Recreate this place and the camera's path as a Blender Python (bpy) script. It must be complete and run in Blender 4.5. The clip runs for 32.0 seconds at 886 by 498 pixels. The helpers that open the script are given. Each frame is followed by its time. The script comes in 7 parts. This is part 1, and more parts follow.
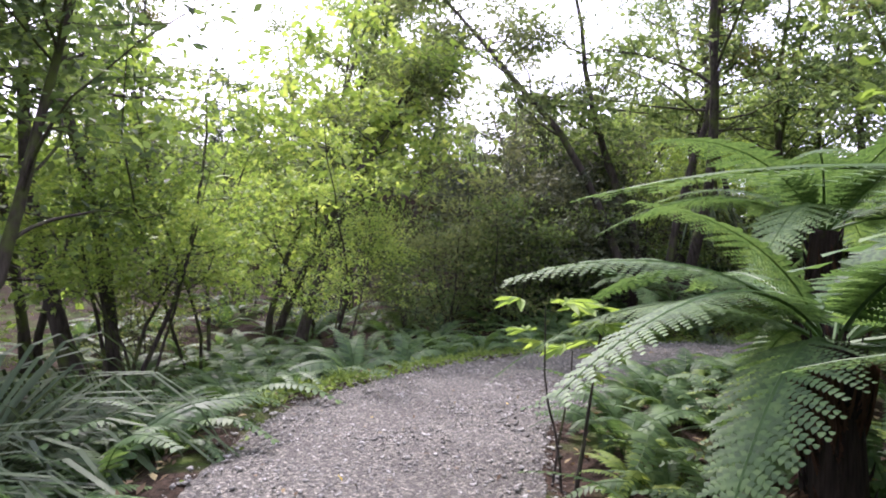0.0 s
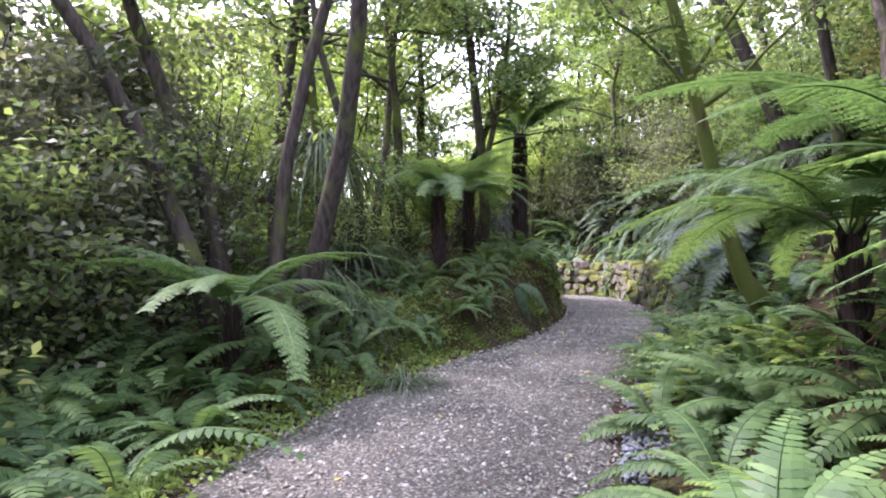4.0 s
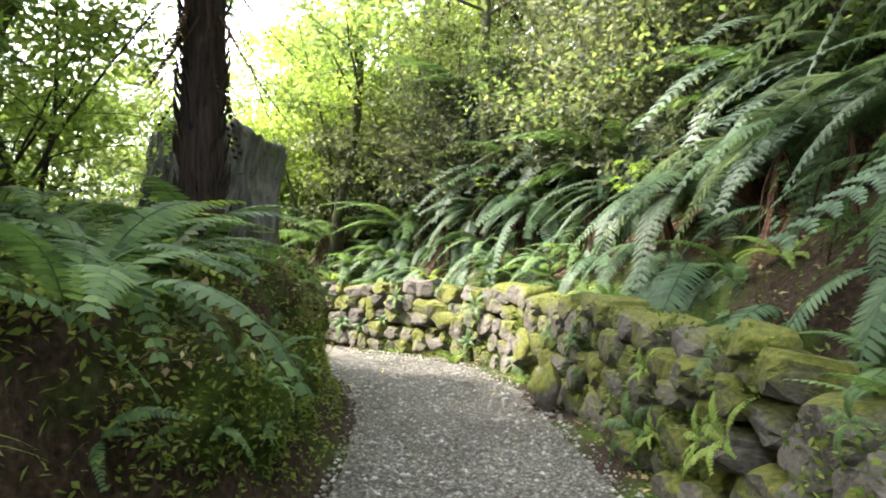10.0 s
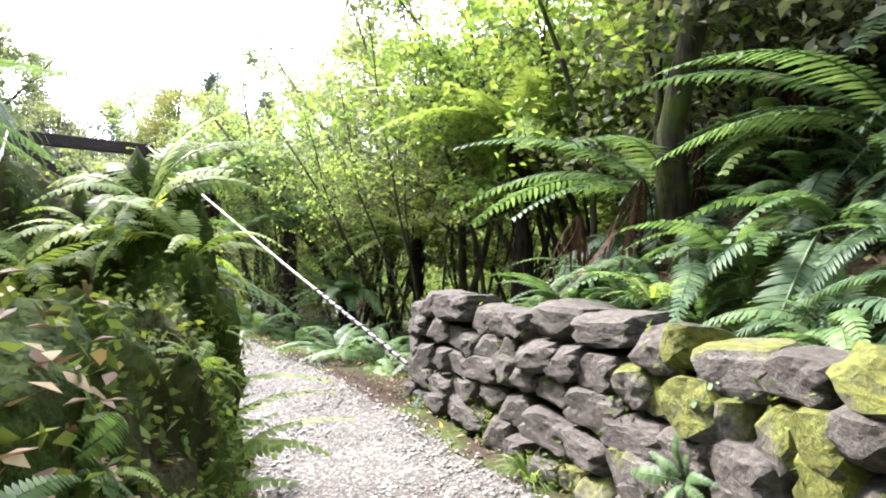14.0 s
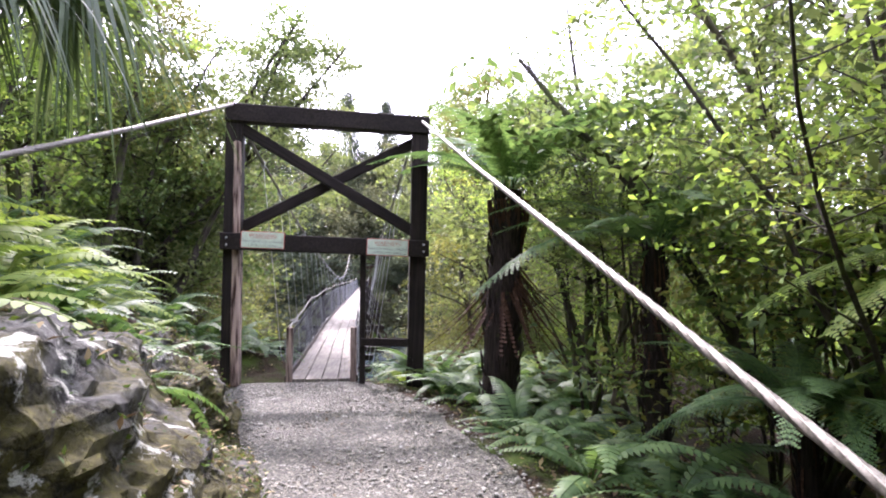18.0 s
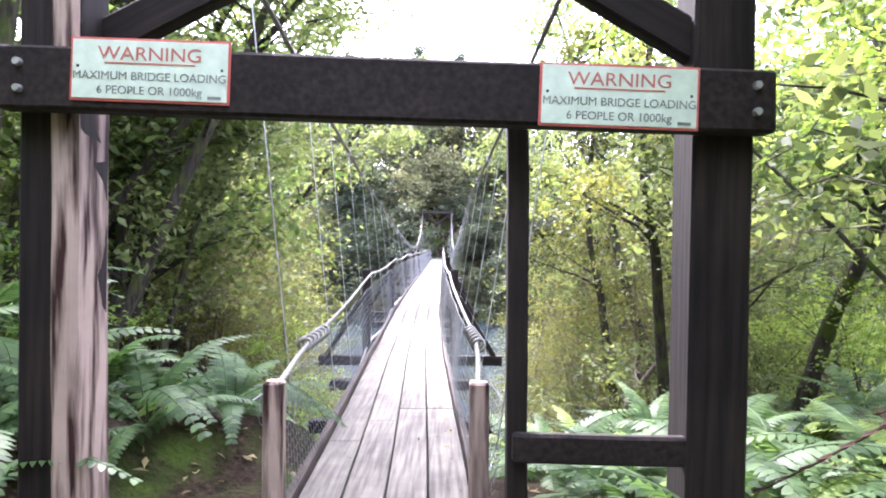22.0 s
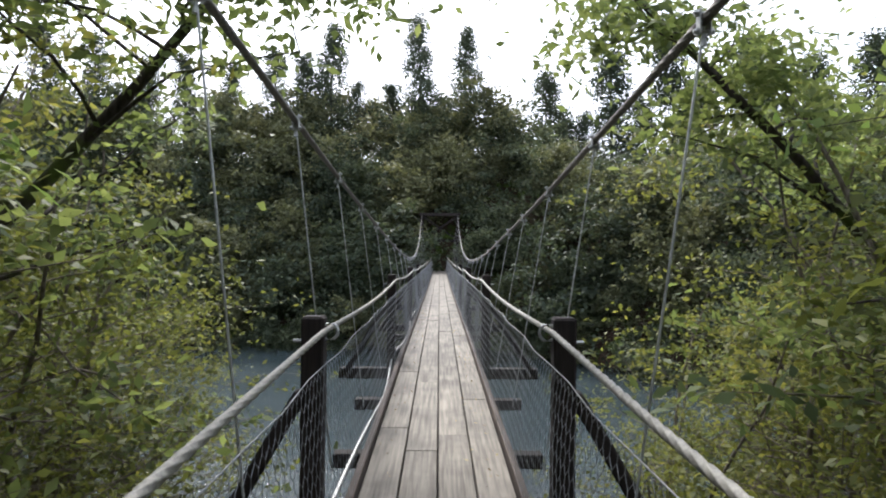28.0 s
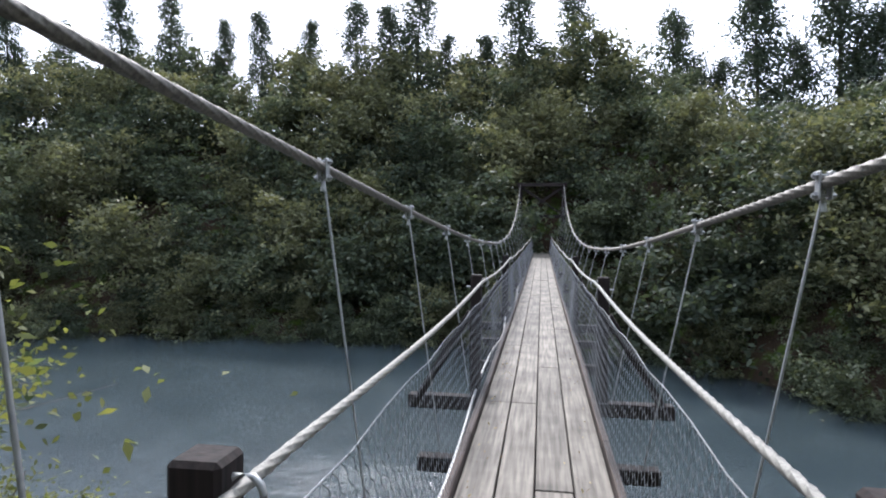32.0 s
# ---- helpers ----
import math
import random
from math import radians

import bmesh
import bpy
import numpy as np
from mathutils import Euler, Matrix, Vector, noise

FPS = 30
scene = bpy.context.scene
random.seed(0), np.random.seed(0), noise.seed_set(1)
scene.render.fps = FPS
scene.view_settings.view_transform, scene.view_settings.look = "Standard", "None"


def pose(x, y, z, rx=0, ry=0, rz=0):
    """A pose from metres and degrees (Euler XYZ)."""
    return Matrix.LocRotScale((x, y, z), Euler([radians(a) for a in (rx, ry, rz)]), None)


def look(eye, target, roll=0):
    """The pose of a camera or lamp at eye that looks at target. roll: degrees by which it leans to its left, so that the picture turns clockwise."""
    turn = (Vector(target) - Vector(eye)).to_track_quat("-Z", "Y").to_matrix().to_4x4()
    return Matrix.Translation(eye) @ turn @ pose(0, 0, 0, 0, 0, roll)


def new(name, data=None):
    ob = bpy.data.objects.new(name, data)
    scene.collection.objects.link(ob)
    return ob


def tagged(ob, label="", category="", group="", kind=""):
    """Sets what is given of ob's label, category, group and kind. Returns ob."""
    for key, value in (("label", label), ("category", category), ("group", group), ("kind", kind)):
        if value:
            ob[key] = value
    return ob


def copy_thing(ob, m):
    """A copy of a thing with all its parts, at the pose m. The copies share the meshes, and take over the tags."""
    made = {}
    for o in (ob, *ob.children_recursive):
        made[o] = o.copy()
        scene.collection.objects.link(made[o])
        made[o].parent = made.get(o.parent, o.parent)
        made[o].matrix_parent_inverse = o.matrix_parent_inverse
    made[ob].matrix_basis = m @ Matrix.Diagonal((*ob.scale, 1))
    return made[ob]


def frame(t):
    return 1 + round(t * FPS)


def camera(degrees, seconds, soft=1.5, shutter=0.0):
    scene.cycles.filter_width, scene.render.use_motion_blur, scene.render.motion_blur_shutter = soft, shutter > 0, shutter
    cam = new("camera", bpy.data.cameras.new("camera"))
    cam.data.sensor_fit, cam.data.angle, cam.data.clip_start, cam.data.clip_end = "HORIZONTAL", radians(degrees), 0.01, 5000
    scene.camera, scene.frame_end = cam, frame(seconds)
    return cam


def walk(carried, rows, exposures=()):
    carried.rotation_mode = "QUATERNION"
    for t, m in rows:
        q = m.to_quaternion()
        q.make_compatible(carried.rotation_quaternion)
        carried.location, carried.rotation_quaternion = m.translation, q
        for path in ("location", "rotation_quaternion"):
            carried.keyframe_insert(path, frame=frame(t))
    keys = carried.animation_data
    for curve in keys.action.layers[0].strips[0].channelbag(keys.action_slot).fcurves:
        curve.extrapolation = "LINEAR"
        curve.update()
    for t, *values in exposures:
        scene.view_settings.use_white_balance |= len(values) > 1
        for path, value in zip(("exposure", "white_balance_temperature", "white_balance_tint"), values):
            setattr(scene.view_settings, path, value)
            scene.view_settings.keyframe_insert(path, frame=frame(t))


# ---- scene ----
cam = camera(69.9, 32.0, 2.0)
PATH = [
    (0, (3.728, 0.683, 1.599), (4.149, 2.638, 1.619), 3.0),
    (0.5, (3.731, 1.64, 1.554), (4.319, 3.551, 1.576), 1.8),
    (1, (3.886, 2.601, 1.5), (4.642, 4.452, 1.53), 1.0),
    (1.5, (4.101, 3.629, 1.544), (5.03, 5.4, 1.561), 0.3),
    (2, (4.395, 4.586, 1.595), (5.504, 6.25, 1.598), 0.8),
    (2.5, (4.888, 5.59, 1.618), (6.175, 7.121, 1.625), 0.1),
    (3, (5.598, 6.508, 1.568), (7.029, 7.906, 1.587), -0.3),
    (3.5, (6.335, 7.329, 1.555), (7.866, 8.616, 1.573), -0.3),
    (4, (7.082, 8.171, 1.513), (8.681, 9.372, 1.529), -0.8),
    (4.5, (7.945, 8.934, 1.469), (9.606, 10.047, 1.493), -1.6),
    (6.5, (11.243, 10.763, 1.459), (13.045, 11.631, 1.493), -1.2),
    (7, (12.152, 11.168, 1.5), (13.965, 12.011, 1.543), -1.5),
    (7.5, (13.089, 11.486, 1.54), (14.912, 12.307, 1.588), -1.5),
    (8, (14.073, 11.756, 1.579), (15.901, 12.567, 1.623), -1.2),
    (8.5, (15.112, 12.037, 1.543), (16.943, 12.84, 1.584), -0.5),
    (9, (16.188, 12.278, 1.505), (18.017, 13.085, 1.545), -0.4),
    (9.5, (17.271, 12.589, 1.49), (19.095, 13.408, 1.532), -0.2),
    (10, (18.342, 12.87, 1.493), (20.16, 13.702, 1.54), 0.1),
    (10.5, (19.496, 13.242, 1.52), (21.295, 14.114, 1.565), -0.7),
    (11, (20.492, 13.556, 1.565), (22.246, 14.516, 1.598), -0.9),
    (11.5, (21.45, 13.973, 1.582), (23.143, 15.037, 1.599), -0.3),
    (12, (22.391, 14.439, 1.587), (23.992, 15.637, 1.594), 0.4),
    (12.5, (23.296, 14.909, 1.595), (24.775, 16.255, 1.597), 1.0),
    (13, (24.214, 15.625, 1.642), (25.549, 17.114, 1.619), 1.4),
    (13.5, (25.038, 16.699, 1.61), (26.265, 18.278, 1.582), 0.3),
    (14, (25.749, 17.742, 1.576), (26.896, 19.38, 1.555), -0.5),
    (14.5, (26.407, 18.657, 1.584), (27.465, 20.354, 1.581), -0.7),
    (15, (27.161, 19.578, 1.575), (28.001, 21.393, 1.638), 0.0),
    (15.5, (27.802, 20.675, 1.576), (28.418, 22.575, 1.654), -0.2),
    (17.5, (27.815, 23.908, 1.638), (28.105, 25.885, 1.722), -0.1),
    (18, (27.957, 24.631, 1.586), (28.175, 26.618, 1.669), 0.2),
    (18.5, (27.973, 25.439, 1.543), (28.168, 27.428, 1.618), 0.6),
    (19, (28.029, 26.189, 1.585), (28.179, 28.182, 1.665), 0.1),
    (19.5, (28.079, 26.969, 1.588), (28.199, 28.964, 1.651), -0.3),
    (20, (28.062, 27.889, 1.575), (28.147, 29.887, 1.613), -0.1),
    (21, (27.817, 29.692, 1.539), (27.836, 31.692, 1.535), -0.8),
    (21.5, (27.678, 30.546, 1.497), (27.679, 32.546, 1.483), 0.3),
    (22, (27.502, 31.412, 1.419), (27.501, 33.412, 1.412), 0.2),
    (22.5, (27.448, 32.321, 1.413), (27.445, 34.321, 1.411), -0.1),
    (23, (27.381, 33.22, 1.406), (27.379, 35.22, 1.406), 0.7),
    (23.5, (27.286, 33.98, 1.427), (27.287, 35.98, 1.429), 1.0),
    (24, (27.245, 34.85, 1.45), (27.245, 36.85, 1.457), 0.4),
    (24.5, (27.179, 35.95, 1.449), (27.176, 37.95, 1.456), 0.3),
    (25, (27.176, 37.02, 1.391), (27.175, 39.02, 1.4), 0.3),
    (25.5, (27.143, 38.06, 1.37), (27.143, 40.06, 1.385), 0.3),
    (27.5, (26.985, 42.3, 1.487), (26.991, 44.3, 1.512), 0.2),
    (28, (26.942, 43.32, 1.497), (26.951, 45.32, 1.519), 0.4),
    (28.5, (26.944, 44.3, 1.521), (26.952, 46.3, 1.539), 0.4),
    (29, (26.968, 45.28, 1.574), (26.977, 47.28, 1.585), 0.2),
    (29.5, (26.921, 46.3, 1.593), (26.933, 48.3, 1.588), 0.4),
    (30, (26.956, 47.3, 1.561), (26.962, 49.3, 1.533), 0.3),
    (30.5, (26.935, 48.25, 1.541), (26.913, 50.249, 1.489), -0.1),
    (31, (26.951, 49.3, 1.581), (26.866, 51.297, 1.51), 0.6),
    (31.5, (26.993, 50.26, 1.663), (26.817, 52.251, 1.599), 0.0),
    (32, (26.955, 51.1, 1.705), (26.646, 53.075, 1.647), 0.5),
]
EXPOSURES = [(0, 1.7, 5800, 34), (2, 2.15, 5700, 38), (4, 2.85, 5700, 40), (7, 3.35, 5800, 34), (9, 3.5, 6100, 24), (11, 3.15, 6500, 13), (13, 3.2, 5900, 22), (14, 3.15, 5800, 24), (15.5, 2.75, 5800, 24), (18, 2.5, 5800, 32), (20, 3.0, 5700, 34), (22.5, 3.3, 5600, 26), (24, 3.2, 5500, 18), (25.5, 2.1, 5800, 13), (28, 1.15, 5900, 13), (30, 0.9, 5800, 14), (32, 1.15, 5600, 15)]
walk(cam, [(t, look(eye, target, roll)) for t, eye, target, roll in PATH], EXPOSURES)

# ---- world: bright overcast sky, soft sun ahead over the river ----
SUN_ELEV, SUN_AZ = 48.0, 14.0
world = bpy.data.worlds.new("world")
scene.world = world
world.use_nodes = True
wn, wl = world.node_tree.nodes, world.node_tree.links
wn.clear()
sky = wn.new("ShaderNodeTexSky")
sky.sky_type, sky.sun_disc = "NISHITA", False
sky.sun_elevation, sky.sun_rotation = radians(SUN_ELEV), radians(-SUN_AZ)
sky.air_density, sky.dust_density, sky.ozone_density = 1.0, 6.0, 0.6
veil = wn.new("ShaderNodeMix")
veil.data_type = "RGBA"
veil.inputs["Factor"].default_value = 0.72
veil.inputs["B"].default_value = (8.6, 8.9, 9.2, 1)
bg = wn.new("ShaderNodeBackground")
bg.inputs["Strength"].default_value = 0.15
wo = wn.new("ShaderNodeOutputWorld")
wl.new(sky.outputs["Color"], veil.inputs["A"])
wl.new(veil.outputs["Result"], bg.inputs["Color"])
wl.new(bg.outputs["Background"], wo.inputs["Surface"])
sun_data = bpy.data.lights.new("sun", "SUN")
sun_data.energy, sun_data.angle, sun_data.color = 3.2, radians(6), (1.0, 0.93, 0.80)
sun = new("sun", sun_data)
ca, ce = radians(SUN_AZ), radians(SUN_ELEV)
sun.matrix_basis = look((math.sin(ca) * -40, 60, 60), (math.sin(ca) * -40 + math.sin(ca) * math.cos(ce), 60 - math.cos(ca) * math.cos(ce), 60 - math.sin(ce)))


# ---- materials ----
def node_mat(name):
    m = bpy.data.materials.new(name)
    m.use_nodes = True
    n, l = m.node_tree.nodes, m.node_tree.links
    return m, n, l, n["Principled BSDF"]


def noise_tex(n, l, scale, detail=6, rough=0.6, coord="Object"):
    tc = n.new("ShaderNodeTexCoord")
    t = n.new("ShaderNodeTexNoise")
    t.inputs["Scale"].default_value, t.inputs["Detail"].default_value, t.inputs["Roughness"].default_value = scale, detail, rough
    l.new(tc.outputs[coord], t.inputs["Vector"])
    return t


def ramp(n, l, src, stops):
    r = n.new("ShaderNodeValToRGB")
    e = r.color_ramp.elements
    while len(e) < len(stops):
        e.new(0.5)
    for k, (p, c) in enumerate(stops):
        e[k].position, e[k].color = p, (*c, 1)
    l.new(src, r.inputs["Fac"])
    return r


def mix_rgb(n, l, fac, a, b, mode="MIX"):
    m = n.new("ShaderNodeMix")
    m.data_type, m.blend_type = "RGBA", mode
    for sock, v in ((m.inputs["Factor"], fac), (m.inputs["A"], a), (m.inputs["B"], b)):
        if isinstance(v, (int, float)):
            sock.default_value = v
        elif isinstance(v, tuple):
            sock.default_value = (*v, 1)
        else:
            l.new(v, sock)
    return m.outputs["Result"]


def bump(n, l, bsdf, height, strength=0.5, distance=0.02):
    b = n.new("ShaderNodeBump")
    b.inputs["Strength"].default_value, b.inputs["Distance"].default_value = strength, distance
    l.new(height, b.inputs["Height"])
    l.new(b.outputs["Normal"], bsdf.inputs["Normal"])


def leaf_mat(name, dark, mid, light, trans=0.35, rough=0.58, gloss=0.18, grey=0.16):
    """Leaves: colour varies by leaf, by plant and over metres; part of the light passes through."""
    m, n, l, p = node_mat(name)
    geo, info = n.new("ShaderNodeNewGeometry"), n.new("ShaderNodeObjectInfo")
    big = noise_tex(n, l, 0.9, 2)
    a = n.new("ShaderNodeMath"); a.operation = "MULTIPLY_ADD"
    l.new(geo.outputs["Random Per Island"], a.inputs[0]); a.inputs[1].default_value = 0.45
    b = n.new("ShaderNodeMath"); b.operation = "MULTIPLY_ADD"
    l.new(info.outputs["Random"], b.inputs[0]); b.inputs[1].default_value = 0.3
    c = n.new("ShaderNodeMath"); c.operation = "MULTIPLY_ADD"
    l.new(big.outputs["Fac"], c.inputs[0]); c.inputs[1].default_value = 0.6; c.inputs[2].default_value = -0.2
    l.new(c.outputs[0], b.inputs[2]); l.new(b.outputs[0], a.inputs[2])
    def soft(c):
        g = 0.35 * c[0] + 0.55 * c[1] + 0.1 * c[2]
        return tuple(v + (g - v) * grey for v in c)

    r = ramp(n, l, a.outputs[0], [(0.12, soft(dark)), (0.5, soft(mid)), (0.95, soft(light))])
    l.new(r.outputs["Color"], p.inputs["Base Color"])
    p.inputs["Roughness"].default_value = rough
    p.inputs["Specular IOR Level"].default_value = gloss
    tr = n.new("ShaderNodeBsdfTranslucent")
    warm = mix_rgb(n, l, 1.0, r.outputs["Color"], (1.55, 1.5, 0.95), "MULTIPLY")
    l.new(warm, tr.inputs["Color"])
    mx = n.new("ShaderNodeMixShader")
    mx.inputs[0].default_value = trans
    l.new(p.outputs[0], mx.inputs[1]); l.new(tr.outputs[0], mx.inputs[2])
    l.new(mx.outputs[0], n["Material Output"].inputs["Surface"])
    return m


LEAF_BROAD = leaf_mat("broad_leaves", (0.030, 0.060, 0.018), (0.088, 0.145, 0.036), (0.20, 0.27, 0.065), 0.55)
# yellow-green leaves; sunlit and backlit crowns carry their light in this colour
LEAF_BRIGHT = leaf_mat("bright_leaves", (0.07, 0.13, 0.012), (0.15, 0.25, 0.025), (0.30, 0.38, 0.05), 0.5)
LEAF_GREY = leaf_mat("small_grey_leaves", (0.036, 0.056, 0.02), (0.095, 0.13, 0.042), (0.18, 0.215, 0.075), 0.54)
LEAF_OLIVE = leaf_mat("olive_leaves", (0.040, 0.052, 0.010), (0.105, 0.12, 0.022), (0.20, 0.19, 0.035), 0.46)
LEAF_DARK = leaf_mat("dark_conifer_leaves", (0.016, 0.026, 0.016), (0.038, 0.054, 0.032), (0.075, 0.095, 0.052), 0.3)
LEAF_FAR_A = leaf_mat("far_bank_leaves", (0.030, 0.042, 0.024), (0.072, 0.090, 0.048), (0.14, 0.155, 0.08), 0.35)
LEAF_FAR_B = leaf_mat("far_bank_olive_leaves", (0.045, 0.052, 0.024), (0.105, 0.112, 0.052), (0.19, 0.185, 0.085), 0.35)
LEAF_FAR_C = leaf_mat("far_bank_dark_leaves", (0.022, 0.033, 0.020), (0.05, 0.066, 0.038), (0.10, 0.12, 0.062), 0.35)
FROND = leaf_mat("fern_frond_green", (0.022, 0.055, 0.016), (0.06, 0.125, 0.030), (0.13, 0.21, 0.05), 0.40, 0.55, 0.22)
# lit copy of the green frond: sunshine is put into its colour
FROND_SUNLIT = leaf_mat("fern_frond_yellow_green", (0.07, 0.13, 0.012), (0.15, 0.235, 0.022), (0.27, 0.33, 0.04), 0.45)
FROND_BLUE = leaf_mat("fern_frond_blue_green", (0.020, 0.050, 0.020), (0.05, 0.105, 0.042), (0.11, 0.175, 0.075), 0.36, 0.55, 0.2)
FROND_PALE = leaf_mat("fern_frond_pale_blue_green", (0.034, 0.068, 0.038), (0.078, 0.13, 0.075), (0.165, 0.225, 0.135), 0.36, 0.5, 0.3)
FROND_DEAD = leaf_mat("dead_frond_brown", (0.020, 0.010, 0.007), (0.055, 0.027, 0.017), (0.12, 0.066, 0.038), 0.2, 0.85, 0.08)
FLAX = leaf_mat("strap_leaf", (0.02, 0.042, 0.018), (0.05, 0.082, 0.032), (0.11, 0.15, 0.065), 0.25, 0.55, 0.2)
GRASS = leaf_mat("grass_blades", (0.06, 0.11, 0.012), (0.13, 0.21, 0.022), (0.19, 0.27, 0.04), 0.4)
MOSS_LEAF = leaf_mat("moss_and_creeper", (0.026, 0.052, 0.008), (0.075, 0.12, 0.014), (0.18, 0.21, 0.02), 0.35, 0.7, 0.1)
LITTER = leaf_mat("fallen_leaves", (0.05, 0.028, 0.016), (0.13, 0.085, 0.04), (0.32, 0.26, 0.10), 0.15, 0.7, 0.15)
YELLOW_LEAF = leaf_mat("yellow_fallen_leaf", (0.45, 0.32, 0.03), (0.6, 0.45, 0.04), (0.7, 0.6, 0.1), 0.3, 0.6, 0.2)


def bark_mat(name, dark, light, moss=0.35, stretch=6.0):
    m, n, l, p = node_mat(name)
    tc = n.new("ShaderNodeTexCoord")
    mp = n.new("ShaderNodeMapping"); mp.inputs["Scale"].default_value = (stretch, stretch, 1.2)
    l.new(tc.outputs["Object"], mp.inputs["Vector"])
    t = n.new("ShaderNodeTexNoise"); t.inputs["Scale"].default_value, t.inputs["Detail"].default_value = 3.0, 8
    l.new(mp.outputs["Vector"], t.inputs["Vector"])
    r = ramp(n, l, t.outputs["Fac"], [(0.3, dark), (0.7, light)])
    ms = noise_tex(n, l, 2.2, 5)
    mr = ramp(n, l, ms.outputs["Fac"], [(0.62 - moss * 0.4, (0, 0, 0)), (0.78 - moss * 0.35, (1, 1, 1))])
    c = mix_rgb(n, l, mr.outputs["Color"], r.outputs["Color"], (0.055, 0.075, 0.014))
    l.new(c, p.inputs["Base Color"])
    p.inputs["Roughness"].default_value, p.inputs["Specular IOR Level"].default_value = 0.9, 0.15
    bump(n, l, p, t.outputs["Fac"], 0.9, 0.03)
    return m


BARK = bark_mat("dark_wet_bark", (0.016, 0.013, 0.011), (0.056, 0.047, 0.039), 0.32)
BARK_MOSSY = bark_mat("mossy_bark", (0.016, 0.013, 0.010), (0.06, 0.05, 0.038), 0.42)
BARK_PALE = bark_mat("pale_bark", (0.05, 0.042, 0.032), (0.17, 0.145, 0.115), 0.15)
FERN_TRUNK = bark_mat("fibrous_fern_trunk", (0.008, 0.006, 0.0055), (0.036, 0.026, 0.022), 0.05, 14.0)
BARK_YELLOW_MOSS = bark_mat("thickly_mossed_bark", (0.03, 0.028, 0.012), (0.10, 0.095, 0.03), 0.75)
STUMP = bark_mat("dark_rotten_stump", (0.035, 0.037, 0.040), (0.135, 0.135, 0.13), 0.15, 7.0)


def ground_mat(name, moss):
    m, n, l, p = node_mat(name)
    t1, t2, t3 = noise_tex(n, l, 1.1, 8), noise_tex(n, l, 22, 6), noise_tex(n, l, 3.4, 7)
    soil = ramp(n, l, t2.outputs["Fac"], [(0.3, (0.012, 0.009, 0.006)), (0.55, (0.036, 0.024, 0.016)), (0.8, (0.09, 0.062, 0.04))])
    green = ramp(n, l, t3.outputs["Fac"], [(0.3, (0.016, 0.030, 0.007)), (0.7, (0.06, 0.09, 0.014))])
    k = ramp(n, l, t1.outputs["Fac"], [(0.56 - moss * 0.3, (0, 0, 0)), (0.68 - moss * 0.25, (1, 1, 1))])
    l.new(mix_rgb(n, l, k.outputs["Color"], soil.outputs["Color"], green.outputs["Color"]), p.inputs["Base Color"])
    p.inputs["Roughness"].default_value, p.inputs["Specular IOR Level"].default_value = 0.95, 0.1
    bump(n, l, p, t2.outputs["Fac"], 1.0, 0.05)
    return m


SOIL = ground_mat("forest_soil_with_litter", 0.25)
MOSS_BANK = ground_mat("mossy_bank", 0.7)


def gravel_mat():
    m, n, l, p = node_mat("grey_path_gravel")
    tc = n.new("ShaderNodeTexCoord")
    v = n.new("ShaderNodeTexVoronoi"); v.inputs["Scale"].default_value = 56
    v2 = n.new("ShaderNodeTexVoronoi"); v2.inputs["Scale"].default_value = 150
    l.new(tc.outputs["Object"], v.inputs["Vector"]); l.new(tc.outputs["Object"], v2.inputs["Vector"])
    sep = n.new("ShaderNodeSeparateColor"); l.new(v.outputs["Color"], sep.inputs[0])
    r = ramp(n, l, sep.outputs[0], [(0.0, (0.035, 0.032, 0.029)), (0.5, (0.11, 0.104, 0.094)), (0.85, (0.20, 0.19, 0.17)), (1.0, (0.44, 0.42, 0.38))])
    t = noise_tex(n, l, 0.9, 6)
    k = ramp(n, l, t.outputs["Fac"], [(0.35, (0.56, 0.545, 0.46)), (0.65, (0.95, 0.945, 0.83))])
    l.new(mix_rgb(n, l, 1.0, r.outputs["Color"], k.outputs["Color"], "MULTIPLY"), p.inputs["Base Color"])
    p.inputs["Roughness"].default_value = 0.8
    s = n.new("ShaderNodeMath"); s.operation = "ADD"
    l.new(v.outputs["Distance"], s.inputs[0]); l.new(v2.outputs["Distance"], s.inputs[1])
    inv = n.new("ShaderNodeMath"); inv.operation = "SUBTRACT"; inv.inputs[0].default_value = 1
    l.new(s.outputs[0], inv.inputs[1])
    bump(n, l, p, inv.outputs[0], 1.0, 0.02)
    return m


GRAVEL = gravel_mat()


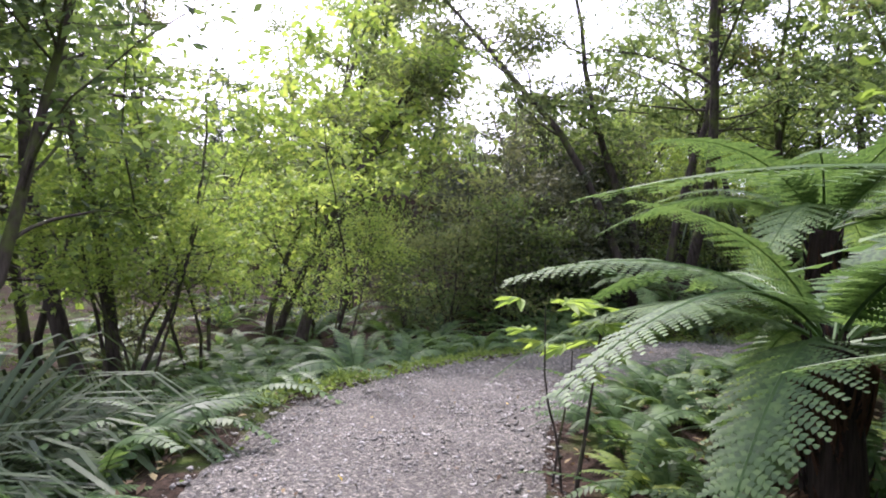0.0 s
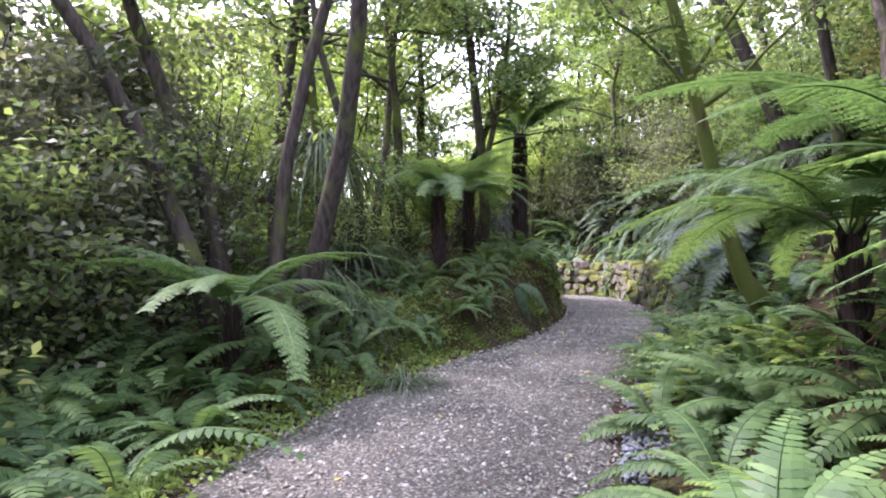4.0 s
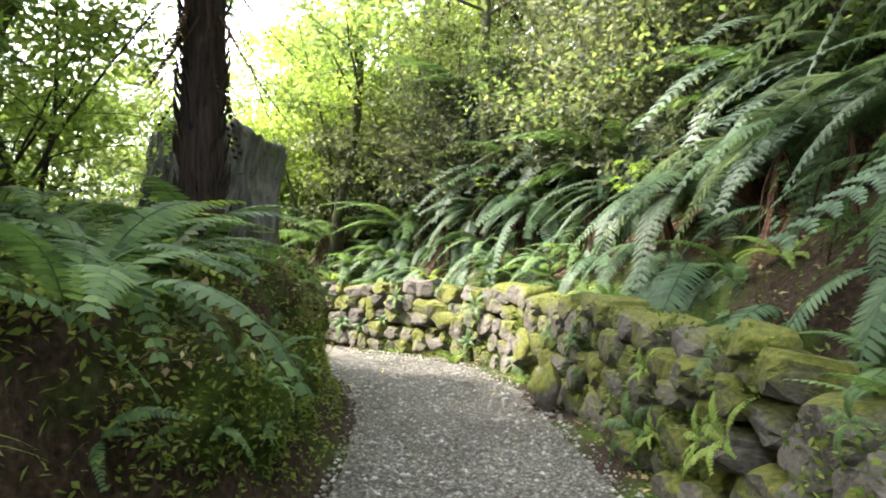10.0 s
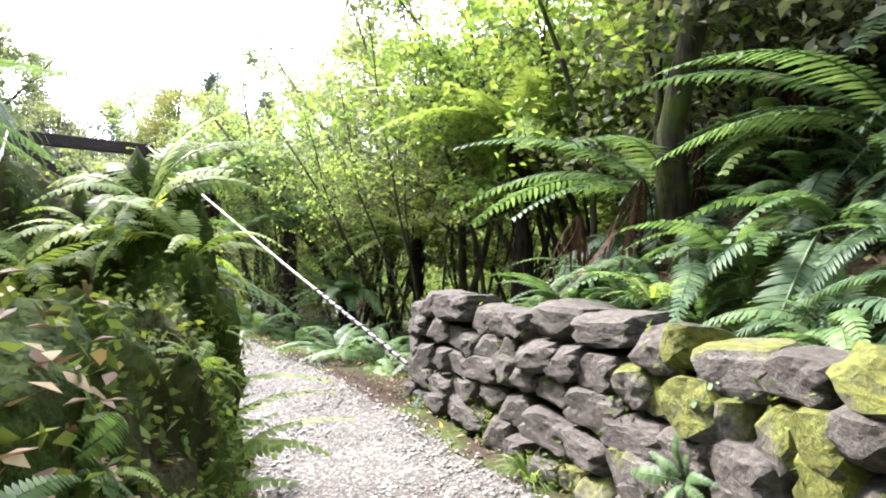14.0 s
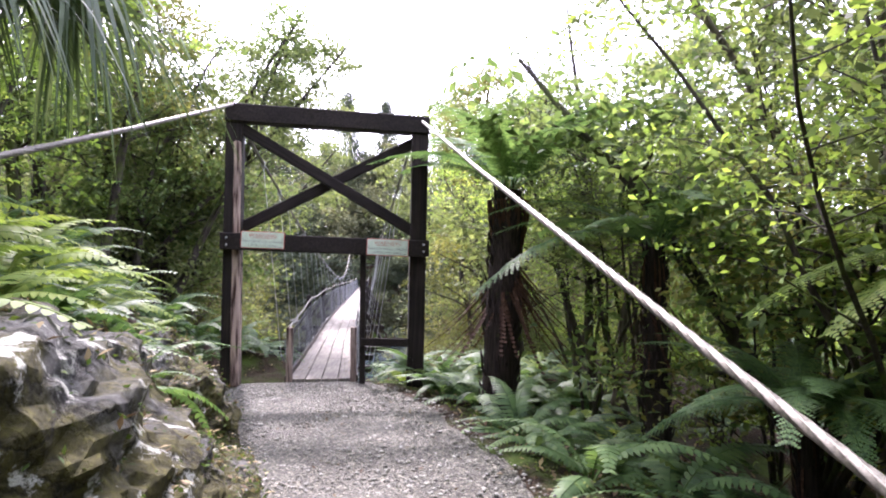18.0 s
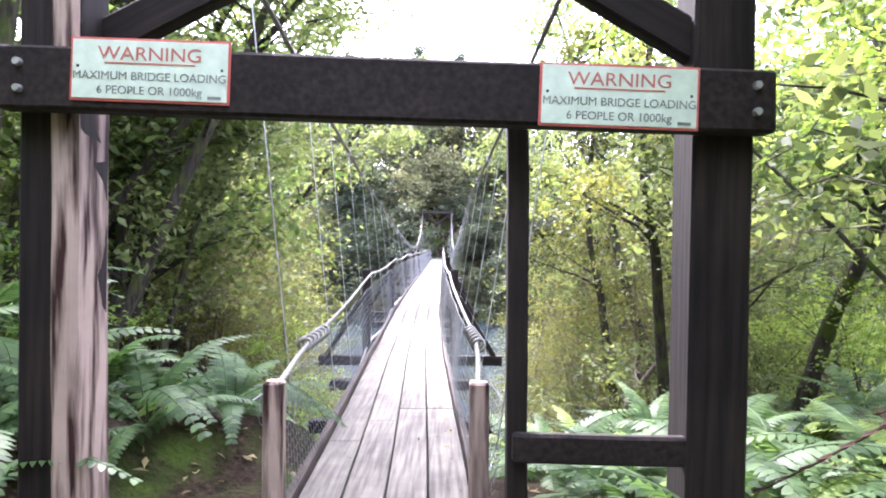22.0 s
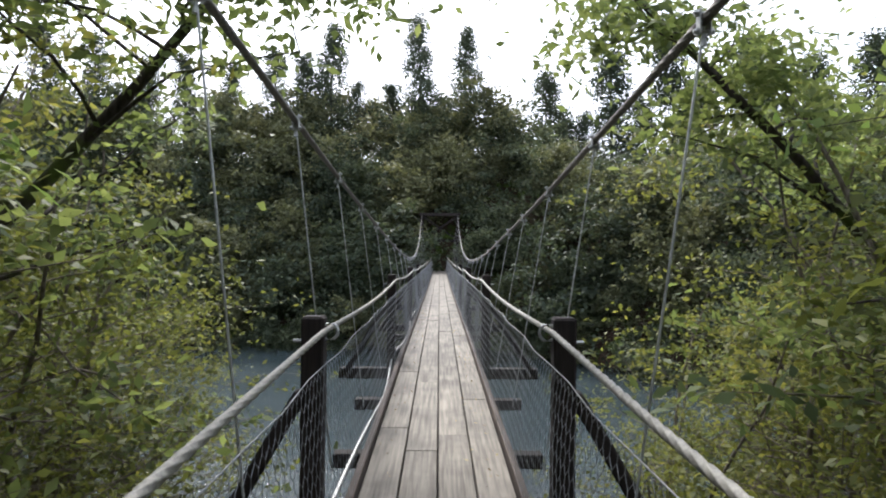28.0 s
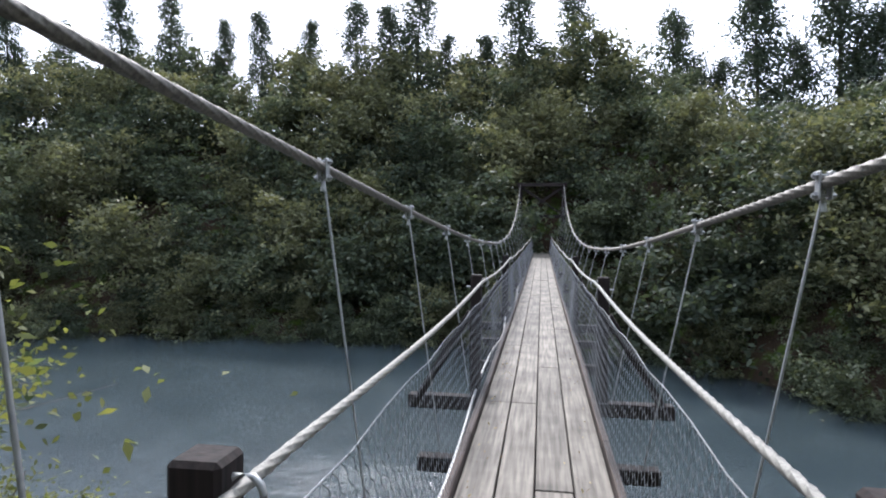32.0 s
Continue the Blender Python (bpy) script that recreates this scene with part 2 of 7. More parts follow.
def stone_mat(name, stops, moss_level, moss_col=((0.07, 0.085, 0.008), (0.21, 0.205, 0.012))):
    """Stone with moss that sits on upward faces and in patches."""
    m, n, l, p = node_mat(name)
    t, t2, info = noise_tex(n, l, 9, 8, 0.65), noise_tex(n, l, 1.7, 5), n.new("ShaderNodeObjectInfo")
    r = ramp(n, l, t.outputs["Fac"], stops)
    geo = n.new("ShaderNodeNewGeometry")
    sep = n.new("ShaderNodeSeparateXYZ"); l.new(geo.outputs["Normal"], sep.inputs[0])
    w = noise_tex(n, l, 1.3, 4); 
    geo_pos = geo.outputs["Position"]
    l.new(geo_pos, w.inputs["Vector"])
    a = n.new("ShaderNodeMath"); a.operation = "MULTIPLY_ADD"; a.inputs[1].default_value = 0.22
    l.new(sep.outputs["Z"], a.inputs[0]); l.new(w.outputs["Fac"], a.inputs[2])
    b = n.new("ShaderNodeMath"); b.operation = "MULTIPLY_ADD"; b.inputs[1].default_value = 0.35
    l.new(info.outputs["Random"], b.inputs[0]); l.new(a.outputs[0], b.inputs[2])
    k = ramp(n, l, b.outputs[0], [(max(0.0, 0.95 - moss_level), (0, 0, 0)), (min(1.0, 1.1 - moss_level), (1, 1, 1))])
    mo = ramp(n, l, t.outputs["Fac"], [(0.35, moss_col[0]), (0.7, moss_col[1])])
    l.new(mix_rgb(n, l, k.outputs["Color"], r.outputs["Color"], mo.outputs["Color"]), p.inputs["Base Color"])
    p.inputs["Roughness"].default_value, p.inputs["Specular IOR Level"].default_value = 0.85, 0.25
    bump(n, l, p, t.outputs["Fac"], 0.8, 0.03)
    return m


GREYS = [(0.3, (0.032, 0.029, 0.024)), (0.55, (0.092, 0.084, 0.069)), (0.8, (0.19, 0.175, 0.142))]
STONE_DRY = stone_mat("pale_wall_stone", [(0.3, (0.020, 0.018, 0.014)), (0.55, (0.056, 0.050, 0.039)), (0.8, (0.13, 0.117, 0.092))], -0.05)
STONE_MOSSY = stone_mat("mossy_wall_stone", GREYS, 0.29, ((0.038, 0.048, 0.009), (0.125, 0.13, 0.016)))


def rock_mat():
    """Grey layered rock with dark cracks, olive moss and white crusts of lichen."""
    m, n, l, p = node_mat("lichen_rock")
    fine, mid, broad, crust = noise_tex(n, l, 22, 9, 0.7), noise_tex(n, l, 5, 8, 0.65), noise_tex(n, l, 1.5, 6, 0.6), noise_tex(n, l, 3.4, 10, 0.72)
    tc, mp, crack = n.new("ShaderNodeTexCoord"), n.new("ShaderNodeMapping"), n.new("ShaderNodeTexVoronoi")
    mp.inputs["Scale"].default_value = (1.7, 1.3, 4.2)
    warp = n.new("ShaderNodeVectorMath"); warp.operation = "MULTIPLY_ADD"; warp.inputs[1].default_value = (0.35, 0.35, 0.35)
    l.new(mid.outputs["Color"], warp.inputs[0]); l.new(tc.outputs["Object"], warp.inputs[2])
    l.new(warp.outputs[0], mp.inputs["Vector"])
    crack.feature = "DISTANCE_TO_EDGE"; crack.inputs["Scale"].default_value = 1.0
    l.new(mp.outputs["Vector"], crack.inputs["Vector"])
    base = ramp(n, l, fine.outputs["Fac"], [(0.30, (0.030, 0.029, 0.027)), (0.5, (0.085, 0.083, 0.078)), (0.72, (0.19, 0.188, 0.178))])
    moss = ramp(n, l, fine.outputs["Fac"], [(0.32, (0.020, 0.019, 0.007)), (0.55, (0.062, 0.055, 0.015)), (0.75, (0.13, 0.125, 0.022))])
    where = ramp(n, l, broad.outputs["Fac"], [(0.41, (0, 0, 0)), (0.50, (1, 1, 1))])
    pale = ramp(n, l, crust.outputs["Fac"], [(0.585, (0, 0, 0)), (0.62, (1, 1, 1))])
    dark = ramp(n, l, crack.outputs["Distance"], [(0.0, (0.22, 0.21, 0.19)), (0.05, (1, 1, 1))])
    col = mix_rgb(n, l, where.outputs["Color"], base.outputs["Color"], moss.outputs["Color"])
    col = mix_rgb(n, l, 1.0, col, dark.outputs["Color"], "MULTIPLY")
    white = n.new("ShaderNodeRGB"); white.outputs[0].default_value = (0.42, 0.42, 0.37, 1)
    l.new(mix_rgb(n, l, pale.outputs["Color"], col, white.outputs[0]), p.inputs["Base Color"])
    p.inputs["Roughness"].default_value, p.inputs["Specular IOR Level"].default_value = 0.88, 0.22
    cut = n.new("ShaderNodeMath"); cut.operation = "MINIMUM"; cut.inputs[1].default_value = 0.10
    l.new(crack.outputs["Distance"], cut.inputs[0])
    rise = n.new("ShaderNodeMath"); rise.operation = "MULTIPLY_ADD"; rise.inputs[1].default_value = 7.0
    l.new(cut.outputs[0], rise.inputs[0]); l.new(fine.outputs["Fac"], rise.inputs[2])
    bump(n, l, p, rise.outputs[0], 1.0, 0.04)
    return m


ROCK = rock_mat()
COBBLE = stone_mat("blue_grey_river_stone", [(0.3, (0.05, 0.055, 0.062)), (0.7, (0.17, 0.185, 0.20))], 0.0)
PEBBLE = stone_mat("path_pebble", [(0.32, (0.055, 0.052, 0.045)), (0.5, (0.19, 0.184, 0.16)), (0.66, (0.44, 0.43, 0.385))], 0.0)


def wood_mat(name, dark, light, axis=1, rough=0.75, blotch=0.5, grain=38.0, edge=(0.32, 0.68)):
    m, n, l, p = node_mat(name)
    tc, info = n.new("ShaderNodeTexCoord"), n.new("ShaderNodeObjectInfo")
    mp = n.new("ShaderNodeMapping")
    sc = [grain, grain, grain]; sc[axis] = 1.6
    mp.inputs["Scale"].default_value = sc
    off = n.new("ShaderNodeVectorMath"); off.operation = "ADD"
    l.new(tc.outputs["Object"], off.inputs[0])
    comb = n.new("ShaderNodeCombineXYZ")
    mul = n.new("ShaderNodeMath"); mul.operation = "MULTIPLY"; mul.inputs[1].default_value = 37.0
    l.new(info.outputs["Random"], mul.inputs[0])
    for k in range(3):
        l.new(mul.outputs[0], comb.inputs[k])
    l.new(comb.outputs[0], off.inputs[1]); l.new(off.outputs[0], mp.inputs["Vector"])
    t = n.new("ShaderNodeTexNoise"); t.inputs["Scale"].default_value, t.inputs["Detail"].default_value = 1.0, 7
    l.new(mp.outputs["Vector"], t.inputs["Vector"])
    r = ramp(n, l, t.outputs["Fac"], [(edge[0], dark), (edge[1], light)])
    st = noise_tex(n, l, 1.6, 5); l.new(off.outputs[0], st.inputs["Vector"])
    k = ramp(n, l, st.outputs["Fac"], [(0.35, (1 - blotch,) * 3), (0.6, (1, 1, 1))])
    v = n.new("ShaderNodeMath"); v.operation = "MULTIPLY_ADD"; v.inputs[1].default_value = 0.3; v.inputs[2].default_value = 0.82
    l.new(info.outputs["Random"], v.inputs[0])
    c = mix_rgb(n, l, 1.0, r.outputs["Color"], k.outputs["Color"], "MULTIPLY")
    hs = n.new("ShaderNodeHueSaturation"); l.new(c, hs.inputs["Color"]); l.new(v.outputs[0], hs.inputs["Value"])
    l.new(hs.outputs[0], p.inputs["Base Color"])
    p.inputs["Roughness"].default_value, p.inputs["Specular IOR Level"].default_value = rough, 0.25
    bump(n, l, p, t.outputs["Fac"], 0.5, 0.006)
    return m


DECK_WOOD = wood_mat("weathered_grey_deck_wood", (0.076, 0.066, 0.053), (0.19, 0.168, 0.139), 1, 0.75, 0.45)
DARK_TIMBER = wood_mat("dark_stained_timber", (0.006, 0.0045, 0.004), (0.025, 0.017, 0.015), 2, 0.85, 0.4)
DARK_TIMBER_X = wood_mat("dark_stained_timber_lying", (0.006, 0.0045, 0.004), (0.025, 0.017, 0.015), 0, 0.85, 0.4)
SPLIT_TIMBER = wood_mat("split_pale_timber", (0.028, 0.010, 0.009), (0.36, 0.27, 0.23), 2, 0.85, 0.35, 17.0, (0.40, 0.56))
KERB_WOOD = wood_mat("brown_kerb_wood", (0.04, 0.028, 0.023), (0.11, 0.085, 0.07), 1, 0.8, 0.5)


def plain_mat(name, col, rough=0.5, metal=0.0, var=0.25, scale=30):
    m, n, l, p = node_mat(name)
    t = noise_tex(n, l, scale, 4)
    r = ramp(n, l, t.outputs["Fac"], [(0.3, tuple(c * (1 - var) for c in col)), (0.7, tuple(min(1, c * (1 + var)) for c in col))])
    l.new(r.outputs["Color"], p.inputs["Base Color"])
    p.inputs["Roughness"].default_value, p.inputs["Metallic"].default_value = rough, metal
    return m


WIRE_ROPE = plain_mat("galvanised_wire_rope", (0.13, 0.118, 0.10), 0.6, 0.4, 0.5, 60)
ROPE_PALE = plain_mat("pale_handrail_rope", (0.17, 0.162, 0.142), 0.7, 0.15, 0.4, 50)
NET_WIRE = plain_mat("galvanised_netting_wire", (0.15, 0.155, 0.16), 0.6, 0.5, 0.2, 20)
STEEL = plain_mat("galvanised_steel", (0.33, 0.33, 0.325), 0.5, 0.7, 0.2, 25)
SIGN_GREEN = plain_mat("pale_green_sign", (0.46, 0.54, 0.44), 0.5, 0, 0.12, 14)
SIGN_RED = plain_mat("sign_red_border", (0.42, 0.08, 0.06), 0.5, 0, 0.2, 14)
SIGN_INK = plain_mat("sign_grey_ink", (0.14, 0.15, 0.14), 0.6, 0, 0.15, 14)
SIGN_INK_RED = plain_mat("sign_faded_red_ink", (0.36, 0.10, 0.08), 0.6, 0, 0.15, 14)
BLACK_CLIP = plain_mat("black_cable_clip", (0.03, 0.03, 0.032), 0.5, 0.3, 0.3, 40)


def water_mat():
    m, n, l, p = node_mat("glacial_river_water")
    t = noise_tex(n, l, 0.35, 6)
    r = ramp(n, l, t.outputs["Fac"], [(0.35, (0.022, 0.031, 0.035)), (0.65, (0.033, 0.044, 0.048)), (0.85, (0.068, 0.082, 0.086))])
    l.new(r.outputs["Color"], p.inputs["Base Color"])
    p.inputs["Roughness"].default_value, p.inputs["IOR"].default_value = 0.16, 1.33
    t2 = noise_tex(n, l, 1.6, 7, 0.7)
    bump(n, l, p, t2.outputs["Fac"], 0.35, 0.12)
    return m


WATER = water_mat()


# ---- mesh helpers ----
def mesh_of(name, verts, faces, mat, smooth=False):
    me = bpy.data.meshes.new(name)
    me.from_pydata(np.asarray(verts, float).tolist(), [], np.asarray(faces).tolist() if isinstance(faces, np.ndarray) else faces)
    me.materials.append(mat)
    if smooth:
        me.polygons.foreach_set("use_smooth", [True] * len(me.polygons))
    me.update()
    return me


def quad_mesh(name, verts, quads, mat, smooth=False):
    """A mesh of quads only, from arrays."""
    verts, quads = np.asarray(verts, np.float32), np.asarray(quads, np.int32)
    me = bpy.data.meshes.new(name)
    me.vertices.add(len(verts)); me.vertices.foreach_set("co", verts.ravel())
    k = quads.shape[1]
    me.loops.add(quads.size); me.loops.foreach_set("vertex_index", quads.ravel())
    me.polygons.add(len(quads))
    me.polygons.foreach_set("loop_start", np.arange(0, quads.size, k, dtype=np.int32))
    if smooth:
        me.polygons.foreach_set("use_smooth", np.ones(len(quads), bool))
    me.materials.append(mat)
    me.update(calc_edges=True)
    me.validate()
    return me


def put_part(name, me, parent, label=""):
    ob = new(name, me)
    ob.parent = parent
    return tagged(ob, label)


def empty(name):
    ob = new(name)
    ob.empty_display_size = 0.2
    return ob


def bm_mesh(name, bm, mat, smooth=False):
    me = bpy.data.meshes.new(name)
    bm.to_mesh(me); bm.free()
    me.materials.append(mat)
    if smooth:
        me.polygons.foreach_set("use_smooth", [True] * len(me.polygons))
    return me


def part(name, bm, mat, parent, label=""):
    return put_part(name, bm_mesh(name, bm, mat), parent, label)


def beam_bm(size, bevel=0.012, rough=0.0, cuts=0):
    """A sawn timber about its centre, with worn edges."""
    bm = bmesh.new()
    bmesh.ops.create_cube(bm, size=1, matrix=Matrix.Diagonal((*size, 1)))
    if cuts:
        ax = max(range(3), key=lambda k: size[k])
        es = [e for e in bm.edges if abs((e.verts[0].co - e.verts[1].co)[ax]) > 0.5 * size[ax]]
        bmesh.ops.subdivide_edges(bm, edges=es, cuts=cuts)
    if bevel:
        bmesh.ops.bevel(bm, geom=[e for e in bm.edges if e.is_manifold and e.calc_face_angle(0) > 1.0], offset=bevel, segments=1, affect="EDGES")
    if rough:
        for v in bm.verts:
            v.co += Vector(noise.noise_vector(v.co * 3.1)) * rough
    return bm


def tube(points, radii, sides=7, cap=True):
    """Verts and faces of a tapered tube along a polyline."""
    P, R = np.asarray(points, float), np.asarray(radii, float) * np.ones(len(points))
    T = np.gradient(P, axis=0); T /= np.linalg.norm(T, axis=1)[:, None] + 1e-9
    ref = np.array([0.0, 0, 1]) if abs(T[0, 2]) < 0.9 else np.array([1.0, 0, 0])
    U = np.cross(T, ref); U /= np.linalg.norm(U, axis=1)[:, None] + 1e-9
    W = np.cross(T, U)
    a = np.linspace(0, 2 * np.pi, sides, endpoint=False)
    V = (P[:, None] + R[:, None, None] * (np.cos(a)[None, :, None] * U[:, None] + np.sin(a)[None, :, None] * W[:, None])).reshape(-1, 3)
    F = []
    for i in range(len(P) - 1):
        for j in range(sides):
            k = (j + 1) % sides
            F.append((i * sides + j, i * sides + k, (i + 1) * sides + k, (i + 1) * sides + j))
    return V, F


class Pile:
    """Gathers pieces of one mesh."""

    def __init__(self):
        self.v, self.f, self.n = [], [], 0

    def add(self, V, F):
        self.v.append(np.asarray(V, float))
        self.f += [tuple(k + self.n for k in q) for q in F]
        self.n += len(V)
        return self

    def mesh(self, name, mat, smooth=False):
        return mesh_of(name, np.concatenate(self.v), self.f, mat, smooth)


def rope_pile(points, r, strands=6, turns_per_m=9.0, sides=5, step=0.04):
    """A laid rope along a polyline, its strands as twisted lobes of one skin."""
    P = np.asarray(points, float)
    L = np.r_[0, np.cumsum(np.linalg.norm(np.diff(P, axis=0), axis=1))]
    s = np.linspace(0, L[-1], max(2, int(L[-1] / step)))
    C = np.stack([np.interp(s, L, P[:, k]) for k in range(3)], 1)
    T = np.gradient(C, axis=0); T /= np.linalg.norm(T, axis=1)[:, None]
    U = np.cross(T, [0.0, 0.3, 1.0] if abs(T[0, 2]) < 0.9 else [1.0, 0, 0]); U /= np.linalg.norm(U, axis=1)[:, None]
    W = np.cross(T, U)
    n = strands * 3
    a = 2 * np.pi * np.arange(n)[None] / n + 2 * np.pi * (s * turns_per_m / strands)[:, None]
    R = r * np.tile([1.0, 0.93, 0.74], strands)[None]
    V = C[:, None] + (R * np.cos(a))[..., None] * U[:, None] + (R * np.sin(a))[..., None] * W[:, None]
    F = [(i * n + j, i * n + (j + 1) % n, (i + 1) * n + (j + 1) % n, (i + 1) * n + j) for i in range(len(s) - 1) for j in range(n)]
    return Pile().add(V.reshape(-1, 3), F)


def leaf_cloud(rng, C, length, width, up=0.35, droop=0.0):
    """One rhombic, folded leaf at each place of C, as quads."""
    n = len(C)
    D = rng.normal(size=(n, 3)); D[:, 2] = D[:, 2] * 0.6 - droop; D /= np.linalg.norm(D, axis=1)[:, None]
    N = rng.normal(size=(n, 3)); N[:, 2] += up * 3
    S = np.cross(D, N); S /= np.linalg.norm(S, axis=1)[:, None] + 1e-9
    L = length * rng.uniform(0.6, 1.3, n)[:, None]
    W = width * rng.uniform(0.7, 1.2, n)[:, None]
    U = np.cross(S, D)
    V = np.stack([C, C + D * L * 0.45 + S * W * 0.5 + U * W * 0.12, C + D * L - U * W * 0.15, C + D * L * 0.45 - S * W * 0.5 + U * W * 0.12], 1).reshape(-1, 3)
    return V, np.arange(4 * n).reshape(n, 4)


# ---- the lie of the land ----
EDGE_L = [(0.2, -9), (1.4, -3), (2.3, 2), (2.95, 5.1), (3.3, 7), (4.2, 8.4), (5.5, 9.8), (6.9, 10.8), (8.2, 11.6), (10, 12.55), (12, 13.2), (14.2, 13.5), (16.5, 13.7), (19.6, 14.45), (21.4, 15.15), (23.8, 16.4), (25.2, 17.45), (26.3, 18.8), (26.85, 20.4), (27.05, 22.4), (27.15, 24.2), (27.1, 26.4), (26.8, 29), (26.15, 31.5), (25.75, 33.2), (25.9, 34.2)]
EDGE_R = [(3.6, -9.5), (4.4, -4), (4.9, 1), (5.6, 5), (6.4, 6.8), (7.6, 7.9), (8.6, 8.6), (9.6, 9.15), (10.7, 9.6), (12, 10.1), (13.4, 10.55), (15.4, 11.1), (17.8, 11.8), (20.2, 12.45), (22.4, 13.3), (25.1, 14.7), (26.6, 15.8), (27.5, 17), (28.0, 18.6), (28.65, 20.6), (29.05, 22.5), (29.4, 24.3), (29.5, 26.4), (29.4, 29), (29.0, 31.5), (28.6, 33.2), (28.0, 34.2)]


def resample(poly, n):
    P = np.array(poly, float)
    L = np.r_[0, np.cumsum(np.linalg.norm(np.diff(P, axis=0), axis=1))]
    s = np.linspace(0, L[-1], n)
    Q = np.stack([np.interp(s, L, P[:, k]) for k in range(2)], 1)
    for _ in range(2):
        Q[1:-1] = 0.25 * Q[:-2] + 0.5 * Q[1:-1] + 0.25 * Q[2:]
    return Q


# pair the edges by the nearest place on the other side
PL = resample(EDGE_L, 170)
PR = resample(EDGE_R, 170)
PC = 0.5 * (PL + PR)
PS = np.r_[0, np.cumsum(np.linalg.norm(np.diff(PC, axis=0), axis=1))]
PW = 0.5 * (np.hypot(*(PC[:, None] - PL[None]).T).min(0) + np.hypot(*(PC[:, None] - PR[None]).T).min(0))
PDIR = np.gradient(PC, axis=0); PDIR /= np.linalg.norm(PDIR, axis=1)[:, None]


def path_z_at(y_idx):
    return np.interp(PC[y_idx, 1] + 0 * y_idx, [17, 20, 24, 29, 33.5], [0, -0.08, -0.22, -0.10, 0.0])


# along the walk: index by the centre line's s; (s, first step, its width, slope beyond)
def s_of(x, y):
    return PS[np.argmin((PC[:, 0] - x) ** 2 + (PC[:, 1] - y) ** 2)]


LEFT = [(s_of(2, -6), -0.5, 1.6, -0.03), (s_of(5, 8), -0.65, 1.5, -0.02), (s_of(9, 11), -0.45, 1.4, 0.03), (s_of(12.5, 12), 0.25, 1.0, 0.14), (s_of(15, 12.3), 0.7, 0.8, 0.18), (s_of(18, 13), 1.1, 0.6, 0.14), (s_of(20, 13.5), 1.3, 0.45, 0.10), (s_of(24, 15.3), 1.38, 0.45, 0.09), (s_of(26.5, 17.5), 1.25, 0.6, 0.10), (s_of(27.5, 20), 0.9, 0.9, 0.25), (s_of(28, 22.5), 0.75, 1.0, 0.4), (s_of(28.2, 25), 1.1, 0.75, 0.55), (s_of(28.2, 28), 1.05, 0.8, 0.6), (s_of(27.9, 31), 1.1, 0.9, 0.75), (s_of(27.4, 33.8), 0.85, 1.0, 0.7)]
RIGHT = [(s_of(2, -6), 0.1, 1.2, 0.22), (s_of(7, 8), 0.15, 1.2, 0.25), (s_of(12, 11), 0.12, 1.0, 0.35), (s_of(17, 12.4), 0.2, 0.9, 0.75), (s_of(20, 13.2), 0.75, 0.6, 1.0), (s_of(22, 14.2), 1.05, 0.42, 1.1), (s_of(27, 18), 1.05, 0.42, 1.0), (s_of(28.2, 22.5), 0.9, 0.45, 0.75), (s_of(28.35, 24.5), 0.1, 1.0, 0.3), (s_of(28.3, 26.5), -0.25, 1.4, 0.0), (s_of(28, 29), -0.5, 1.8, -0.22), (s_of(27.4, 33.8), -0.5, 1.6, -0.25)]


WALL_S = (s_of(19.2, 13.0), s_of(28.35, 25.2))


def smooth01(t):
    t = np.clip(t, 0, 1)
    return t * t * (3 - 2 * t)


def lie(x, y):
    """Distance outside the path's edge, side (+1: right), place along the walk."""
    x, y = np.asarray(x, float), np.asarray(y, float)
    d2 = (x[..., None] - PC[:, 0]) ** 2 + (y[..., None] - PC[:, 1]) ** 2
    i = d2.argmin(-1)
    side = np.sign((x - PC[i, 0]) * PDIR[i, 1] - (y - PC[i, 1]) * PDIR[i, 0])
    return np.sqrt(d2[np.arange(i.size).reshape(i.shape), i] if i.ndim == 1 else np.take_along_axis(d2, i[..., None], -1)[..., 0]) - PW[i], side, i


def lumps(x, y, s, seed=0.0):
    return (np.sin(x * s + 1.3 + seed) * np.cos(y * s * 1.13 - 0.7 + seed) + 0.5 * np.sin(x * s * 2.3 - y * s * 1.9 + seed) + 0.3 * np.sin(x * s * 4.9 + 2.0) * np.sin(y * s * 5.3 + seed)) / 1.8


def far_shore(x):
    return 86 - np.clip((x - 33) * 1.3, 0, 17) + 1.5 * np.sin(x * 0.11)


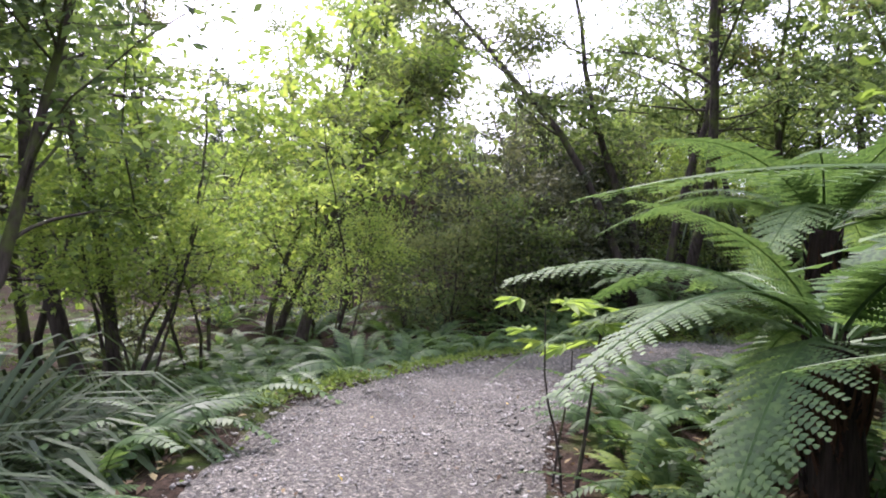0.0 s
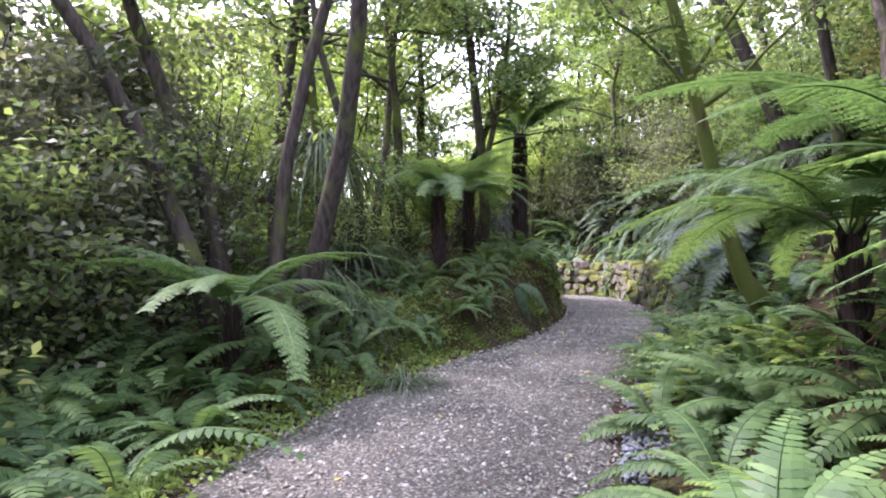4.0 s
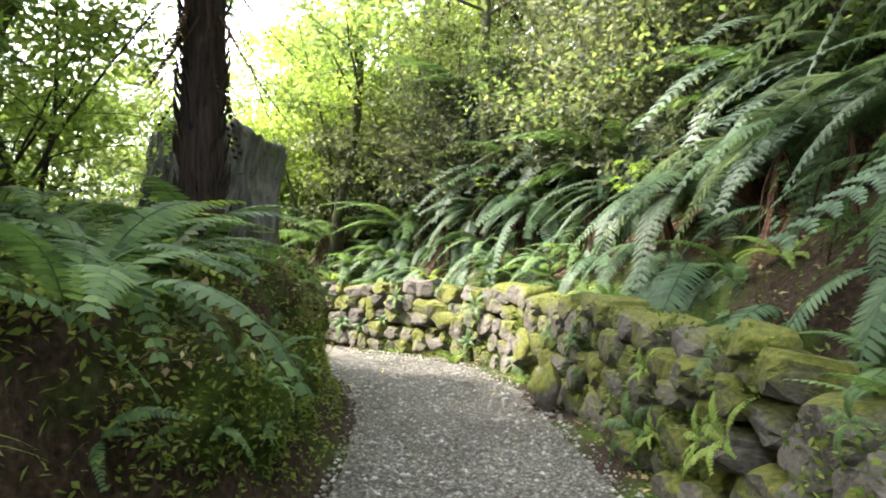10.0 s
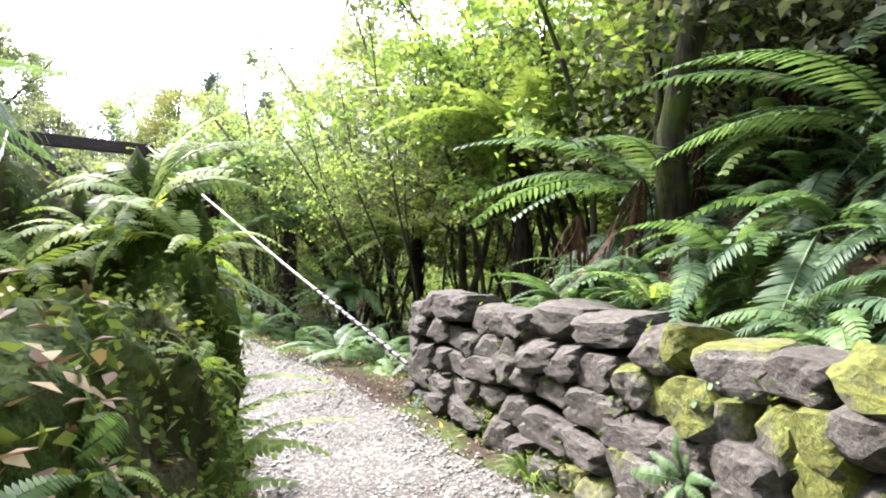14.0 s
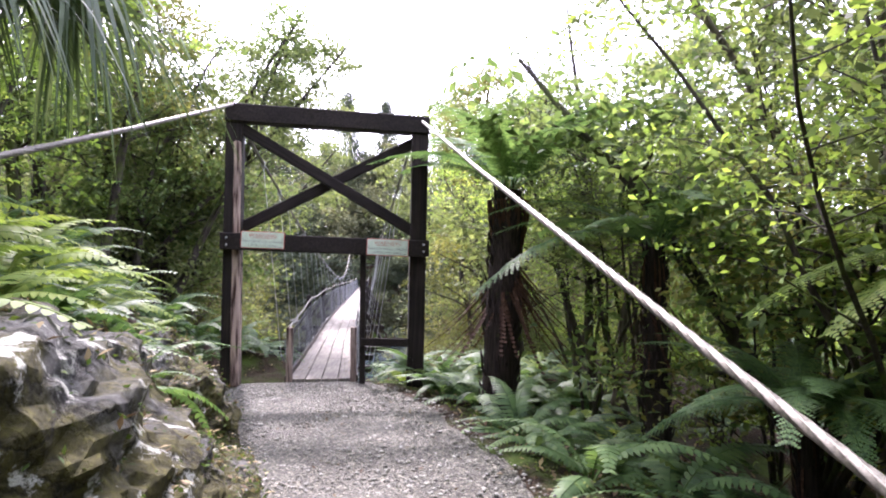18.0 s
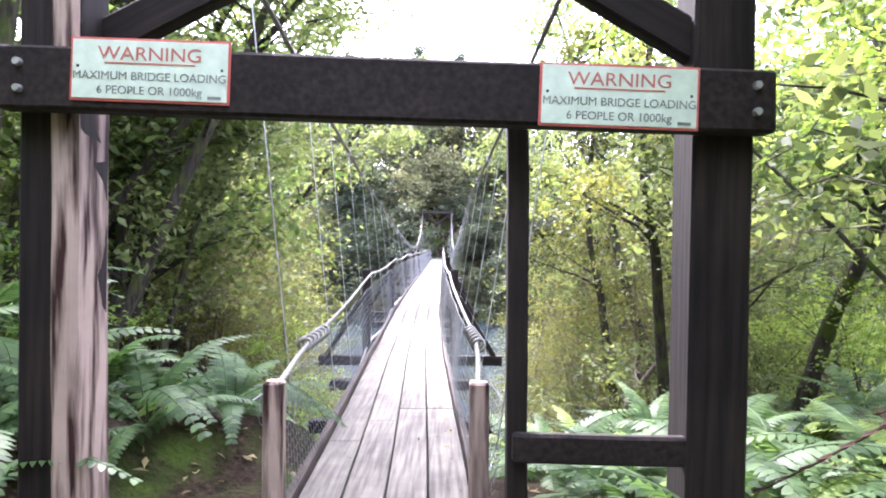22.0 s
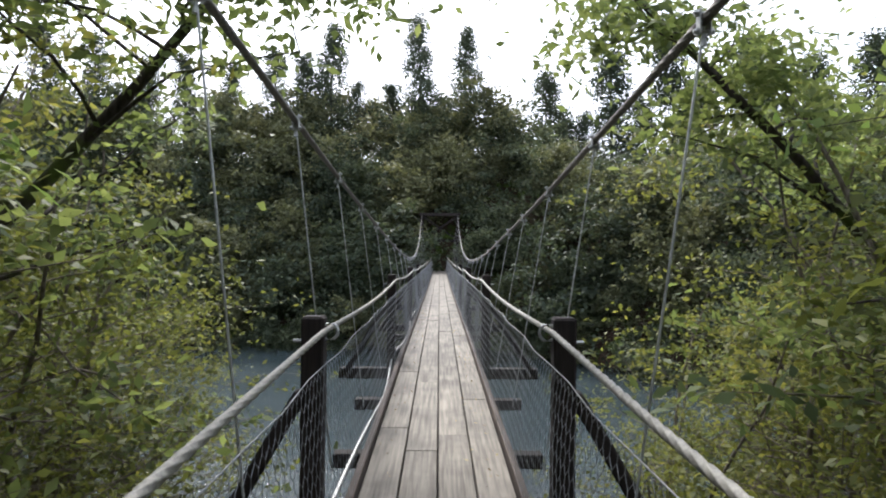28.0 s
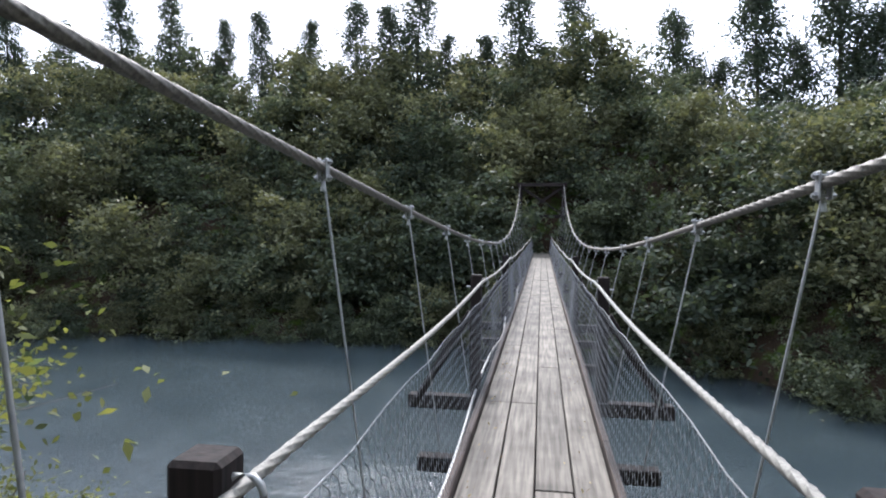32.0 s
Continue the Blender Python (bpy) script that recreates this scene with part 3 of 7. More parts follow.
def height(x, y):
    x, y = np.asarray(x, float), np.asarray(y, float)
    e, side, i = lie(x, y)
    s = PS[i]
    wz = smooth01((s - WALL_S[0]) / 1.5) * smooth01((WALL_S[1] - s) / 1.5) * (side > 0)
    o = np.maximum(e - 0.5 * wz, 0)

    def prof(tab, far):
        t = np.array(tab)
        A, E, B = (np.interp(s, t[:, 0], t[:, k]) for k in (1, 2, 3))
        rise = B * np.clip(o - E, 0, far)
        return A * smooth01(o / E) + rise

    z = np.where(side > 0, prof(RIGHT, 6.5), prof(LEFT, 5)) + np.interp(PC[i, 1], [17, 20, 24, 29, 33.5], [0, -0.08, -0.22, -0.10, 0.0])
    z = z + smooth01(o / 1.2) * 0.10 * lumps(x, y, 1.7) + smooth01(o / 6) * 0.35 * lumps(x, y, 0.45, 2.0)
    z = np.clip(z, -2.5, 8.0)
    z = z - 0.16 * smooth01((-0.10 - e) / 0.35)
    # the gorge
    near = -0.1 - 6.4 * smooth01((y - 34.5) / (16.0 + 11.0 * smooth01((np.abs(x - 27.0) - 4.0) / 2.5))) + 0.3 * lumps(x, y, 0.6)
    hill = -6.5 + np.clip((y - far_shore(x)) * 0.95, 0, 17 - 8.0 * smooth01((x - 31) / 8.0)) + 0.8 * lumps(x, y, 0.35)
    g = np.where(y > far_shore(x), hill, near)
    side_hill = np.clip((np.abs(x - 27) - 45) * 0.2, 0, 14)
    w = smooth01((y - 32.0 - 1.4 * (x < 26.5)) / 4.5)
    return z * (1 - w) + (g + np.where(y > far_shore(x), 0, 0.3 * side_hill)) * w + np.clip((np.hypot(x - 20, y - 20) - 110) * 0.12, 0, 30)


def gz(x, y):
    return float(height(np.array([x]), np.array([y]))[0])


def axis_steps(lo, hi, fine, far_lo, far_hi):
    a = np.arange(lo, hi, fine)
    out = [hi + (far_hi - hi) * (k / 22) ** 2.4 for k in range(0, 23)]
    left = [lo - (lo - far_lo) * (k / 22) ** 2.4 for k in range(22, 0, -1)]
    return np.array(left + list(a) + out)


gx, gy = axis_steps(-6, 40, 0.2, -500, 540), np.r_[axis_steps(-6, 38, 0.2, -450, 38)[:-22], np.arange(38.8, 110, 1.0), [114, 120, 130, 145, 170, 210, 280, 380, 520]]
GX, GY = np.meshgrid(gx, gy)
GZ = np.concatenate([height(GX[k : k + 20].ravel(), GY[k : k + 20].ravel()) for k in range(0, len(gy), 20)]).reshape(GX.shape)
nx = len(gx)
ii = (np.arange(len(gy) - 1)[:, None] * nx + np.arange(nx - 1)[None]).ravel()
ground = new("ground", quad_mesh("ground", np.stack([GX, GY, GZ], -1).reshape(-1, 3), np.stack([ii, ii + 1, ii + nx + 1, ii + nx], 1), SOIL, True))
tagged(ground, "dark forest soil with leaf litter and moss", "ground", kind="structure")

# the gravel path: a crowned sheet that lies on the ground
rows_ = 13
fr = [-1.07, -1.0, -0.85, -0.6, -0.4, -0.2, 0, 0.2, 0.4, 0.6, 0.85, 1.0, 1.07]
pv = []
for k in range(len(PC)):
    zc = float(np.interp(PC[k, 1], [17, 20, 24, 29, 33.5], [0, -0.08, -0.22, -0.10, 0.0]))
    for q in fr:
        wob = 0.04 * math.sin(k * 1.1) * abs(q) ** 3 + 0.05 * math.sin(k * 0.43 + 4 * q) * abs(q) ** 3
        p = PC[k] + (PR[k] - PL[k]) * 0.5 * (q * (1 + wob))
        pv.append((p[0], p[1], zc + 0.012 - (0.20 if abs(q) > 1.02 else 0.035 * abs(q) ** 4) + 0.012 * math.sin(p[0] * 3.1) * math.cos(p[1] * 2.7)))
pf = [(k * rows_ + j, k * rows_ + j + 1, (k + 1) * rows_ + j + 1, (k + 1) * rows_ + j) for k in range(len(PC) - 1) for j in range(rows_ - 1)]
path_ob = tagged(new("path", mesh_of("path", pv, pf, GRAVEL, True)), "grey compacted gravel walking path", "path", kind="structure")

# the river
wx = np.linspace(-160, 220, 77)
wy = np.linspace(46, 92, 47)
WX, WY = np.meshgrid(wx, wy)
wi = (np.arange(46)[:, None] * 77 + np.arange(76)[None]).ravel()
river = new("water", quad_mesh("water", np.stack([WX, WY, -5.0 + 0.03 * lumps(WX, WY, 1.1)], -1).reshape(-1, 3), np.stack([wi, wi + 1, wi + 78, wi + 77], 1), WATER, True))
tagged(river, "milky blue-grey glacial river", "river", kind="structure")


# ---- plants ----
def spline_pts(rng, base, direction, length, n, bend, grav=0.0):
    pts, d = [np.array(base, float)], np.array(direction, float)
    d /= np.linalg.norm(d)
    for _ in range(n):
        d = d + rng.normal(size=3) * bend + np.array([0, 0, grav])
        d /= np.linalg.norm(d)
        pts.append(pts[-1] + d * length / n)
    return np.array(pts)


def tree_thing(seed, height_, r, stems, lean, first, limbs, leaves, leaf_l, mat, bark, spread=0.45, twigs=4, clump=0.45, droop=0.1, name="tree"):
    """A tree: trunk with limbs in one mesh, and a crown of separate leaves in loose clumps along the twigs."""
    rng = np.random.default_rng(seed)
    pile, anchors = Pile(), []
    for s in range(stems):
        a = rng.uniform(0, 2 * np.pi)
        k = 0.0 if stems == 1 else rng.uniform(0.12, 0.4)
        d = np.array([math.cos(a) * k + lean[0], math.sin(a) * k + lean[1], 1.0])
        h = height_ * rng.uniform(0.75, 1.05) if s else height_
        n = 9
        b = np.array([math.cos(a), math.sin(a), 0]) * (r * 1.2 if stems > 1 else 0)
        P = spline_pts(rng, b + np.array([0, 0, -0.35]), d, h, n, 0.10, 0.02)
        rad = r * (0.8 if s else 1.0) * np.linspace(1, 0.18, n + 1)
        rad[0] *= 1.5
        pile.add(*tube(P, rad, 8))
        for _ in range(limbs):
            f = rng.uniform(first, 0.97)
            i = min(int(f * n), n - 1)
            o = P[i] + (P[i + 1] - P[i]) * (f * n - i)
            a = rng.uniform(0, 2 * np.pi)
            ll = height_ * spread * (1.15 - f) * rng.uniform(0.7, 1.25) + 0.4
            Q = spline_pts(rng, o, (math.cos(a), math.sin(a), rng.uniform(0.15, 0.9)), ll, 6, 0.16, -0.02)
            r0 = max(0.008, float(np.interp(f, np.linspace(0, 1, n + 1), rad)) * 0.45)
            pile.add(*tube(Q, r0 * np.linspace(1, 0.2, 7), 4))
            for _t in range(twigs):
                j = rng.integers(2, 7)
                a2 = rng.uniform(0, 2 * np.pi)
                T = spline_pts(rng, Q[j], (math.cos(a2), math.sin(a2), rng.uniform(-0.2, 0.7)), ll * 0.45, 4, 0.2, -0.03)
                pile.add(*tube(T[[0, 2, 4]], r0 * 0.35 * np.array([1, 0.6, 0.25]), 3))
                anchors += [T[1], T[2], T[3], T[4]]
            anchors += [Q[4], Q[5], Q[6]]
    A = np.array(anchors)
    per = rng.permutation(np.repeat(np.arange(len(A)), max(1, int(leaves / len(A)) + 1)))[:leaves]
    w = (rng.uniform(0.3, 1.35, len(A)) ** 1.2)[per][:, None]
    C = A[per] + rng.normal(size=(len(per), 3)) * clump * w * np.array([1, 1, 0.55])
    V, F = leaf_cloud(rng, C, leaf_l, leaf_l * 0.5, 0.3, droop)
    ob = empty(name)
    put_part("trunk", pile.mesh("trunk", bark, True), ob)
    put_part("crown", quad_mesh("crown", V, F, mat), ob)
    return ob


def frond_mesh(name, seed, L, pairs, pinna, arch, droop, mat, teeth=0, twist=0.0, sweep=0.35, slim=0.46):
    """A fern frond along +x: an arching stalk with pinnae; with teeth, each pinna is cut into leaflets."""
    rng = np.random.default_rng(seed)
    s = np.linspace(0, 1, 15)
    R = np.stack([L * (s - 0.12 * droop * s**2.5), 0.03 * L * np.sin(3 * s), L * (arch * s - droop * s**2)], 1)
    pile = Pile()
    pile.add(*tube(R, 0.010 * L * np.linspace(0.75, 0.15, 15), 4))
    for k in range(pairs):
        q = 0.13 + 0.86 * k / (pairs - 1)
        P = np.array([np.interp(q, s, R[:, c]) for c in range(3)])
        T = np.array([np.interp(min(q + 0.03, 1), s, R[:, c]) for c in range(3)]) - np.array([np.interp(q - 0.03, s, R[:, c]) for c in range(3)])
        T /= np.linalg.norm(T)
        ln = pinna * min(1.0, 0.45 + 2.2 * (q - 0.13)) * max(0.08, (1 - q)) ** 0.55 * rng.uniform(0.9, 1.08)
        gap = 0.86 * L / (pairs - 1)
        for sd in (-1, 1):
            lat = np.array([0, sd, 0.0]) - T * (T[1] * sd)
            nrm = np.cross(T, lat) * sd
            D = lat + T * sweep + np.array([0, 0, rng.uniform(-0.12, 0.05) + twist])
            D /= np.linalg.norm(D)
            X = np.cross(nrm, D); X /= np.linalg.norm(X)
            fall = np.array([0, 0, -1.0])
            if teeth:
                m = max(3, int(teeth * ln / pinna))
                V, F = [], []
                for j in range(m):
                    u = (j + 0.5) / m
                    c = P + D * ln * u + fall * ln * 0.22 * u * u
                    tl = gap * 0.66 * (1 - u) ** 0.5 + 0.006
                    tw = ln / m * 0.56
                    for sg in (-1, 1):
                        dd = X * sg + D * 0.35
                        b = len(V)
                        V += [c - D * tw, c + dd * tl * 0.6 - D * tw * 0.7, c + dd * tl + fall * tl * 0.15, c + dd * tl * 0.6 + D * tw * 0.8, c + D * tw]
                        F.append((b, b + 1, b + 2, b + 3, b + 4))
                pile.add(V, F)
            else:
                w = gap * slim
                V = []
                for u, ww in ((0, 0.8), (0.35, 1.0), (0.7, 0.72), (1.0, 0.05)):
                    c = P + D * ln * u + fall * ln * 0.25 * u * u
                    V += [c - X * w * ww, c + X * w * ww]
                pile.add(V, [(0, 1, 3, 2), (2, 3, 5, 4), (4, 5, 7, 6)])
    return pile.mesh(name, mat)


def crown_of(ob, meshes, n, rng, z, tilt=(-10, 35), start=0.05, name="frond", scale=(0.8, 1.1)):
    for k in range(n):
        f = put_part(name, meshes[k % len(meshes)], ob)
        a = k * 137.5 + rng.uniform(-15, 15)
        tl = rng.uniform(*tilt)
        sc = rng.uniform(*scale)
        f.matrix_basis = pose(0, 0, z, 0, 0, a) @ pose(start, 0, 0, rng.uniform(-12, 12), -tl, 0) @ Matrix.Diagonal((sc, sc, sc, 1))


TF_FRONDS = [frond_mesh("tree_fern_frond", 10 + k, 2.1 + 0.15 * k, 32, 0.50, 0.30, 0.55 + 0.1 * k, FROND, teeth=18) for k in range(3)]
TF_FRONDS_Y = [frond_mesh("tree_fern_frond_lit", 20 + k, 2.0 + 0.2 * k, 28, 0.48, 0.30, 0.5 + 0.15 * k, FROND_SUNLIT, teeth=12) for k in range(2)]
TF_DEAD = [frond_mesh("dead_frond", 30 + k, 1.5 + 0.2 * k, 34, 0.11, -0.2, 0.55, FROND_DEAD, twist=-0.4, sweep=3.0, slim=0.42) for k in range(2)]
TF_PLAIN = [frond_mesh("far_tree_fern_frond", 35 + k, 2.1 + 0.2 * k, 30, 0.45, 0.30, 0.6 + 0.1 * k, FROND, slim=0.36) for k in range(2)]
GF_FRONDS = [frond_mesh("fern_frond", 40 + k, 0.85 + 0.1 * k, 20, 0.17, 0.55, 0.75 + 0.12 * k, FROND) for k in range(3)]
GF_SUNLIT = [frond_mesh("fern_frond_lit", 50 + k, 0.75 + 0.1 * k, 18, 0.16, 0.5, 0.7 + 0.1 * k, FROND_SUNLIT) for k in range(2)]
GF_BLUE = [frond_mesh("fern_frond_blue", 60 + k, 1.15 + 0.15 * k, 36, 0.23, 0.35, 0.85 + 0.12 * k, FROND_BLUE) for k in range(3)]
HANG_FRONDS = [frond_mesh("hanging_frond", 80 + k, 1.5 + 0.2 * k, 28, 0.40, 0.42, 1.05 + 0.12 * k, (FROND_PALE, FROND_BLUE, FROND_PALE)[k], teeth=17) for k in range(3)]
GF_DEAD = [frond_mesh("dead_fern_frond", 70, 0.8, 22, 0.12, -0.2, 0.6, FROND_DEAD, twist=-0.7, slim=0.25)]


def tree_fern(seed, h, r, n, fronds, dead, label, tilt=(5, 45), skirt=0.0):
    rng = np.random.default_rng(seed)
    ob = empty("tree_fern")
    P = spline_pts(rng, (0, 0, -0.4), (rng.uniform(-0.06, 0.06), rng.uniform(-0.06, 0.06), 1), h + 0.4, 10, 0.02)
    rad = r * np.interp(np.linspace(0, 1, 11), [0, 0.12, 0.6, 1], [1.25, 1.0, 0.9, 0.75])
    pile = Pile().add(*tube(P, rad, 12))
    # old stalk bases stand off the trunk
    for _ in range(int(170 * h / 2.5)):
        q, a = rng.uniform(0.12, 1), rng.uniform(0, 2 * np.pi)
        c = np.array([np.interp(q, np.linspace(0, 1, 11), P[:, k]) for k in range(3)])
        o = np.array([math.cos(a), math.sin(a), 0])
        b = c + o * np.interp(q, np.linspace(0, 1, 11), rad) * 0.95
        pile.add(*tube([b, b + o * 0.035 + np.array([0, 0, 0.07]), b + o * 0.05 + np.array([0, 0, 0.16])], [0.016, 0.014, 0.004], 3))
    put_part("trunk", pile.mesh("trunk", FERN_TRUNK, True), ob)
    top = float(P[-1, 2])
    off = P[-1]
    crown_of(ob, fronds, n, rng, top, tilt)
    if dead:
        crown_of(ob, TF_DEAD, dead, rng, top - 0.12, (-86, -58) if not skirt else (-89, -76), r * 0.7 + skirt * 0.4, "dead_frond", (0.6, 1.0) if not skirt else (0.8, 1.4))
    for c in ob.children:
        if c.name.startswith(("frond", "dead")):
            c.matrix_basis = Matrix.Translation((off[0], off[1], 0)) @ c.matrix_basis
    return tagged(ob, label, "tree fern")


def joined(ob, label, name="fern"):
    """A like plant far from the path, its fronds in one mesh for each material."""
    far = empty(name)
    kinds = {}
    for c in ob.children:
        kinds.setdefault(c.name.split(".")[0], []).append(c)
    for kind, some in kinds.items():
        pile = Pile()
        for c in some:
            M = np.array(c.matrix_basis)
            V = np.empty(len(c.data.vertices) * 3)
            c.data.vertices.foreach_get("co", V)
            V = V.reshape(-1, 3) @ M[:3, :3].T + M[:3, 3]
            pile.add(V, [tuple(p.vertices) for p in c.data.polygons])
        put_part("fronds" if kind == "frond" else kind + "s", pile.mesh("fronds", some[0].data.materials[0]), far)
    return tagged(far, label, "fern")


def ground_fern(seed, fronds, n, label, tilt=(5, 45), dead=0):
    rng = np.random.default_rng(seed)
    ob = empty("fern")
    crown_of(ob, fronds, n, rng, 0.02, tilt, 0.02, "frond", (0.7, 1.1))
    if dead:
        crown_of(ob, GF_DEAD, dead, rng, 0.05, (-60, -25), 0.02, "dead_frond")
    return tagged(ob, label, "fern")


def hanging_fern(seed, n, dead, label):
    """A short-stemmed fern whose long fronds all arch out over the path (+x), with brown dead ones under them."""
    r_ = np.random.default_rng(seed)
    ob = empty("hanging_fern")
    for k in range(n + dead):
        f = put_part("frond" if k < n else "dead_frond", HANG_FRONDS[k % 3] if k < n else TF_DEAD[k % 2], ob)
        sc = r_.uniform(0.75, 1.1)
        f.matrix_basis = pose(0, 0, 0.15 if k < n else 0.05, 0, 0, r_.uniform(-85, 85)) @ pose(0.03, 0, 0, r_.uniform(-15, 15), -(r_.uniform(-20, 45) if k < n else r_.uniform(-80, -40)), 0) @ Matrix.Diagonal((sc, sc, sc, 1))
    return tagged(ob, label, "fern", "ferns hanging over the wall")


def conifer(seed, r, dense):
    """A tall columnar conifer: straight trunk, short uneven limbs, foliage in hanging clumps."""
    r_ = np.random.default_rng(seed)
    H, pile, A = 14.0, Pile(), []
    P = np.array([(0.12 * math.sin(k * 0.9 + seed), 0.1 * math.cos(k * 0.7), -0.4 + (H + 0.4) * k / 9) for k in range(10)])
    pile.add(*tube(P, 0.2 * np.linspace(1, 0.12, 10), 7))
    for k in range(110):
        f = 0.06 + 0.94 * (k + r_.uniform(0, 1)) / 110
        o = np.array([np.interp(f, np.linspace(0, 1, 10), P[:, c]) for c in range(3)])
        a = r_.uniform(0, 2 * np.pi)
        ll = r * (1.0 - f) ** 0.45 * (0.65 + 0.5 * math.sin(f * 17 + seed) ** 2) * r_.uniform(0.55, 1.2) + 0.15
        Q = spline_pts(r_, o, (math.cos(a), math.sin(a), 0.45), ll, 4, 0.12, -0.12)
        pile.add(*tube(Q, 0.03 * np.linspace(1, 0.3, 5), 3))
        A += [Q[2], Q[3], Q[4], Q[4]]
    A.append(P[-1])
    A = np.array(A)
    i = r_.integers(0, len(A), dense)
    C = A[i] + r_.normal(size=(dense, 3)) * np.array([0.34, 0.34, 0.42])
    V, F = leaf_cloud(r_, C, 0.26, 0.13, 0.2, 0.5)
    ob = empty("tree")
    put_part("trunk", pile.mesh("trunk", BARK, True), ob)
    put_part("crown", quad_mesh("crown", V, F, LEAF_DARK), ob)
    return tagged(ob, "tall dark columnar conifer above the far bank", "tree", "tall conifers")


def strap_clump(seed, n, length, width, label, droop=0.9, name="strap_leaf_clump"):
    """A clump of long, arching strap leaves."""
    rng = np.random.default_rng(seed)
    ob = empty(name)
    groups = 1 if name == "grass_tuft" else 4
    for g in range(groups):
        V, F = [], []
        for _ in range(n // groups):
            a, up = rng.uniform(0, 2 * np.pi), rng.uniform(0.5, 2.2)
            d = np.array([math.cos(a), math.sin(a), 0])
            sd = np.array([-math.sin(a), math.cos(a), 0])
            L = length * rng.uniform(0.6, 1.15)
            dz = up / math.hypot(1, up)
            dx = 1 / math.hypot(1, up)
            b = len(V)
            for j, u in enumerate((0, 0.2, 0.4, 0.58, 0.74, 0.88, 1.0)):
                c = d * L * dx * u + np.array([0, 0, L * (dz * u - droop * u**2.2)]) + d * 0.03
                w = width * (0.55, 1, 0.95, 0.8, 0.6, 0.35, 0.04)[j] * 0.5
                V += [c - sd * w, c + sd * w]
            F += [(b + 2 * j, b + 2 * j + 1, b + 2 * j + 3, b + 2 * j + 2) for j in range(6)]
        put_part("leaf_tuft", mesh_of("leaf_tuft", V, F, FLAX), ob)
    return tagged(ob, label, "plant")


USED = set()



def stuff_copy(ob, m, parent):
    """Another of a far plant, its meshes under one uncounted whole."""
    for c in ob.children:
        if parent is FAR_FOREST and c.name.startswith("trunk"):
            continue
        o = new(c.name.split(".")[0], c.data)
        o.parent = parent
        o.matrix_basis = m @ c.matrix_basis


def clear_of_walk(ob, x, y, z, rz, sc):
    """Steps a tree away until its crown keeps off the path and the bridge."""
    crown = next((c for c in ob.children if c.name.startswith("crown")), None)
    if crown is None or y > 70:
        return x, y
    V = np.empty(len(crown.data.vertices) * 3, np.float32)
    crown.data.vertices.foreach_get("co", V)
    V = V.reshape(-1, 3) * sc
    a = math.radians(rz)
    X, Y, Z = V[:, 0] * math.cos(a) - V[:, 1] * math.sin(a), V[:, 0] * math.sin(a) + V[:, 1] * math.cos(a), V[:, 2] + z
    low = (Z > -0.6) & (Z < 3.1)
    X, Y = X[low], Y[low]
    for _ in range(24):
        on_bridge = (np.abs(x + X - 27.0) < 1.35) & (y + Y > 33)
        e, _s, _i = lie(x + X, y + Y) if len(X) else (np.zeros(0), 0, 0)
        on_path_ = (e < 0.4) & (y + Y <= 34.5)
        if on_bridge.sum() + on_path_.sum() < 1:
            break
        if y > 34.5:
            x += 0.4 if x > 27 else -0.4
        else:
            _e, sd, i = lie(np.array([x]), np.array([y]))
            x, y = x + 0.4 * sd[0] * PDIR[i[0], 1], y - 0.4 * sd[0] * PDIR[i[0], 0]
    return float(x), float(y)


def place(ob, x, y, rz=0.0, sc=1.0, z=None, rx=0.0, ry=0.0, into=None):
    """The first call sets the thing itself down, later ones a copy."""
    x, y = clear_of_walk(ob, x, y, gz(x, y), rz, sc)
    zz = gz(x, y) if z is None else z
    if ob.name.startswith(("tree.", "bush")) or ob.name == "tree":
        rx, ry = 0.0, 0.0
    m = pose(x, y, zz, rx, ry, rz) @ Matrix.Diagonal((sc, sc, sc, 1))
    if into is not None:
        return stuff_copy(ob, m, into)
    if ob.name in USED:
        return copy_thing(ob, m)
    USED.add(ob.name)
    ob.matrix_basis = m
    return ob


def sprinkle(rng, protos, n, box, test, sc=(0.8, 1.2), gap=0.8, sink=0.03, spots=None, tilt=6, into=None):
    """Sets n plants at random places of a box where test(x, y, e, side) holds."""
    spots = [] if spots is None else spots
    x0, x1, y0, y1 = box
    done = tries = 0
    while done < n and tries < n * 40:
        tries += 1
        x, y = rng.uniform(x0, x1), rng.uniform(y0, y1)
        e, side, _ = lie(np.array([x]), np.array([y]))
        if not test(x, y, float(e[0]), float(side[0])) or any((x - a) ** 2 + (y - b) ** 2 < gap * gap for a, b in spots):
            continue
        spots.append((x, y))
        s = rng.uniform(*sc)
        place(protos[rng.integers(len(protos))], x, y, rng.uniform(0, 360), s, gz(x, y) - sink if gap < 1.5 else None, rng.uniform(-tilt, tilt), rng.uniform(-tilt, tilt), into)
        done += 1
    return spots


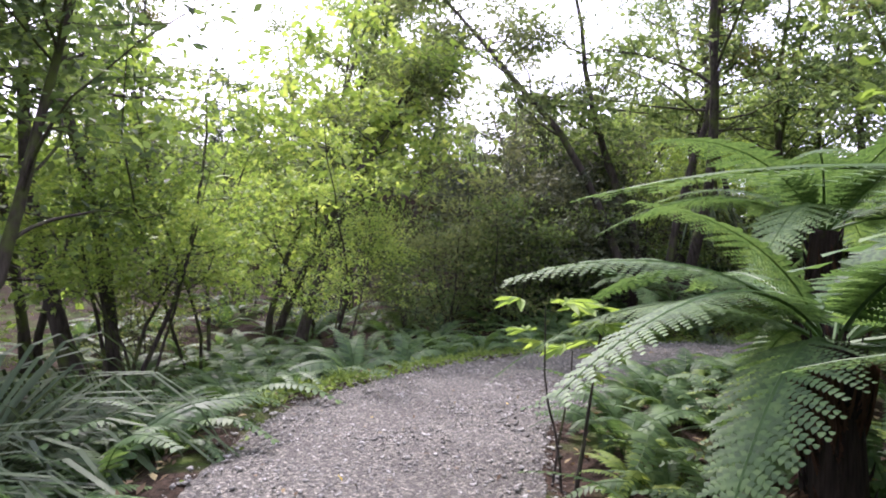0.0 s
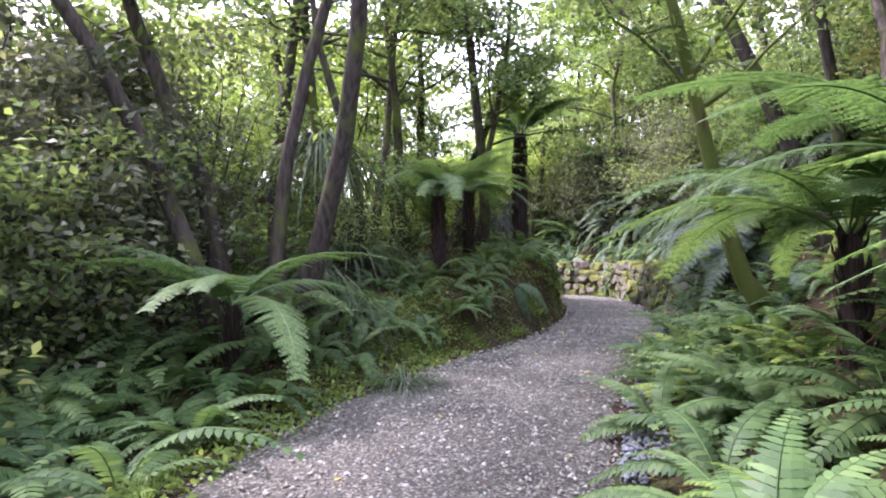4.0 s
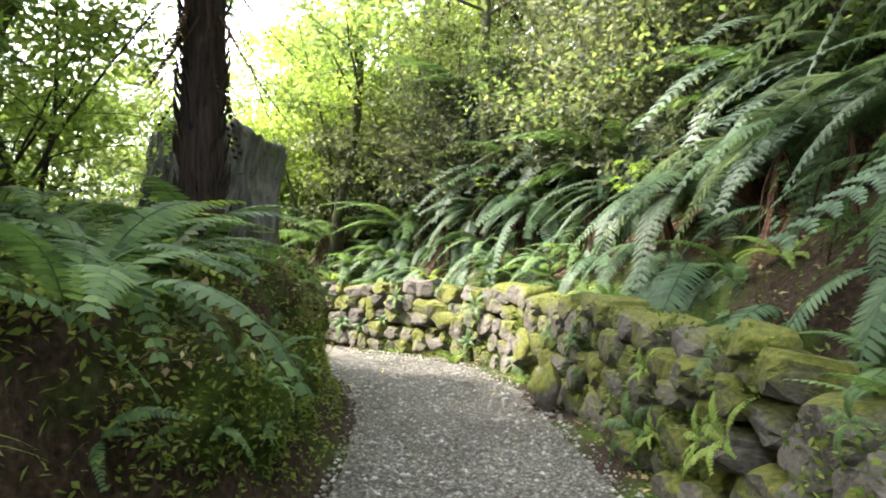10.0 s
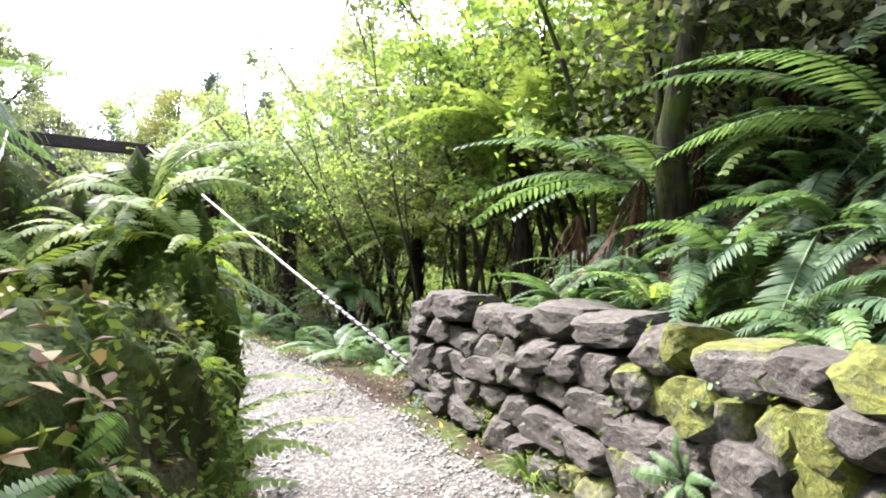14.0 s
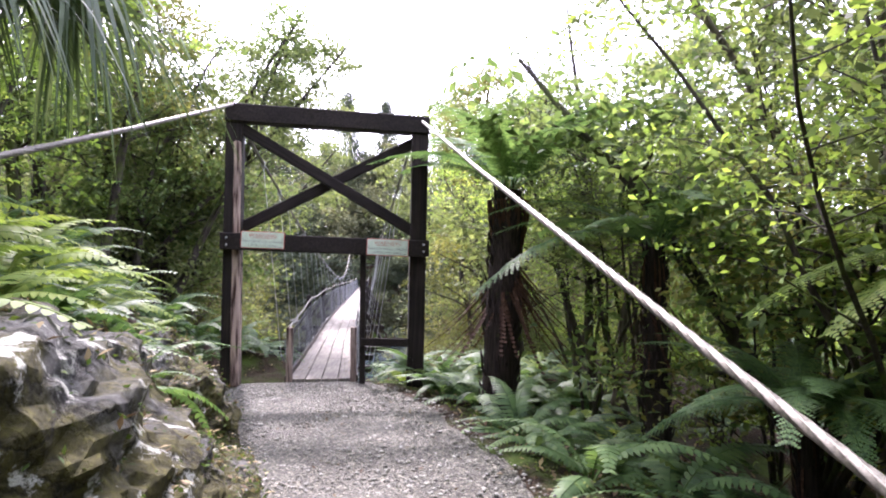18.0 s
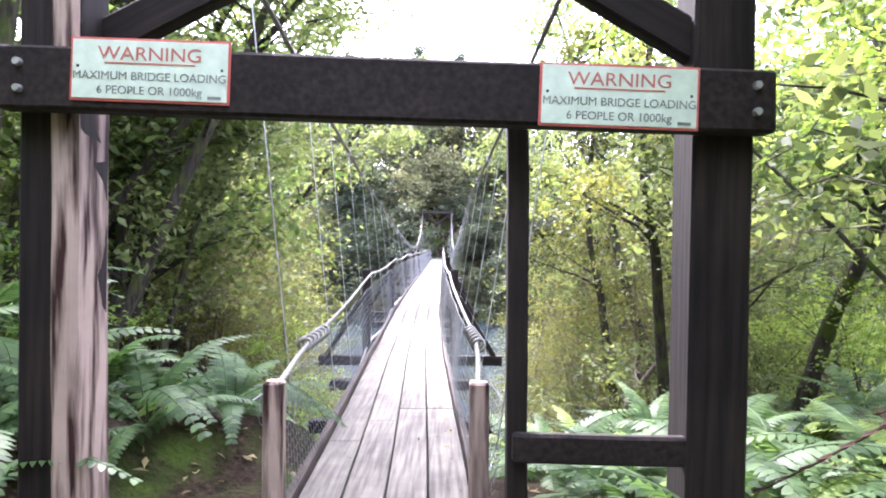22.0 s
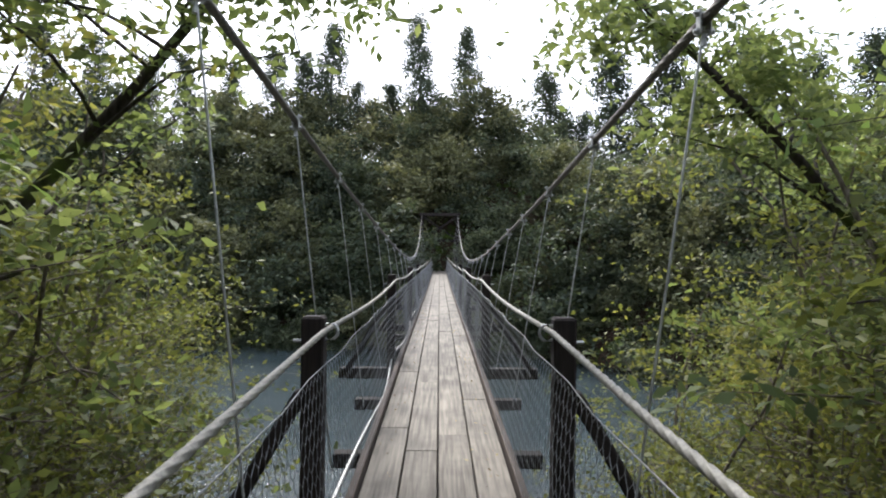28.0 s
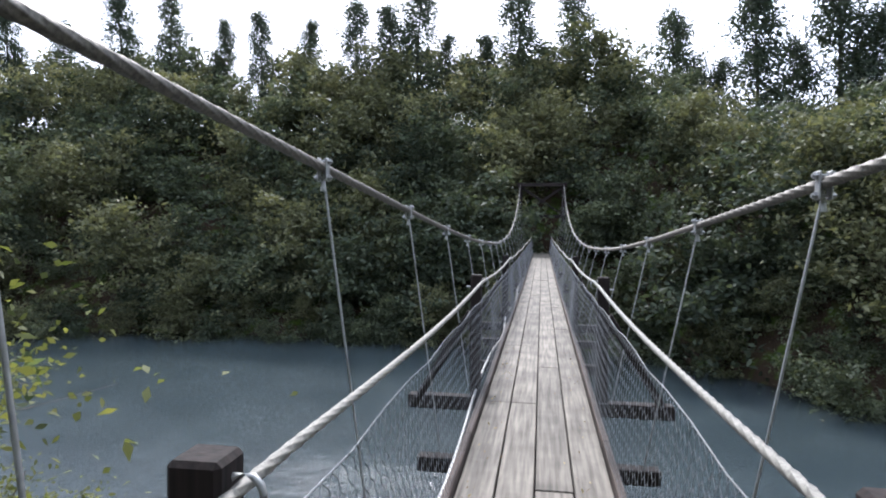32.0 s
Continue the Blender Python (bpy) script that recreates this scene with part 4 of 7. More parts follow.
T_THIN = [tagged(tree_thing(100 + k, 7.5 + k, 0.055, 3, (0.05, 0.0), 0.3, 9, 4400, 0.13, LEAF_BRIGHT, BARK, 0.30, 4, 0.24), "slender young tree with leaves painted sunlit yellow-green", "tree", "understorey trees") for k in range(2)]
T_BROAD = [tagged(tree_thing(110 + k, 10.0 + k, 0.15, 1 + k % 2, (0.12 * (k - 1), 0.08), 0.35, 13, 4800, 0.19, LEAF_BROAD, BARK_MOSSY if k else BARK, 0.34, 4, 0.32), "tall forest tree with a dark leaning trunk and small green leaves", "tree", "forest trees") for k in range(3)]
T_TALL = [tagged(tree_thing(170 + k, 12.0 + k, 0.13 + 0.02 * k, 1 + k % 2, (0.16 - 0.1 * k, 0.06), 0.42, 15, 4800, 0.15, (LEAF_GREY, LEAF_BROAD, LEAF_OLIVE)[k], BARK, 0.27, 4, 0.30), "tall forest tree with a bare dark crooked trunk", "tree", "forest trees") for k in range(3)]
T_STEMS = [tagged(tree_thing(180 + k, 7.5 + k, 0.05, 4, (0.0, 0.0), 0.45, 8, 3600, 0.10, LEAF_GREY if k else LEAF_BRIGHT, BARK, 0.30, 4, 0.26), "many-stemmed slender tree with thin dark branching stems", "tree", "understorey trees") for k in range(2)]
T_GREY = [tagged(tree_thing(120 + k, 9.0 + k, 0.11, 2, (0.0, 0.05), 0.25, 12, 4800, 0.16, LEAF_GREY, BARK_PALE if k else BARK, 0.32, 4, 0.28), "small-leaved forest tree with several slim stems", "tree", "forest trees") for k in range(2)]
T_OLIVE = [tagged(tree_thing(130 + k, 7.0 + k, 0.07, 4, (0.0, 0.0), 0.12, 12, 7000, 0.10, LEAF_OLIVE, BARK_PALE, 0.42, 4, 0.26), "bushy riverside tree with olive yellow-green leaves", "tree", "riverside trees") for k in range(2)]
T_BUSH = [tagged(tree_thing(140 + k, 4.0 + 0.6 * k, 0.04, 5, (0, 0), 0.05, 9, 3600, 0.14, (LEAF_BROAD, LEAF_GREY, LEAF_OLIVE)[k], BARK, 0.45, 3, 0.27, name="bush"), "dense broadleaf bush on the bank", "bush", "bushes") for k in range(3)]
T_BUSH.append(tagged(tree_thing(146, 4.4, 0.035, 5, (0, 0), 0.12, 9, 3600, 0.13, LEAF_BRIGHT, BARK, 0.45, 3, 0.27, name="bush"), "bush with leaves painted sunlit yellow-green", "bush", "bushes"))
T_FAR = [tagged(tree_thing(150 + k, 9.0, 0.12, 2, (0, 0), 0.08, 13, 2900, 0.40, (LEAF_FAR_A, LEAF_FAR_B, LEAF_FAR_C)[k], BARK, 0.42, 2, 0.55), "dense bush-clad tree on the far bank", "tree", "trees on the far bank") for k in range(3)]
T_CONIF = [conifer(160 + k, (2.1, 2.6, 3.2)[k], (11000, 12000, 11000)[k]) for k in range(3)]
T_DARK = [tagged(tree_thing(148 + k, 4.8, 0.05, 6, (0, 0), 0.03, 12, 6000, 0.17, LEAF_FAR_A, BARK, 0.42, 3, 0.3, name="bush"), "dense dark shrub standing in the shaded hollow", "bush", "bushes") for k in range(2)]
T_BACK = [tagged(tree_thing(194 + k, 11.0, 0.12, 2, (0, 0), 0.10, 14, 4600, 0.30, LEAF_BRIGHT, BARK, 0.32, 3, 0.55), "leafy tree with crown painted backlit yellow-green", "tree", "forest trees") for k in range(2)]
T_LEAN = tagged(tree_thing(193, 7.5, 0.14, 1, (-0.85, 0.05), 0.30, 9, 2200, 0.16, LEAF_BROAD, BARK, 0.34, 4, 0.32), "dark leaning tree with crooked limbs above the gorge", "tree", "forest trees")
T_MOSS = [tagged(tree_thing(198 + k, 9.0, 0.17, 2, (-0.10, 0.12), 0.42, 10, 3600, 0.15, LEAF_BROAD, BARK_YELLOW_MOSS, 0.30, 4, 0.30), "leaning tree with thickly mossed trunk beside the path", "tree", "forest trees") for k in range(1)]

TREE_FERN = [tree_fern(200, 1.75, 0.17, 17, TF_FRONDS, 11, "tree fern with arching green fronds and brown dead skirt"),
             tree_fern(201, 2.9, 0.17, 14, TF_FRONDS, 40, "tall tree fern with thick dark fibrous trunk"),
             tree_fern(202, 1.1, 0.12, 13, TF_FRONDS, 3, "low tree fern with spreading green fronds"),
             tree_fern(204, 1.35, 0.20, 22, TF_FRONDS, 60, "low tree fern with a thick dark skirt of dead fronds", (-6, 48), 0.3),
             tree_fern(205, 1.3, 0.12, 13, TF_PLAIN, 5, "tree fern among others on the slope")]
TREE_SHAG = tree_fern(206, 3.0, 0.24, 14, TF_FRONDS, 60, "tall tree fern with a shaggy black trunk by the bridge", (20, 60), 0.28)
TREE_FERN_LIT = tree_fern(203, 2.6, 0.13, 15, TF_FRONDS_Y, 4, "tree fern with fronds painted sunlit yellow-green")
FERN = [ground_fern(210, GF_FRONDS, 11, "green crown fern growing on the bank"), ground_fern(211, GF_FRONDS, 9, "green crown fern with a few brown fronds", (-5, 40), 3), ground_fern(212, GF_FRONDS, 7, "small green fern growing on the forest floor", (0, 55))]
FERN_LIT = [ground_fern(213, GF_SUNLIT, 9, "fern beside the path with fronds painted sunlit yellow-green"), ground_fern(214, GF_SUNLIT, 6, "small fern growing beside the path, fronds painted sunlit yellow-green")]
FERN_BLUE = [ground_fern(215, GF_BLUE, 9, "large blue-green hanging fern on the bank", (-40, 25), 2), ground_fern(216, GF_BLUE, 7, "blue-green hanging fern with brown dead fronds", (-50, 10), 3)]
FERN_ONE = [joined(o, "green fern with arching fronds rooted on the bank") for o in FERN]
LIT_ONE = [joined(o, "fern rooted in the bank face, fronds painted sunlit yellow-green") for o in FERN_LIT]
BLUE_ONE = [joined(o, "large blue-green hanging fern on the slope above the wall") for o in FERN_BLUE]
FERN_FAR = [joined(o, "green fern among others on the forest floor") for o in FERN]
BLUE_FAR = [joined(o, "blue-green fern hanging from the slope") for o in FERN_BLUE]
LIT_FAR = [joined(FERN_LIT[0], "fern on the slope with fronds painted sunlit yellow-green")]
_brown = ground_fern(217, GF_DEAD + TF_DEAD, 16, "brown", (-85, -30))
DEAD_FERN = joined(_brown, "hanging brown dead fern fronds on the slope", "dead_fern")
for c in list(_brown.children) + [_brown]:
    bpy.data.objects.remove(c)
STRAP = strap_clump(220, 200, 1.5, 0.017, "clump of arching strap leaves")
STRAP_BIG = strap_clump(221, 120, 2.0, 0.05, "large hanging clump of long strap leaves", 1.25)
GRASS_TUFT = strap_clump(222, 70, 0.45, 0.012, "tuft of green grass", 0.6, "grass_tuft")
for c in GRASS_TUFT.children:
    c.data.materials[0] = GRASS



def sapling(seed, stems, h, leaf, label):
    """Thin stems, each with whorls of long leaflets."""
    r_ = np.random.default_rng(seed)
    ob = empty("sapling")
    for _ in range(stems):
        P = spline_pts(r_, (r_.uniform(-0.2, 0.2), r_.uniform(-0.2, 0.2), -0.05), (r_.uniform(-0.2, 0.2), r_.uniform(-0.2, 0.2), 1), h * r_.uniform(0.6, 1.05), 6, 0.06)
        st = put_part("stem", Pile().add(*tube(P, 0.011 * np.linspace(1, 0.4, 7), 5)).mesh("stem", BARK, True), ob)
        for q in (5, 6, 6, 6):
            a0 = r_.uniform(0, 6.3)
            d0 = np.array([math.cos(a0), math.sin(a0), 0.25])
            c = P[q] + d0 * r_.uniform(0.05, 0.22)
            V, F = [c], []
            for j in range(6):
                a = a0 + (j - 2.5) * 0.55
                d = np.array([math.cos(a), math.sin(a), r_.uniform(-0.35, 0.15)])
                sd = np.array([-math.sin(a), math.cos(a), 0.0])
                L, W = leaf * r_.uniform(0.7, 1.1), leaf * 0.36
                b = len(V)
                up = np.array([0, 0, 0.15 * W])
                V += [c + d * L * 0.3 + sd * W * 0.42 + up, c + d * L * 0.7 + sd * W * 0.38 + up, c + d * L - up * 2, c + d * L * 0.7 - sd * W * 0.38 + up, c + d * L * 0.3 - sd * W * 0.42 + up]
                F += [(0, b, b + 1, b + 2), (0, b + 2, b + 3, b + 4)]
            put_part("leaf", mesh_of("leaf", V, F, LEAF_BRIGHT), ob)
    return tagged(ob, label, "plant")


UNDERGROWTH = tagged(empty("fern_undergrowth"), "dense fern undergrowth covering the forest floor and slopes", "ferns", kind="stuff")
FAR_FOREST = tagged(empty("distant_forest"), "dense green forest on the far bank and hills", "forest", kind="stuff")
HANGING = [hanging_fern(240, 11, 5, "pale blue-green fern with long fronds hanging over the path"), hanging_fern(241, 9, 7, "long pale fronds hanging from the slope over brown dead ones")]
HANG_ONE = [joined(o, "long pale blue-green fronds hanging from the slope", "hanging_fern") for o in HANGING]
SAPLING = sapling(230, 4, 1.35, 0.19, "young sapling with bright palmate leaves on thin stems")
rng, rng2 = np.random.default_rng(5), np.random.default_rng(15)

# -- tree ferns and big plants set down singly --
for proto, x, y, sc, rz in [
    (TREE_FERN[3], 6.55, 3.5, 0.8, 20), (TREE_FERN[0], 8.6, 5.9, 0.95, 20), (TREE_FERN[3], 10.1, 7.0, 0.9, 140), (TREE_FERN[0], 12.0, 8.0, 0.95, 200), (TREE_FERN[2], 13.4, 8.6, 1.0, 80), (TREE_FERN[2], 5.9, 0.9, 0.9, 10),
    (TREE_FERN[2], 11.1, 14.0, 0.8, 10), (TREE_FERN[0], 18.6, 16.1, 0.85, 0), (TREE_FERN[1], 22.35, 16.95, 1.15, 60), (TREE_FERN[0], 16.6, 15.4, 0.85, 210),
    (TREE_SHAG, 29.57, 32.9, 1.0, 30), (TREE_FERN[1], 31.2, 31.6, 0.75, 120), (TREE_FERN[0], 31.7, 29.8, 0.7, 250), (TREE_FERN_LIT, 33.0, 29.0, 1.0, 40),
    (TREE_FERN_LIT, 32.5, 25.0, 1.1, 100), (TREE_FERN[4], 25.8, 11.8, 0.9, 10),
    (TREE_FERN[4], 29.8, 13.6, 1.0, 150), (TREE_FERN[4], 22.5, 10.2, 1.1, 270), (TREE_FERN[0], 31.5, 18.2, 1.0, 70), (TREE_FERN_LIT, 34.5, 23.0, 1.1, 170),
    (TREE_FERN[4], 19.8, 9.4, 1.0, 33), (TREE_FERN_LIT, 24.4, 23.4, 0.8, 0), (TREE_FERN[2], 24.4, 26.0, 0.9, 55), (TREE_FERN[2], 25.9, 22.5, 0.62, 0)]:
    place(proto, x, y, rz, sc)
for proto, x, y, sc, rz in [(STRAP, 1.55, 5.1, 1.7, 0), (STRAP, 1.1, 6.2, 1.8, 90), (STRAP, 0.7, 4.8, 1.7, 200), (STRAP, 2.1, 6.8, 1.2, 30), (STRAP_BIG, 14.0, 15.9, 1.0, 30), (STRAP, 13.4, 14.6, 0.6, 60), (STRAP, 15.2, 16.4, 1.0, 10), (STRAP, 12.6, 12.9, 0.5, 70)]:
    place(proto, x, y, rz, sc)
place(STRAP_BIG, 14.1, 15.9, 120, 1.0, 3.1)
place(STRAP_BIG, 25.2, 30.6, 0, 1.0, 3.9)
place(STRAP_BIG, 24.6, 29.6, 90, 1.0, 3.9)

# -- forest trees set down singly --
for proto, x, y, sc, rz in [
    (T_THIN[0], 3.5, 8.6, 0.75, 20), (T_THIN[1], 4.2, 9.6, 0.7, 80), (T_THIN[0], 2.6, 9.4, 0.8, 190), (T_THIN[1], 4.6, 11.8, 0.8, 260),
    (T_BROAD[0], 12.9, 16.6, 1.0, 60), (T_BROAD[1], 16.3, 17.0, 1.0, 100), (T_BROAD[2], 18.4, 17.6, 0.9, 150), (T_BROAD[1], 19.5, 17.6, 0.95, 30),
    (T_BROAD[0], 20.8, 18.2, 1.0, 220), (T_BROAD[1], 29.3, 16.6, 1.0, 10), (T_BROAD[2], 17.0, 8.4, 0.9, 300), (T_BROAD[2], 31.5, 15.0, 1.0, 70),
    (T_GREY[0], 33.2, 28.2, 0.95, 0), (T_GREY[1], 35.0, 27.0, 1.0, 120), (T_GREY[1], 30.2, 34.6, 0.8, 40), (T_GREY[0], 31.2, 34.2, 0.85, 200),
    (T_BROAD[1], 1.2, 6.4, 0.8, 140), (T_BROAD[2], -0.8, 9.0, 0.9, 250),
    (T_BROAD[2], 23.0, 39.8, 1.0, 40), (T_GREY[0], 22.2, 41.4, 1.05, 130), (T_BROAD[1], 21.4, 38.6, 1.0, 220), (T_GREY[1], 22.4, 44.2, 0.95, 290), (T_BROAD[0], 20.0, 43.0, 1.0, 330),
    (T_OLIVE[0], 21.9, 47.4, 0.9, 20), (T_OLIVE[1], 19.4, 50.4, 0.95, 70), (T_OLIVE[0], 19.2, 52.0, 0.9, 180), (T_OLIVE[1], 17.0, 50.5, 0.9, 220),
    (T_OLIVE[0], 32.0, 45.0, 0.9, 40), (T_GREY[0], 31.6, 41.2, 0.9, 310), (T_GREY[1], 33.4, 48.6, 0.85, 140), (T_OLIVE[1], 33.2, 52.4, 0.9, 250), (T_GREY[0], 36.0, 52.0, 0.95, 20), (T_BROAD[0], 33.6, 42.4, 1.05, 200)]:
    place(proto, x, y, rz, sc)

for proto, x, y, sc, rz in [(T_OLIVE[0], 23.7, 47.6, 0.72, 140), (T_OLIVE[1], 30.7, 46.8, 0.72, 20), (T_THIN[0], 23.9, 44.6, 0.9, 60), (T_GREY[1], 30.6, 43.4, 0.7, 10), (T_OLIVE[0], 21.0, 48.6, 1.25, 200), (T_OLIVE[1], 32.4, 51.2, 1.3, 60), (T_OLIVE[0], 33.8, 49.4, 1.3, 310), (T_OLIVE[1], 19.8, 54.6, 1.05, 100), (T_OLIVE[0], 34.0, 55.4, 1.05, 10), (T_GREY[1], 35.2, 54.2, 1.1, 80), (T_GREY[1], 19.8, 55.0, 1.1, 180),  
                               (T_BUSH[0], 8.6, 15.4, 0.9, 0), (T_BUSH[0], 10.2, 16.2, 0.9, 70), (T_BUSH[1], 7.2, 15.8, 0.9, 140), (T_BUSH[0], 13.6, 17.0, 1.2, 200), (T_BUSH[2], 23.4, 48.8, 0.9, 30), (T_BUSH[2], 31.2, 49.6, 0.9, 130)]:
    place(proto, x, y, rz, sc)

# dark trunks round the hollow, by the gate and along the bridge
for k, x, y, sc, rz in [(0, 11.9, 15.3, 1.0, 160), (1, 13.2, 15.6, 1.0, 230), (2, 14.6, 17.6, 0.9, 300), (0, 3.6, 13.0, 0.85, 45), (1, 15.4, 16.4, 0.9, 70), (1, 1.0, 10.4, 0.9, 120), (2, 0.2, 8.2, 0.8, 200),
                        (0, 23.4, 40.6, 0.9, 0), (1, 22.4, 39.4, 0.85, 10), (0, 23.0, 42.8, 1.0, 340), (2, 22.6, 41.0, 0.95, 30), (1, 23.2, 45.2, 0.95, 15), (0, 22.2, 44.4, 1.0, 350), (2, 22.6, 37.8, 0.9, 5),
                        (2, 30.7, 42.2, 0.85, 180), (1, 31.9, 42.8, 1.0, 40), (2, 31.4, 47.2, 0.95, 150), (1, 33.0, 45.6, 1.0, 100)]:
    place(T_TALL[k], x, y, rz, sc)
for k, x, y, sc, rz in [(0, 30.9, 29.4, 0.9, 0), (1, 32.0, 30.8, 0.95, 70), (0, 33.2, 31.6, 1.0, 140), (1, 31.9, 33.4, 0.9, 210), (0, 30.9, 35.6, 0.9, 280), (1, 30.8, 27.4, 0.8, 300), (1, 34.4, 33.6, 1.0, 20), (0, 32.8, 36.4, 1.0, 50), (0, 35.2, 30.0, 1.0, 90), (1, 33.8, 28.0, 0.95, 180), (0, 30.2, 33.4, 0.75, 190)]:
    place(T_STEMS[k], x, y, rz, sc)
for p, x, y, sc, rz in [(T_THIN[0], 24.5, 46.4, 0.8, 100), (T_OLIVE[0], 22.8, 47.4, 1.25, 60), (T_OLIVE[1], 30.9, 50.2, 1.2, 220), (T_GREY[1], 33.0, 50.6, 1.35, 0), (T_GREY[1], 19.0, 50.6, 1.35, 280), (T_OLIVE[1], 19.4, 49.6, 1.3, 10), (T_OLIVE[0], 34.6, 46.6, 1.3, 110), (T_OLIVE[0], 31.2, 54.6, 0.85, 30), (T_OLIVE[1], 19.6, 56.2, 0.75, 300)]:
    place(p, x, y, rz, sc)

for k, x, y, sc, rz in [(0, 20.2, 49.6, 1.1, 0), (2, 18.8, 50.2, 1.05, 90), (0, 33.6, 51.4, 1.1, 180), (2, 35.2, 49.8, 1.1, 40), (0, 21.0, 48.4, 1.0, 140)]:
    place(T_TALL[k], x, y, rz, sc)

for k, x, y, sc, rz in [(0, 33.0, 26.4, 1.6, 0), (0, 36.5, 25.6, 1.7, 100), (1, 38.2, 31.0, 1.8, 150), (1, 40.5, 27.6, 1.9, 250), (0, 21.8, 24.0, 1.5, 30), (1, 20.4, 21.8, 1.5, 80), (1, 21.2, 27.4, 1.6, 180), (1, 22.4, 33.4, 1.4, 280), (0, 19.4, 25.4, 1.6, 330), (0, 32.2, 23.2, 1.6, 10), (1, 34.0, 24.6, 1.7, 100), (0, 36.2, 27.2, 1.8, 190), (1, 38.6, 28.6, 1.9, 280), (0, 31.4, 21.8, 1.4, 40)]:
    place(T_THIN[k], x, y, rz, sc)
place(T_TALL[2], 20.6, 17.2, 130, 1.0)

for k, x, y, sc, rz in [(0, 25.6, 11.9, 1.0, 0), (1, 27.3, 12.9, 0.9, 60), (0, 28.7, 14.4, 1.0, 120), (0, 29.7, 16.4, 0.95, 180), (1, 30.4, 18.4, 1.0, 240), (0, 31.0, 20.6, 0.95, 300), (0, 23.4, 10.6, 0.95, 30), (1, 32.2, 16.0, 1.2, 90), (0, 30.0, 13.4, 1.2, 150), (1, 33.0, 19.6, 1.2, 200), (0, 27.6, 10.6, 1.2, 250), (1, 25.0, 9.4, 1.1, 310), (0, 21.0, 9.6, 0.9, 10)]:
    place(T_BUSH[k], x, y, rz, sc)

# dark shrubs that close the hollow
for k, x, y, sc, rz in [(1, 10.0, 19.2, 1.1, 70), (0, 11.6, 18.6, 1.0, 140), (1, 9.4, 16.8, 0.8, 210), (0, 12.8, 20.2, 1.15, 280), (0, 30.4, 17.4, 0.75, 100), (1, 30.2, 15.8, 0.7, 200), (0, 31.0, 18.9, 0.75, 20), (1, 29.0, 14.7, 0.7, 90), (0, 27.2, 13.0, 0.7, 160), (1, 31.6, 20.8, 0.7, 10), (0, 11.0, 17.2, 0.8, 320)]:
    place(T_DARK[k], x, y, rz, sc)
# mossy trunk beside the path, trees up the slope above it
place(T_MOSS[0], 16.5, 10.3, 0, 1.0)
for p, x, y, sc, rz in [(T_TALL[0], 15.4, 8.4, 0.9, 0), (T_TALL[1], 18.0, 9.0, 0.9, 90), (T_TALL[2], 19.0, 7.6, 1.0, 200), (T_TALL[0], 21.2, 9.0, 0.9, 40), (T_MOSS[0], 22.6, 8.2, 1.0, 160), (T_TALL[1], 24.6, 9.0, 0.9, 300), (T_TALL[2], 26.8, 11.2, 0.9, 30), (T_TALL[0], 29.4, 13.2, 0.9, 110),
                        (T_BROAD[1], 16.6, 6.0, 1.1, 20), (T_BROAD[0], 20.0, 5.4, 1.1, 130), (T_BROAD[2], 23.6, 6.2, 1.1, 250), (T_BACK[0], 26.4, 7.0, 1.0, 0), (T_BACK[1], 30.0, 9.6, 1.0, 90), (T_BACK[0], 17.6, 3.0, 1.1, 80), (T_BACK[1], 13.6, 4.6, 1.0, 190), (T_TALL[1], 12.6, 6.2, 0.9, 10), (T_TALL[2], 10.4, 4.6, 0.9, 100)]:
    place(p, x, y, rz, sc)
# crowns beyond the bend, their backlight put into the leaf colour
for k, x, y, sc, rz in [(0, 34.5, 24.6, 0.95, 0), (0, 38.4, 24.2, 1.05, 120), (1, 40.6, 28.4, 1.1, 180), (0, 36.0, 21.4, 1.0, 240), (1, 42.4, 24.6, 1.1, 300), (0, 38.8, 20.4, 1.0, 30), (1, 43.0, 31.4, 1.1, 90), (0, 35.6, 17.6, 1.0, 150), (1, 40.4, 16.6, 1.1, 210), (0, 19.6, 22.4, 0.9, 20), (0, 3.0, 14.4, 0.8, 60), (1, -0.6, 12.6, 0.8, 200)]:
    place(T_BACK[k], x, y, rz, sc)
place(T_LEAN, 32.4, 30.6, 0, 1.0)
place(T_BROAD[0], 22.8, 41.6, 20, 1.1)
# shrubs behind the stump
place(T_BUSH[3], 21.6, 18.8, 40, 0.75)
place(T_BUSH[3], 22.8, 20.2, 100, 0.8)
place(T_BUSH[3], 20.2, 19.0, 210, 0.75)
# a tree that shades the slope above the wall
place(T_BROAD[2], 31.0, 21.4, 200, 1.0)
# olive trees that lean out from the river's banks
for p, x, y, sc, rz in [(T_OLIVE[0], 21.2, 52.6, 1.5, 40), (T_OLIVE[1], 22.2, 53.4, 1.2, 150), (T_OLIVE[0], 21.4, 55.0, 1.2, 310), (T_OLIVE[1], 31.1, 53.9, 1.05, 200), (T_OLIVE[1], 18.6, 51.8, 1.5, 250), (T_OLIVE[0], 32.8, 53.4, 1.25, 130)]:
    place(p, x, y, rz, sc)

spots = []


def hollow(x, y):
    """The clearing over the hollow, open to the sky."""
    return 7.0 < math.degrees(math.atan2(x - 3.7, y - 0.7)) < 28.0 and y < 34


# bushes that stand between the trunks, sunlight put into their leaf colour
sprinkle(rng, T_BUSH[3:], 26, (33, 46, 30, 48), lambda x, y, e, s: e > 3.5, (0.7, 1.3), 1.7, 0.1, [])
